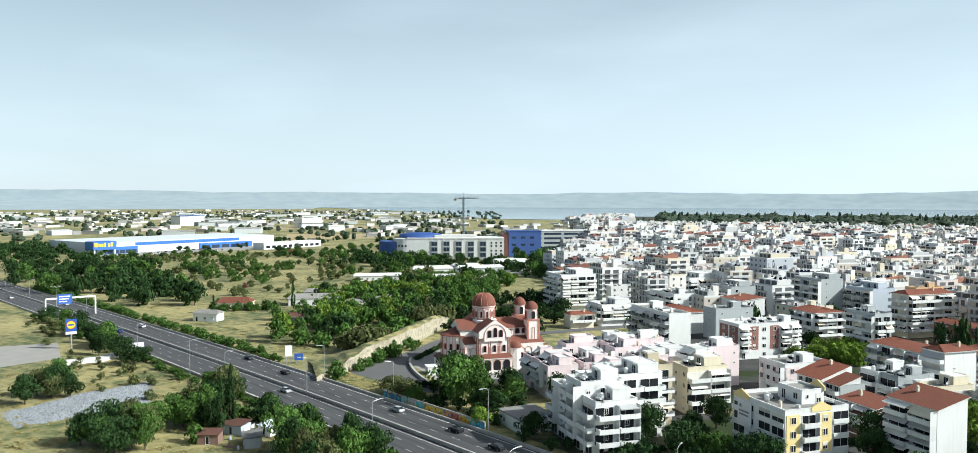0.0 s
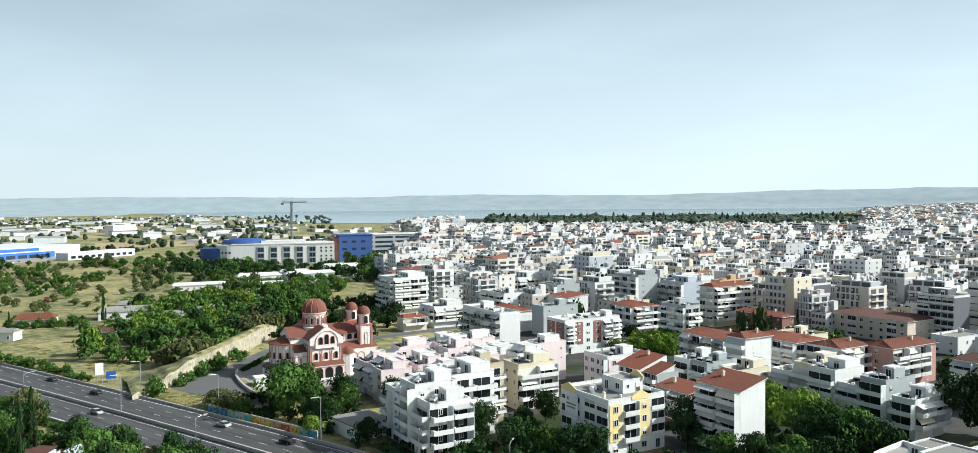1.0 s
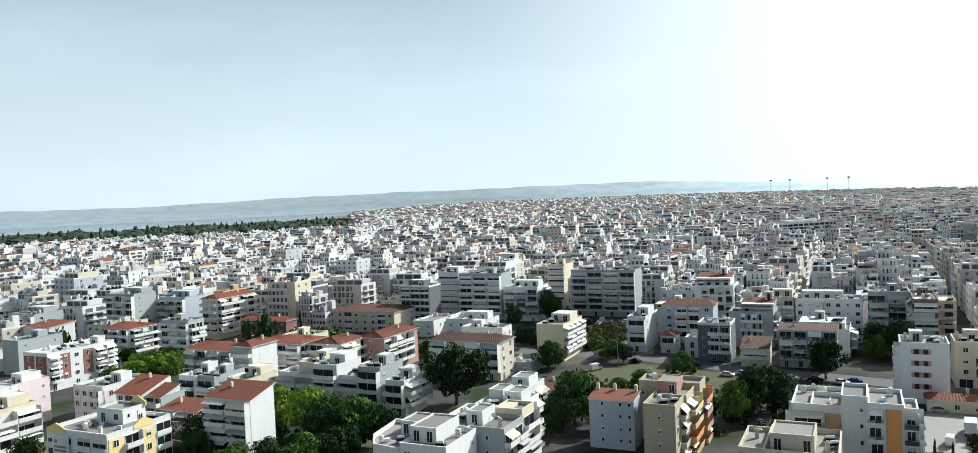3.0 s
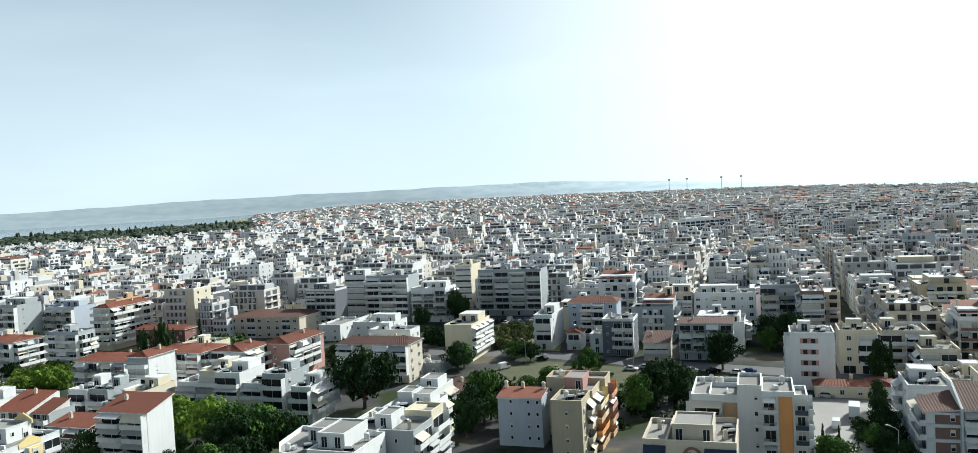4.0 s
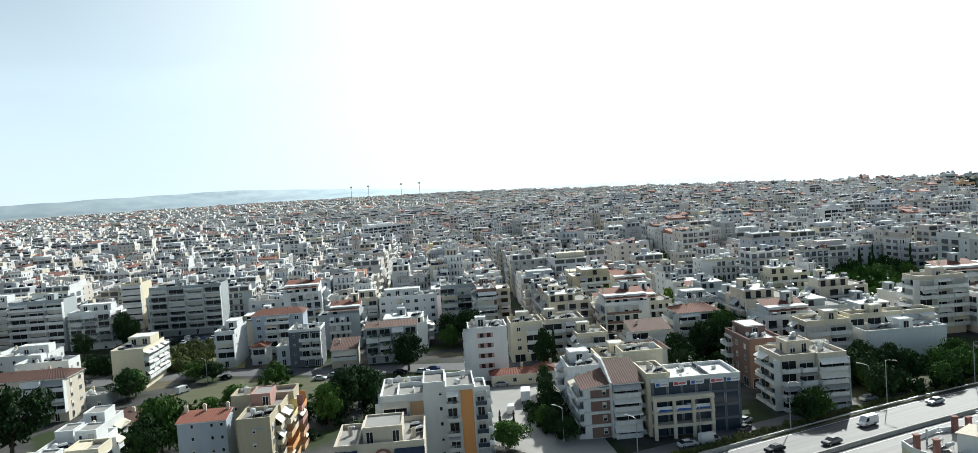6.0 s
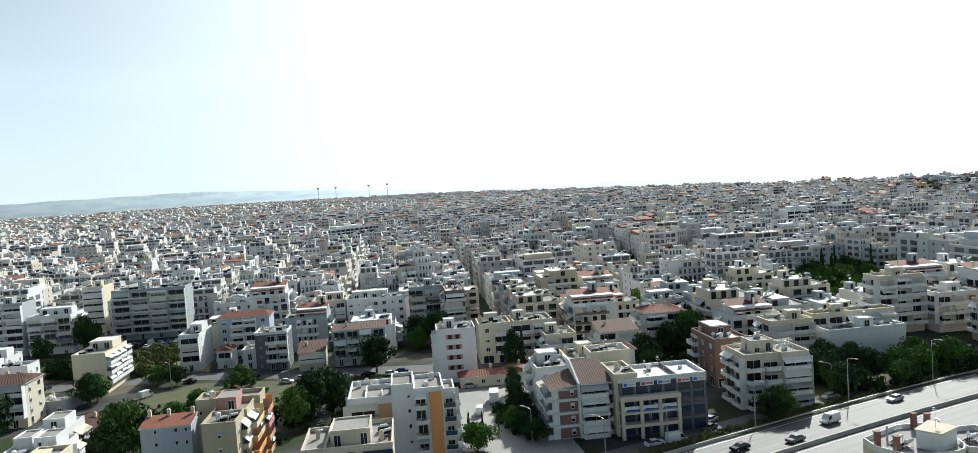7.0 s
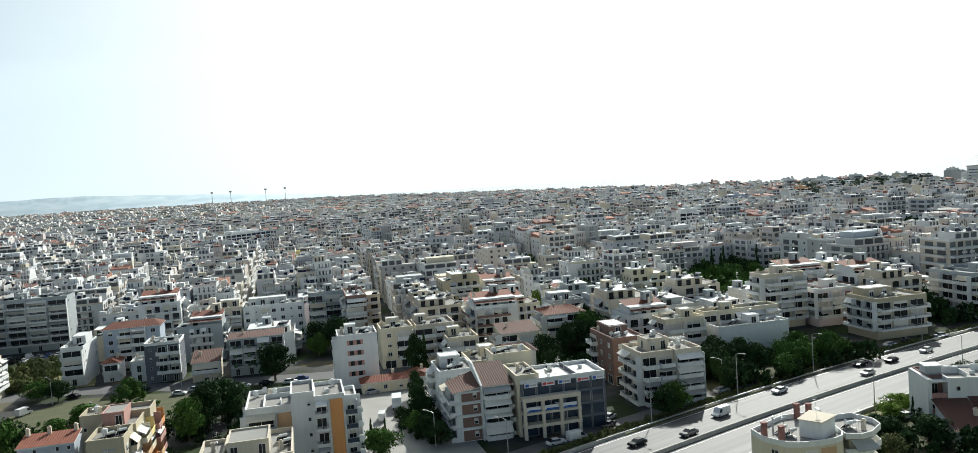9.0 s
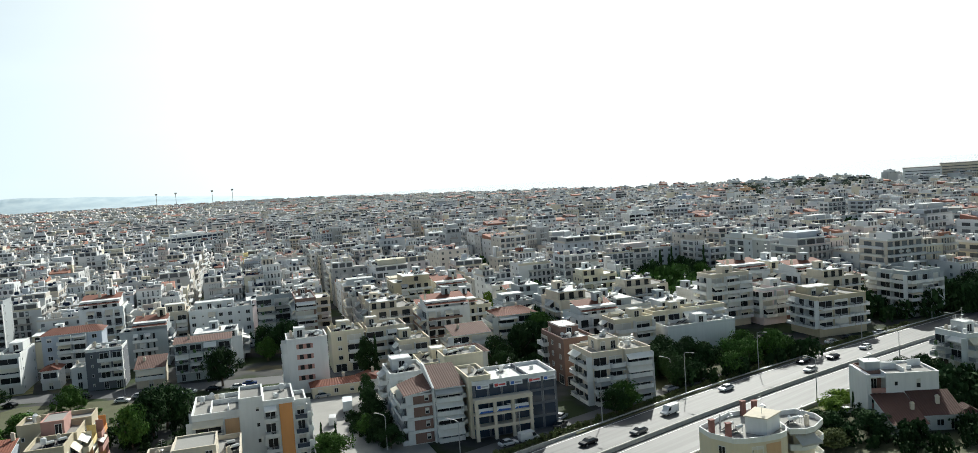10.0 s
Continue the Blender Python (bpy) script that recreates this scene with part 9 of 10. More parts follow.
s.box(-70, 60, -0.5, -0.02, 7.6, 10.6)
part("fascia", s.mesh("fascia", M_BLUE), shop, None, "blue metal fascia band")
for x0, x1, z1 in ((-103, -68, 7.0), (6, 78, 6.2)):
    s = Shape()
    s.box(x0, x1, -1.2, -0.02, 0, z1)
    part("entrance", s.mesh("entrance", M_BLUE), shop, None, "blue framed entrance bay")
for i in range(5):
    s = Shape()
    s.box(0, 5.5, -1.3, -1.2, 0.3, 3.8)
    part("window", s.mesh("window", M_GLASS), shop, pose(-101 + i * 6.5, 0, 0))
    s = Shape()
    s.box(0, 10, -1.3, -1.2, 0.3, 3.8)
    part("window", s.mesh("window", M_GLASS), shop, pose(9 + i * 13, 0, 0))
s = Shape()
s.box(-118, -94, -6, 10, 5.0, 13.2, 0)
for x in (-117, -96):
    s.box(x, x + 1.2, -5.5, -4.3, 0, 5.5, 1)
part("sign_block", s.mesh("sign_block", [M_BLUE, M_CLAD]), shop, None, "blue corner block of the entrance")
s = Shape()
for k, (x, wd, h) in enumerate(((-117, 3.6, 4), (-112.8, 2.6, 3), (-109.8, 1.8, 3), (-107.4, 1.8, 4), (-103, 2.2, 3), (-100, 2.2, 4))):
    s.box(x, x + wd, -6.3, -6.02, 8, 8 + h)
part("sign_mark", s.mesh("sign_mark", M_SIGNY), shop, None, "yellow marks of the shop sign")
flat("car_park", [(-860, 190), (-830, 240), (-850, 380), (-890, 440), (-930, 440), (-875, 230)], 0.05, M_PAVE, "pale car park before the shop hall", "car park")
annex = root("shop_annex", pose(-855, 415, 0, 0, 0, 104.7), "low white annex with a flat roof", "building")
s = Shape()
s.box(-42, 42, -9, 9, 0, 6.5)
part("wall", s.mesh("wall", M_CLAD), annex)
s = Shape()
s.box(-42.4, 42.4, -9.4, 9.4, 6.5, 7.3)
part("roof", s.mesh("roof", M_DECKW), annex)
for i in range(10):
    s = Shape()
    s.box(-2.6, 2.6, -9.1, -9.0, 1.4, 4.2)
    part("window", s.mesh("window", M_DARK), annex, pose(-36 + i * 8, 0, 0))

college = root("college_building", pose(-600, 462, 0, 0, 0, 52), "white and blue college building with tall window bays", "building")
s = Shape()
s.box(-46, 46, 0, 40, 0, 19)
part("wall", s.mesh("wall", PLASTER["white"]), college)
s = Shape()
s.lathe([(14, 0), (14, 19), (0.1, 19.02)], 28, 0, -46, 14)
part("round_end", s.mesh("round_end", PLASTER["white"]), college, None, "white rounded end of the building")
s = Shape()
s.lathe([(16, 0), (16, 16), (0.1, 16.5)], 28, 0, -58, 20)
part("round_end", s.mesh("round_end", M_BLUE2), college, None, "blue rounded wing")
s = Shape()
s.box(-46, 46, -0.4, 40.4, 19.003, 19.9)
s.box(-20, 20, 8, 30, 19.9, 22)
part("roof", s.mesh("roof", M_DECKW), college)
s = Shape()
s.lathe([(22, 19.9), (20, 22.5), (10, 24), (0.1, 24.5)], 28, 0, -34, 26)
part("roof", s.mesh("roof", M_BLUE2, True), college, None, "curved blue roof")
for i in range(5):
    s = Shape()
    s.box(-3.2, 3.2, -0.6, 0, 0, 17.5, 0)
    bay = part("window_bay", s.mesh("window_bay", PLASTER["grey"]), college, pose(-20 + i * 11.5, 0, 0), "tall grey window bay")
    for f in range(3):
        for x in (-2.6, 0.08):
            s = Shape()
            s.box(x, x + 2.52, -0.7, -0.6, 2 + f * 5.2, 5.8 + f * 5.2)
            part("pane", s.mesh("pane", M_GLASS), bay)
for i in range(6):
    for f in range(2):
        s = Shape()
        s.box(-0.8, 0.8, -0.08, 0, 0, 1.5)
        part("window", s.mesh("window", M_DARK), college, pose(-46, 14, 0, 0, 0, -60 + i * 14) @ pose(0, -14, 5 + f * 6.5))
        part("window", s.mesh("window", M_DARK), college, pose(34 + (i % 3) * 4.5, 0, 4 + f * 7.5 + (i // 3) * 3))
wing = root("college_wing", pose(-583, 535, 0, 0, 0, 58), "tall blue-clad wing of the college", "building")
s = Shape()
s.prism([(-17, -8), (15, -8), (17, 4), (14, 14), (-17, 14)], 0, 25)
part("wall", s.mesh("wall", M_BLUE2), wing)
s = Shape()
s.prism([(-17.5, -8.5), (15.4, -8.5), (17.5, 4), (14.3, 14.5), (-17.5, 14.5)], 25, 25.8)
part("roof", s.mesh("roof", M_BLUE2), wing)
s = Shape()
s.box(-23, -17, -6, 10, 0, 23)
part("stair_tower", s.mesh("stair_tower", PLASTER["brick"]), wing, None, "red stair tower")
for f in range(3):
    for i in range(3):
        s = Shape()
        s.box(-2.2, 2.2, -0.1, 0, 0, 2.2)
        part("window", s.mesh("window", M_GLASS), wing, pose(-12 + i * 9, -8, 4 + f * 7))
labs = root("college_labs", pose(-640, 640, 0, 0, 0, 62), "grey college laboratories with long window bands", "building")
s = Shape()
s.box(-48, 48, -12, 12, 0, 21)
part("wall", s.mesh("wall", PLASTER["grey"]), labs)
s = Shape()
s.box(-48.6, 48.6, -12.6, 12.6, 21, 21.8)
part("roof", s.mesh("roof", M_DECKW), labs)
for f in range(4):
    for i in range(4):
        s = Shape()
        s.box(-10, 10, -0.15, 0, 0, 2.2)
        part("window_band", s.mesh("window_band", M_GLASS), labs, pose(-34 + i * 23, -12, 2 + f * 5))
s = Shape()
s.box(48, 54, -12.4, 6, 0, 25)
part("stair_tower", s.mesh("stair_tower", PLASTER["brick"]), labs, None, "red stair tower")

crane = root("tower_crane", pose(-735, 578, 0, 0, 0, 20), "grey lattice tower crane", "crane")
M_CRANE = mat("crane_paint", (0.26, 0.30, 0.33), 0.5, var=0.1)
s = Shape()
for dx in (-0.9, 0.9):
    for dy in (-0.9, 0.9):
        s.tube([(dx, dy, 0), (dx, dy, 58)], (0.34, 0.34), 5)
for i in range(28):
    a, b = (-0.9, 0.9) if i % 2 else (0.9, -0.9)
    for y in (-0.9, 0.9):
        s.tube([(a, y, i * 2.05), (b, y, i * 2.05 + 2.05)], (0.16, 0.16), 4)
        s.tube([(y, a, i * 2.05), (y, b, i * 2.05 + 2.05)], (0.16, 0.16), 4)
part("mast", s.mesh("mast", M_CRANE), crane)
s = Shape()
s.tube([(-13, 0, 56.5), (20, 0, 57.5)], (0.5, 0.4), 5)
for i in range(16):
    s.tube([(-12 + i * 2, 0, 56.6), (-11 + i * 2, 0, 58.4)], (0.1, 0.1), 4)
    s.tube([(-11 + i * 2, 0, 58.4), (-10 + i * 2, 0, 56.7)], (0.1, 0.1), 4)
s.tube([(-12, 0, 58.4), (19, 0, 58.6)], (0.14, 0.14), 4)
part("jib", s.mesh("jib", M_CRANE), crane)
s = Shape()
s.tube([(0, 0, 57), (0, 0, 64)], (0.5, 0.2), 6)
s.tube([(0, 0, 63.6), (15, 0, 58.6)], (0.07, 0.07), 4)
s.tube([(0, 0, 63.6), (-11, 0, 58.4)], (0.07, 0.07), 4)
part("apex", s.mesh("apex", M_CRANE), crane)
s = Shape()
s.box(-13, -9.5, -1, 1, 54.5, 57)
part("counterweight", s.mesh("counterweight", M_CONC), crane)

for a in (16.2, 17.4, 19.7, 21.0):
    x, y = 2600 * math.sin(radians(a)), 2600 * math.cos(radians(a))
    m = root("floodlight_mast", pose(x, y, land(x, y), 0, 0, -a), "tall thin stadium floodlight mast", "floodlight", "stadium masts")
    h = 69 - land(x, y)
    s = Shape()
    s.tube([(0, 0, 0), (0, 0, h)], (1.1, 0.7), 8)
    part("pole", s.mesh("pole", M_STEEL), m)
    s = Shape()
    s.box(-3.5, 3.5, -0.6, 0.4, h - 1, h + 4)
    part("lamp_panel", s.mesh("lamp_panel", M_CONC), m)

# the three farthest have walls lightened to suggest haze
for x, y, w, d, h, c in ((1094, 462, 44, 40, 31, "white"), (1122, 424, 50, 40, 34, "sand"), (1138, 376, 50, 40, 33, "sand"), (500, 185, 62, 26, 13, "grey"), (560, 240, 50, 22, 16, "grey")):
    b = root("slab_block", pose(x, y, 0, 0, 0, -67), "broad %s slab block with window bands" % c.replace("blue", "grey-blue"), "building")
    s = Shape()
    s.box(-w / 2, w / 2, -d / 2, d / 2, 0, h)
    part("wall", s.mesh("wall", PLASTER[c]), b)
    s = Shape()
    s.box(-w / 2 - 0.6, w / 2 + 0.6, -d / 2 - 0.6, d / 2 + 0.6, h, h + 1.0)
    part("roof", s.mesh("roof", M_DECK), b)
    for f in range(int(h / 3.6)):
        s = Shape()
        # far blocks: thinner, paler bands carry the haze in their colour
        s.box(-w / 2 + 2, w / 2 - 2, -0.12, 0, 0, 1.7 if x < 800 else 1.1)
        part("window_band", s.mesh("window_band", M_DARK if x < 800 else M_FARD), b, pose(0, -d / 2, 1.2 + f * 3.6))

# sheds and halls of the plain
pr = random.Random(77)
for i in range(40):
    a, r = radians(pr.uniform(-84, -54)), pr.uniform(1250, 2900)
    x, y = r * math.sin(a), r * math.cos(a)
    if -1180 < x < -830 and 150 < y < 580 or y < highway(-600) + 60:
        continue
    w, d, h = pr.uniform(20, 64), pr.uniform(16, 36), pr.uniform(5, 9)
    b = root("warehouse", pose(x, y, 0, 0, 0, pr.uniform(60, 110)), pr.choice(("pale metal warehouse on the plain", "white flat-roofed hall on the plain", "grey industrial hall on the plain")), "warehouse", "halls of the plain")
    s = Shape()
    s.box(-w / 2, w / 2, -d / 2, d / 2, 0, h)
    part("wall", s.mesh("wall", pr.choice((M_CLAD, PLASTER["white"], PLASTER["grey"]))), b)
    part("roof", hip_roof(w, d, 0.4, h * 0.18, 0.1, pr.choice((M_DECK, M_DECK, M_CLAD))), b, pose(0, 0, h + 0.16))
white_hall = root("white_hall", pose(-1650, 580, 0, 0, 0, 105), "large white and blue hall on the plain", "building")
s = Shape()
s.box(-28, 28, -16, 16, 0, 19)
part("wall", s.mesh("wall", PLASTER["white"]), white_hall)
s = Shape()
s.box(-28.5, 28.5, -16.5, 16.5, 19, 20.2)
part("roof", s.mesh("roof", M_BLUE2), white_hall)
white_flats = root("white_slab", pose(-1420, 733, 0, 0, 0, 120), "white slab of flats on the plain", "building")
s = Shape()
s.box(-35, 35, -8, 8, 0, 17)
part("wall", s.mesh("wall", PLASTER["white"]), white_flats)
s = Shape()
s.box(-35.5, 35.5, -8.5, 8.5, 17, 18)
part("roof", s.mesh("roof", M_DECKW), white_flats)


# ---- small houses and yards left of the church ----
def cottage(x, y, w, d, h, rot, color, tile, label):
    b = root("house", pose(x, y, 0, 0, 0, rot), label, "house")
    s = Shape()
    s.box(-w / 2, w / 2, -d / 2, d / 2, 0, h)
    part("wall", s.mesh("wall", PLASTER[color]), b)
    part("roof", hip_roof(w, d, 0.6, min(w, d) * 0.2, 0.4, tile), b, pose(0, 0, h + 0.16))
    for i, cx in enumerate(pieces(max(2, int(w / 3.5)), w)):
        part("window" if i else "door", door_mesh(1.1, 1.3, 0) if i else door_mesh(1.0, 2.1, 0), b, side_pose("F", w, d, cx, 0.9 if i else 0.05))
    HOUSES.append((x, y, math.hypot(w, d) / 2, w, d))


cottage(-408, 168, 17, 12, 2.9, 55, "cream", M_TILE, "low white house under a broad red tile roof")
cottage(-372, 140, 12, 7, 3.6, 40, "white", M_DECK, "low white shed with a flat grey roof")
cottage(-392, 205, 26, 10, 4.0, 60, "white", M_DECK, "white workshop under a grey roof")
cottage(-418, 222, 16, 8, 3.6, 60, "grey", M_DECK, "grey workshop under a pale roof")
cottage(-340, 168, 9, 7, 3.2, 50, "grey", M_TILEB, "old grey hut in the scrub")
for i, (x, y, w, d, h, rot) in enumerate(((-478, 300, 34, 8, 3.5, 60), (-486, 352, 30, 10, 5, 65), (-470, 385, 36, 9, 5, 70), (-488, 432, 30, 12, 6, 60), (-440, 330, 20, 8, 4, 60), (-500, 395, 22, 9, 4, 60))):
    cottage(x, y, w, d, h, rot, ("white", "white", "grey")[i % 3], M_DECKW, "low white yard building with a pale roof")
hut = root("flat_roofed_hut", pose(-148, 137, 0, 0, 0, -14), "low white hut with a flat roof beside the highway", "house")
s = Shape()
s.box(-6, 6, -5, 5, 0, 3.4)
part("wall", s.mesh("wall", PLASTER["white"]), hut)
s = Shape()
s.box(-6.3, 6.3, -5.3, 5.3, 3.4, 3.75)
part("roof", s.mesh("roof", M_DECK), hut)
for x in (-3, 2.5):
    part("window", door_mesh(1.2, 1.2, 0), hut, side_pose("F", 12, 10, x, 1.1))
# the sheds of the near plot
for i, (x, y, w, d, rot, c) in enumerate(((-190, 78, 6, 4, 30, "blue"), (-183, 84, 5, 4, 10, "white"), (-178, 77, 6, 4, -20, "grey"), (-186, 70, 5, 3.5, 50, "brown"), (-176, 88, 4, 3, 20, "white"), (-201, 59, 4, 3, 30, "white"))):
    b = root("shed", pose(x, y, 0, 0, 0, rot), "small patched shed with a low sheet roof", "shed", "garden sheds")
    s = Shape()
    s.box(-w / 2, w / 2, -d / 2, d / 2, 0, 2.3)
    part("wall", s.mesh("wall", PLASTER[c]), b)
    s = Shape()
    s.v = [(-w / 2 - 0.3, -d / 2 - 0.3, 2.32), (w / 2 + 0.3, -d / 2 - 0.3, 2.32), (w / 2 + 0.3, d / 2 + 0.3, 2.9), (-w / 2 - 0.3, d / 2 + 0.3, 2.9)]
    s.v += [(a, q, e + 0.06) for a, q, e in s.v]
    s.f = [(3, 2, 1, 0), (4, 5, 6, 7), (0, 1, 5, 4), (1, 2, 6, 5), (2, 3, 7, 6), (3, 0, 4, 7)]
    s.m = [0] * 6
    part("roof", s.mesh("roof", (M_TILEB, M_CLAD, M_DECK)[i % 3]), b)
    part("door", door_mesh(0.9, 1.9, 0), b, side_pose("F", w, d, 0, 0.03))

# clutter of the yard: barrels, a board stack and washing hung to dry
for x, y in ((-181.5, 79), (-180.6, 79.6), (-185, 74.5), (-176.5, 73)):
    s = Shape()
    s.lathe([(0.02, 0.0), (0.3, 0.0), (0.32, 0.3), (0.29, 0.32), (0.32, 0.35), (0.32, 0.62), (0.29, 0.65), (0.3, 0.9), (0.02, 0.91)], 12)
    b = tagged(new("barrel", s.mesh("barrel", PLASTER["blue"])), "weathered blue barrel in the yard", "barrel", "yard barrels")
    b.matrix_basis = pose(x, y, 0)
pile = root("board_stack", pose(-179.5, 72.5, 0, 0, 0, 25), "stack of old grey boards beside the sheds", "timber")
for k in range(6):
    s = Shape()
    s.box(-1.8 + 0.1 * (k % 3), 1.7, -0.7 + 0.24 * (k % 3) * 1.9, -0.3 + 0.24 * (k % 3) * 1.9, 0.06 * (k // 3) * 2, 0.06 * (k // 3) * 2 + 0.05)
    part("board", s.mesh("board", PLASTER["brown"]), pile)
line = root("washing_line", pose(-186.5, 80.0, 0, 0, 0, -50), "white sheets hung on a line between posts", "washing")
for x in (-3, 3):
    s = Shape()
    s.tube([(x, 0, 0), (x, 0, 2.1)], (0.05, 0.04), 6)
    part("post", s.mesh("post", M_STEEL), line)
for x in (-2.6, -0.5, 1.3):
    s = Shape()
    for k in range(6):
        a, b = x + k * 0.27, x + (k + 1) * 0.27
        ya, yb = 0.08 * math.sin(k * 1.7), 0.08 * math.sin((k + 1) * 1.7)
        s.face([(a, ya, 0.6), (b, yb, 0.6), (b, yb * 0.3, 2.0), (a, ya * 0.3, 2.0)])
        s.face([(a, ya + 0.02, 0.6), (a, ya * 0.3 + 0.02, 2.0), (b, yb * 0.3 + 0.02, 2.0), (b, yb + 0.02, 0.6)])
    part("sheet", s.mesh("sheet", M_SLAB), line)

# the retaining wall of rough rock and concrete behind the street
M_ROCK = mat("rough_concrete_face", (0.31, 0.28, 0.21), 0.95, var=0.35, scale=0.5, streak=0.35, fine=2.0, bump=0.8)
s = Shape()
line = [(-226, 119), (-236, 140), (-250, 163), (-265, 186), (-280, 206), (-292, 222)]
n = 110
pts = []
for i in range(n + 1):
    t = i / n * (len(line) - 1)
    k = min(int(t), len(line) - 2)
    f = t - k
    pts.append((line[k][0] + (line[k + 1][0] - line[k][0]) * f, line[k][1] + (line[k + 1][1] - line[k][1]) * f, 1.5 + 4.2 * smooth01(0, 0.3, i / n) * (1 - 0.5 * smooth01(0.75, 1, i / n)) + 0.8 * noise.noise((i * 0.2, 0, 0))))
rows = 7
for x, y, h in pts:
    for j in range(rows):
        z = h * j / (rows - 1)
        b = 1.3 * noise.noise((x * 0.22, y * 0.22, z * 0.4)) + 0.5 * noise.noise((x * 0.9, y * 0.9, z * 0.9)) - 0.22 * z
        s.v.append((x + b * 0.82, y - b * 0.55 * 0 + b * -0.1, z))
    s.v.append((x - 6, y + 2.5, h + 0.3))
m2 = rows + 1
for i in range(n):
    for j in range(rows):
        s.f.append((i * m2 + j, i * m2 + j + 1, (i + 1) * m2 + j + 1, (i + 1) * m2 + j))
        s.m.append(0 if j < rows - 1 else 1)
tagged(new("retaining_wall", s.mesh("retaining_wall", [M_ROCK, M_GROUND])), "rough pale retaining wall below a dry grass bank", "wall")
s = Shape()
k = len(pts)
for x, y, h in pts:
    s.v += [(x - 5.9, y + 2.4, h + 0.28), (x - 20, y + 9, h * 0.5 + 0.3), (x - 34, y + 14, -0.2)]
for i in range(k - 1):
    for j in range(2):
        s.f.append((i * 3 + j, i * 3 + j + 1, i * 3 + 4 + j, i * 3 + 3 + j))
        s.m.append(0)
tagged(new("bank", s.mesh("bank", M_GROUND, True)), "dry yellow grass bank above the wall", "bank", kind="structure")

# the painted wall between the highway and the street
GCOL = [mat("wall_paint_" + k, c, 0.8, var=0.3, scale=1.5) for k, c in dict(blue=(0.05, 0.2, 0.4), cyan=(0.1, 0.45, 0.5), yellow=(0.7, 0.5, 0.05), red=(0.5, 0.06, 0.05), orange=(0.6, 0.25, 0.04), pale=(0.5, 0.5, 0.48), green=(0.1, 0.3, 0.12)).items()]
painted = root("painted_wall", pose(0, 0, 0), "low wall covered in colourful spray paint", "wall")
gr2 = random.Random(9)
for i in range(26):
    x = -196 + i * 1.7
    y = highway(x) + 15.2
    s = Shape()
    s.box(x, x + 1.69, y, y + 0.3, 0, 2.3, 0)
    s.box(x, x + 1.69, y - 0.004, y, 0.25, 1.9, 1)
    for q in range(6):
        xa, za, wd = x + gr2.uniform(0.05, 1.0), gr2.uniform(0.3, 1.3), gr2.uniform(0.25, 0.6)
        s.face([(xa, y - 0.008 - q * 0.003, za), (xa + wd, y - 0.008 - q * 0.003, za + gr2.uniform(-0.2, 0.2)), (xa + wd * gr2.uniform(0.6, 1.1), y - 0.008 - q * 0.003, za + gr2.uniform(0.4, 0.9)), (xa + wd * gr2.uniform(-0.1, 0.4), y - 0.008 - q * 0.003, za + gr2.uniform(0.4, 0.8))], 1 + q % 3)
    tone = (0, 0, 1, 5, 1, 2, 2, 4, 3, 2, 1, 0)[int(i / 26 * 12)]
    part("wall_panel", s.mesh("wall_panel", [M_CONC, GCOL[tone], GCOL[(tone + 1) % 7], GCOL[gr2.randrange(7)]]), painted)

# stone slope on the near side
M_STONE = mat("grey_quarry_stone", (0.24, 0.26, 0.28), 0.9, var=0.25, scale=0.4, fine=3, bump=0.5, island=0.3)
s = Shape()
sr = random.Random(14)
quad_c = [(-228.1, 37.0), (-231.4, 70.0), (-262, 82), (-247, 36)]
for i in range(5200):
    u, v = sr.random(), sr.random()
    ax = quad_c[0][0] * (1 - u) * (1 - v) + quad_c[1][0] * u * (1 - v) + quad_c[2][0] * u * v + quad_c[3][0] * (1 - u) * v
    ay = quad_c[0][1] * (1 - u) * (1 - v) + quad_c[1][1] * u * (1 - v) + quad_c[2][1] * u * v + quad_c[3][1] * (1 - u) * v
    z = 0.05 + 1.6 * (1 - abs(2 * u - 1)) * min(1, 6 * min(v, 1 - v)) + 0.3 * noise.noise((ax * 0.3, ay * 0.3, 0))
    q = sr.uniform(0.2, 0.5)
    k = len(s.v)
    for dx, dy, dz in ((1, 0, 0), (0, 1, 0), (-1, 0, 0), (0, -1, 0), (0.2, 0.1, 0.45)):
        s.v.append((ax + dx * q * sr.uniform(0.7, 1.3), ay + dy * q * sr.uniform(0.7, 1.3), z + dz * q - (0 if dz else 0.3)))
    s.f += [(k, k + 1, k + 4), (k + 1, k + 2, k + 4), (k + 2, k + 3, k + 4), (k + 3, k, k + 4)]
    s.m += [0] * 4
tagged(new("stone_slope", s.mesh("stone_slope", M_STONE)), "slope of loose grey quarry stone", "stones", kind="stuff")
s = Shape()
nq = 16
for i in range(nq + 1):
    for j in range(nq + 1):
        u, v = i / nq, j / nq
        ax = quad_c[0][0] * (1 - u) * (1 - v) + quad_c[1][0] * u * (1 - v) + quad_c[2][0] * u * v + quad_c[3][0] * (1 - u) * v
        ay = quad_c[0][1] * (1 - u) * (1 - v) + quad_c[1][1] * u * (1 - v) + quad_c[2][1] * u * v + quad_c[3][1] * (1 - u) * v
        s.v.append((ax, ay, -0.05 + 1.6 * (1 - abs(2 * u - 1)) * min(1, 6 * min(v, 1 - v)) + 0.3 * noise.noise((ax * 0.3, ay * 0.3, 0))))
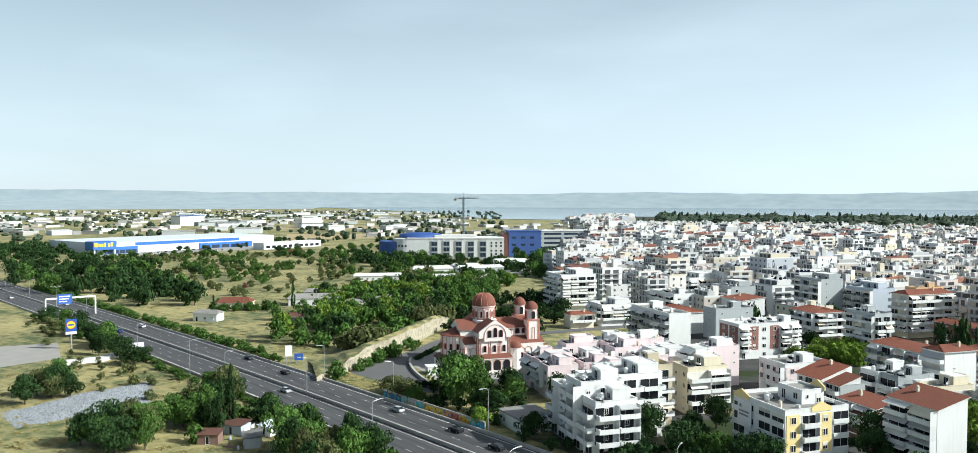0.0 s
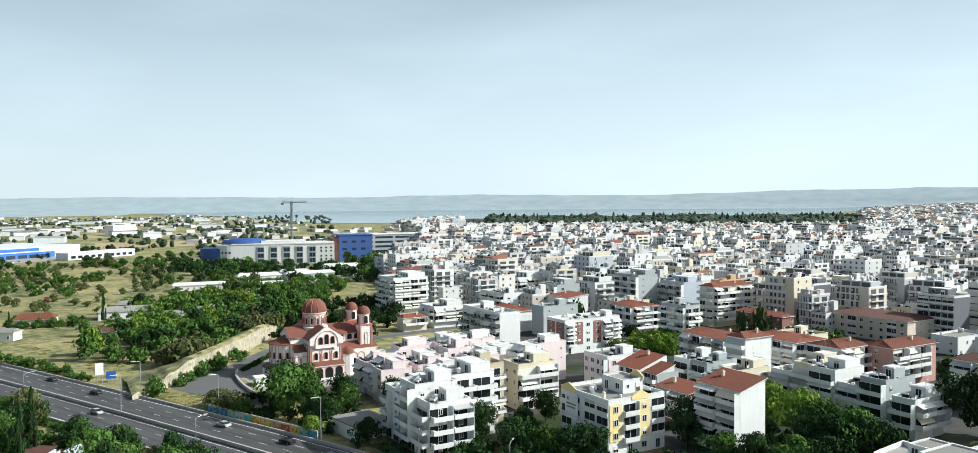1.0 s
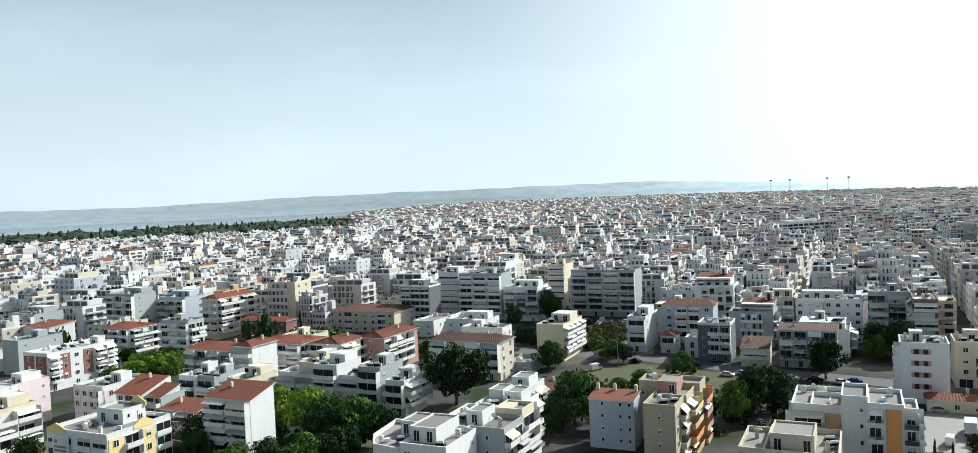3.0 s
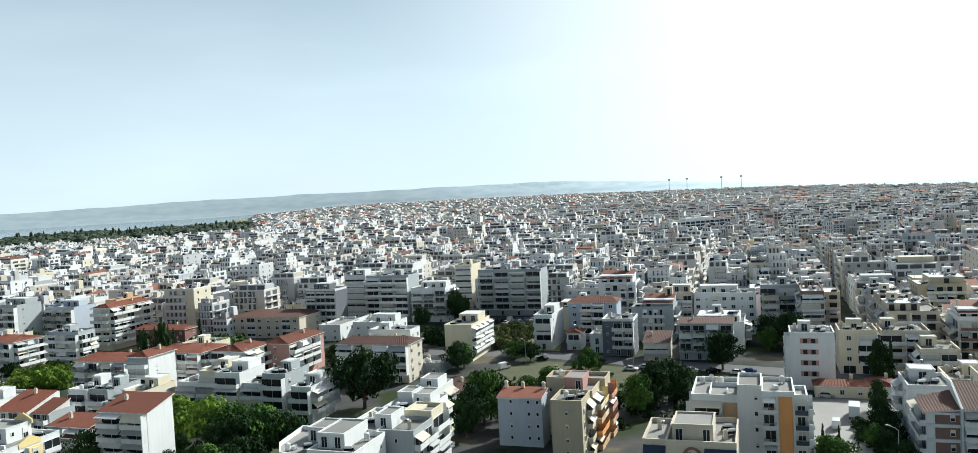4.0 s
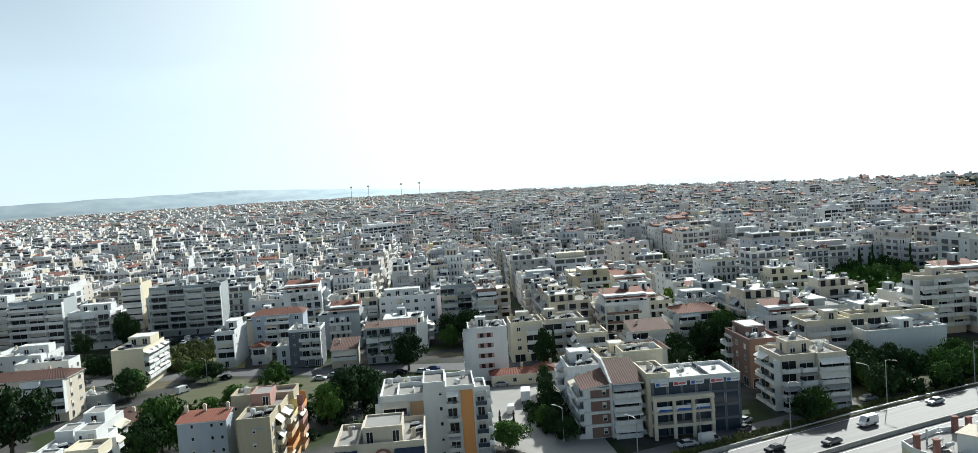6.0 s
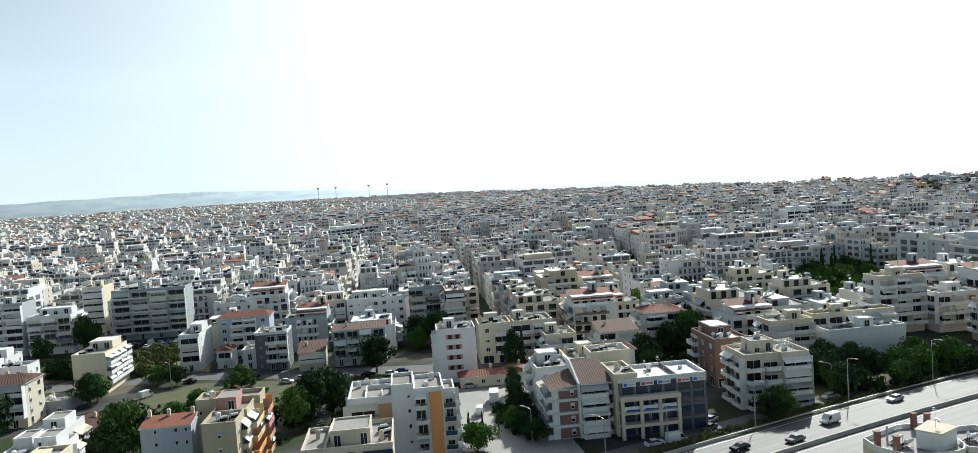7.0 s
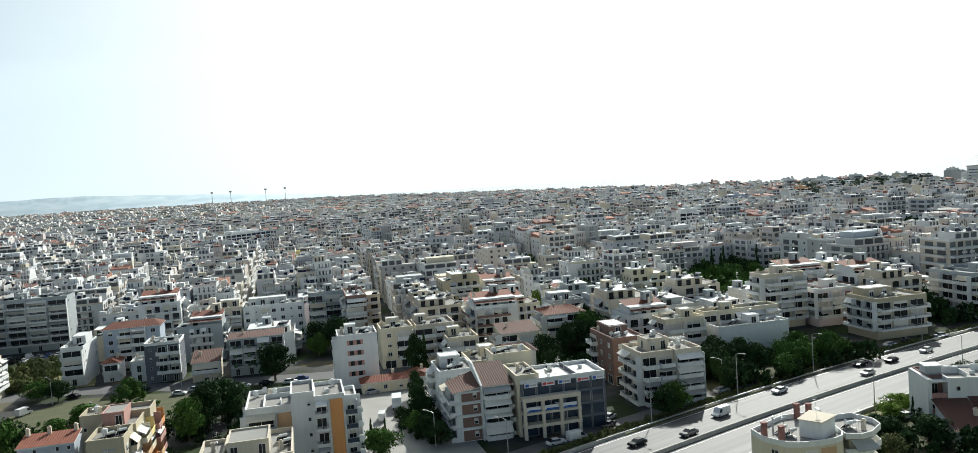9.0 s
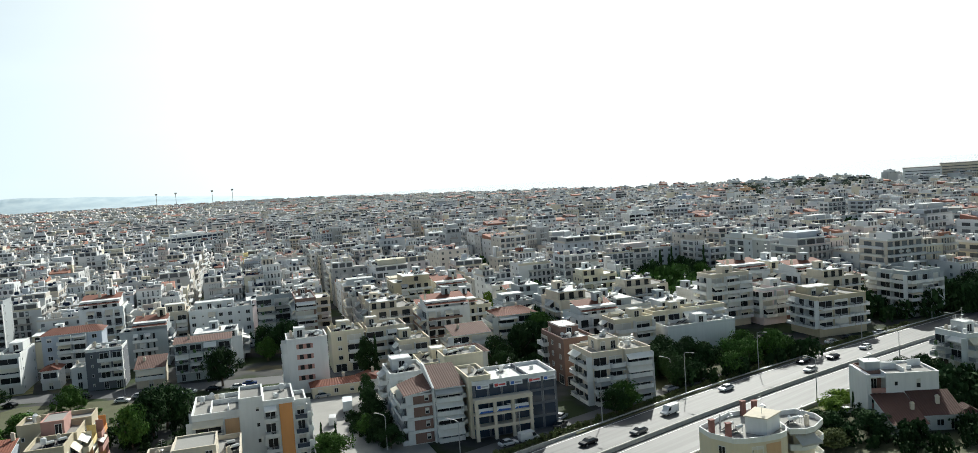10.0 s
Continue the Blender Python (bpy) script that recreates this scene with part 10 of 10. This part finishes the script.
for i in range(nq):
    for j in range(nq):
        s.f.append((i * (nq + 1) + j, (i + 1) * (nq + 1) + j, (i + 1) * (nq + 1) + j + 1, i * (nq + 1) + j + 1))
        s.m.append(0)
tagged(new("stone_bank", s.mesh("stone_bank", M_STONE, True)), "grey stone bank under loose stones", "bank", kind="structure")
flat("forecourt", [(-360, 44), (-312, 40), (-318, 66), (-352, 72)], 0.05, M_PAVE, "grey shop forecourt beside the highway", "car park")
s = Shape()
s.prism([(-306, 62), (-303, 63.5), (-302, 76), (-309, 86), (-311, 85), (-305, 75)], 0, 1.5)
tagged(new("white_wall", s.mesh("white_wall", PLASTER["white"])), "low white curved wall on dry grass", "wall")


# ---- street furniture ----
def street_lamp(x, y, h, turn, arms=1, group="highway lamps"):
    b = root("street_lamp", pose(x, y, 0, 0, 0, turn), "tall grey steel street lamp with %s" % ("one arm" if arms == 1 else "two arms"), "street lamp", group)
    def pole():
        s = Shape()
        s.tube([(0, 0, 0), (0, 0, 1.0), (0, 0, h)], (0.16, 0.13, 0.07), 8)
        return s.mesh("pole", M_STEEL)
    def arm():
        s = Shape()
        s.tube([(0, 0, h - 0.1), (0, -0.6, h + 0.25), (0, -2.0, h + 0.4)], (0.06, 0.055, 0.05), 6)
        return s.mesh("arm", M_STEEL)
    def lamp():
        s = Shape()
        s.box(-0.17, 0.17, -2.9, -1.9, h + 0.34, h + 0.5)
        return s.mesh("lamp_head", M_CONC)
    part("pole", cached(("pole", h), pole), b)
    for i in range(arms):
        m = pose(0, 0, 0, 0, 0, 180 * i)
        part("arm", cached(("arm", h), arm), b, m)
        part("lamp_head", cached(("lamp", h), lamp), b, m)


for x in (-560, -510, -462, -415):
    street_lamp(x, highway(x), 11, 0, 2)
for x, off in ((-308, -15), (-262, -14.6), (-236, -14.4), (-157, -14), (-213, 0.0), (-110, -14), (170, -14), (207, -14), (236, -14)):
    street_lamp(x, highway(x) + off, 11, 180 if off < -1 else 0, 1)
for x, off in ((-229, 15), (-194, 17), (-151, 15.6), (160, 15), (190, 15), (240, 15), (130, 15), (280, 15)):
    street_lamp(x, highway(x) + off, 10.5, 0, 1)
for x, y in ((87, 150), (95, 134), (110, 132), (163, 133), (54, 204), (78, 176), (-120, 128), (-98, 132), (26, 268), (60, 256)):
    street_lamp(x, y, 7.5, 200, 1, "street lamps")

gantry = root("sign_gantry", pose(-428, 0, 0), "white steel gantry over the highway with a blue sign", "sign gantry")
gy = highway(-428)
for y in (gy - 14, gy + 8):
    s = Shape()
    s.box(-0.3, 0.3, y - 0.3, y + 0.3, 0, 8.6)
    part("post", s.mesh("post", PLASTER["white"]), gantry)
s = Shape()
s.box(-0.35, 0.35, gy - 14, gy + 8, 8.6, 9.4)
part("beam", s.mesh("beam", PLASTER["white"]), gantry)
s = Shape()
s.box(0.4, 0.6, gy - 9, gy - 2.5, 6.2, 11.0, 0)
for k, z in enumerate((9.6, 8.4, 7.2)):
    s.box(0.6, 0.63, gy - 8.2, gy - 3.4 - k * 0.7, z, z + 0.5, 1)
part("sign_panel", s.mesh("sign_panel", [M_SIGNB, M_SIGNW]), gantry, None, "blue sign with plain white bars")

totem = root("shop_sign", pose(-334, 73, 0, 0, 0, -12), "blue pole sign with a yellow disc", "sign")
s = Shape()
s.tube([(0, 0, 0), (0, 0, 9)], (0.3, 0.22), 8)
part("pole", s.mesh("pole", M_STEEL), totem)
s = Shape()
s.box(-0.25, 0.25, -1.9, 1.9, 7.0, 11.6, 0)
s.box(-0.26, 0.26, -1.9, 1.9, 5.8, 6.8, 1)
part("sign_panel", s.mesh("sign_panel", [M_SIGNB, M_SIGNW]), totem)
s = Shape()
for r, dx, mi in ((1.6, 0.28, 1), (1.4, 0.31, 0)):
    s.face([(dx, r * math.cos(6.283 * i / 24), 9.4 + r * math.sin(6.283 * i / 24)) for i in range(24)], mi)
s.box(0.31, 0.34, -1.0, 1.0, 9.1, 9.7, 2)
part("sign_disc", s.mesh("sign_disc", [M_SIGNY, M_SIGNR, M_SIGNB]), totem, None, "yellow disc with a red rim")
for x, y, wd, h, z, rot, c in ((-257.3, 124.8, 2.4, 3.8, 2.6, 66, M_SIGNW), (-256.0, 128.0, 3.0, 2.4, 1.0, 60, M_SIGNB), (-316, 92, 4, 1.8, 1.2, 72, M_SIGNW), (-232, 94, 4, 2.2, 1.8, 68, M_SIGNW)):
    b = root("billboard", pose(x, y, 0, 0, 0, rot), "plain %s billboard on steel posts beside the highway" % ("white" if c is M_SIGNW else "blue"), "billboard")
    for dx in (-wd * 0.3, wd * 0.3):
        s = Shape()
        s.tube([(dx, 0.2, 0), (dx, 0.2, z + h * 0.8)], (0.15, 0.15), 6)
        part("post", s.mesh("post", M_STEEL), b)
    s = Shape()
    s.box(-wd / 2, wd / 2, -0.1, 0.1, z, z + h, 0)
    part("panel", s.mesh("panel", c), b)


# ---- vehicles ----
M_TYRE = mat("tyre_rubber", (0.02, 0.02, 0.02), 0.8, var=0.2, bump=0)
M_CARGLASS = mat("car_glass", (0.02, 0.025, 0.03), 0.08, var=0.1, bump=0)
M_LAMPR = mat("tail_lamp", (0.35, 0.02, 0.02), 0.3, var=0.05, bump=0)
M_CARP = {k: mat("car_paint_" + k, c, 0.22, 0.1, var=0.04, bump=0) for k, c in dict(white=(0.75, 0.75, 0.75), silver=(0.45, 0.46, 0.48), black=(0.015, 0.015, 0.018), red=(0.35, 0.03, 0.02), blue=(0.03, 0.06, 0.2), grey=(0.12, 0.125, 0.13)).items()}


def profile_body(pts, half, inset, top_from):
    """A car body drawn from its side outline; the upper part leans in."""
    s = Shape()
    n = len(pts)
    for sgn in (-1, 1):
        for x, z in pts:
            s.v.append((x, sgn * (half - (inset if z > top_from else 0.04 if z < 0.4 else 0)), z))
    s.f = [tuple(reversed(range(n))), tuple(n + i for i in range(n))]
    s.f += [(i, (i + 1) % n, n + (i + 1) % n, n + i) for i in range(n)]
    s.m = [0] * (n + 2)
    return s


def vehicle(x, y, turn, color, kind="car", where="on the highway", z=0.3):
    van = kind == "van"
    b = root("van" if van else "car", pose(x, y, z, 0, 0, turn), "%s %s %s" % (color, "delivery van" if van else "passenger car", where), kind, "vehicles")
    def body():
        p = [(-2.3, 0.35), (2.3, 0.35), (2.4, 0.75), (1.6, 1.05), (1.0, 2.1), (-2.3, 2.15), (-2.35, 1.0)] if van else [(-2.1, 0.3), (2.1, 0.3), (2.2, 0.62), (2.0, 0.82), (1.05, 0.94), (-1.5, 0.98), (-2.05, 0.92), (-2.15, 0.6)]
        return profile_body(p, 0.9 if van else 0.86, 0.06, 1.5).mesh("body", M_CARP[color])
    def cabin():
        p = [(0.6, 1.15), (1.52, 1.1), (1.05, 1.9), (0.4, 1.9)] if van else [(-1.75, 0.96), (1.15, 0.93), (0.45, 1.36), (-1.1, 1.38)]
        return profile_body(p, 0.92 if van else 0.82, 0.16 if not van else 0.0, 1.2).mesh("glazing", M_CARGLASS)
    def roof():
        s = Shape()
        if van:
            s.box(-2.25, 0.95, -0.8, 0.8, 2.15, 2.2)
        else:
            s.prism([(-1.05, -0.64), (0.42, -0.64), (0.42, 0.64), (-1.05, 0.64)], 1.375, 1.43)
        return s.mesh("roof", M_CARP[color])
    def wheel():
        s = Shape()
        s.tube([(0, -0.11, 0), (0, 0.11, 0)], (0.32, 0.32), 14, 0)
        s.tube([(0, -0.115, 0), (0, 0.115, 0)], (0.19, 0.19), 10, 1)
        return s.mesh("wheel", [M_TYRE, M_STEEL])
    part("body", cached(("body", van, color), body), b)
    part("glazing", cached(("cabin", van), cabin), b)
    part("roof", cached(("croof", van, color), roof), b)
    for dx in (-1.3, 1.35):
        for dy in (-0.8, 0.8):
            part("wheel", cached("wheel", wheel), b, pose(dx, dy, 0.32))


def along(x):
    return math.degrees(math.atan2(highway(x + 2) - highway(x - 2), 4))


for x, off, c, k in ((-180, 8.7, "silver", "car"), (-155, 8.7, "black", "car"), (-219, -3.5, "silver", "car"), (-242, 8.5, "black", "car"), (-272, 10.3, "black", "car"), (-362, -3.2, "blue", "car"), (-375, -6.8, "black", "car"),
                     (-369, 8.6, "white", "car"), (-138, 7, "black", "car"), (117, 6.8, "black", "car"), (129, 3.3, "grey", "car"), (144, 7, "white", "van"), (168, 9, "white", "car"), (203, 10.2, "black", "car"), (196, 3.6, "silver", "car"),
                     (212, 7, "black", "car"), (228, 6.9, "white", "car"), (-470, 6.9, "silver", "car"), (-520, -6.9, "white", "car")):
    vehicle(x, highway(x) + off, along(x) + (180 if off > 0 else 0), c, k)
for x, y, t, c, k, w in ((169, 89, -20, "white", "car", "parked by the house"), (106, 131.5, -12, "white", "car", "parked before the offices"), (111, 130.4, -12, "white", "van", "parked before the offices"), (88, 177, 60, "white", "van", "in the car park"),
                         (98, 202, -20, "silver", "car", "in the car park"), (18, 261, 40, "white", "van", "parked by the plot"), (32, 271, 130, "black", "car", "parked by the plot"), (57, 247, -32, "white", "car", "parked in the side street"), (69, 243, -30, "grey", "car", "parked in the side street"),
                         (74, 240, -30, "silver", "car", "parked in the side street"), (80, 237, -28, "black", "car", "parked in the side street"), (62, 248, -32, "silver", "car", "parked in the side street"), (90, 234, -25, "blue", "car", "parked in the side street"), (122, 132, 20, "black", "car", "parked by the flats"),
                         (126, 136, 20, "silver", "car", "parked by the flats"), (-62, 172, 30, "black", "car", "parked below the flats"), (-57, 174, 30, "silver", "car", "parked below the flats"), (93, 165, 65, "grey", "car", "in the car park"), (36, 200, 65, "white", "car", "on the lane"),
                         (230, 108 + 17, -25, "white", "car", "parked beside the highway"), (238, 106 + 18, -25, "black", "car", "parked beside the highway"), (250, 120, -25, "silver", "car", "parked beside the highway"), (160, 131, -5, "silver", "car", "parked below the trees")):
    vehicle(x, y, t, c, k, w, 0.07)
for x, y, t, c in ((-21, 306, 30, "silver"), (-9, 297, 60, "black"), (50, 262, -40, "black"), (86, 233, -25, "white"), (104, 208, 60, "grey")):
    vehicle(x, y, t, c, "car", "parked between the flats", 0.07)
for i in range(14):
    vehicle(19 + i % 8 * 3.2 + i // 8 * 4, 362 - i % 8 * 1.3 - i // 8 * 9, 68, ("white", "silver", "black", "white", "grey", "blue")[i % 6], "van" if i % 5 == 3 else "car", "parked before the long block", 0.07)
for i in range(10):
    vehicle(-852 - (i % 8) * 3.5, 262 + i * 8.5, 10, ("white", "silver", "black", "red")[i % 4], "car", "in the shop car park", 0.07)
lorry = root("lorry", pose(96, 184, 0.07, 0, 0, 62), "white box lorry parked between the flats", "lorry")
s = Shape()
s.box(-3.4, 1.8, -1.2, 1.2, 0.9, 3.4)
part("box", s.mesh("box", M_CLAD), lorry)
s = Shape()
s.prism([(1.95, -1.05), (3.6, -1.05), (3.6, 1.05), (1.95, 1.05)], 0.5, 2.3)
part("cab", s.mesh("cab", M_CARP["white"]), lorry)
s = Shape()
s.box(3.6, 3.63, -0.95, 0.95, 1.4, 2.15)
part("windscreen", s.mesh("windscreen", M_CARGLASS), lorry)
for dx in (-2.6, -1.7, 2.7):
    for dy in (-1.0, 1.0):
        s = Shape()
        s.tube([(0, -0.14, 0), (0, 0.14, 0)], (0.45, 0.45), 14)
        part("wheel", s.mesh("wheel", M_TYRE), lorry, pose(dx, dy, 0.45))
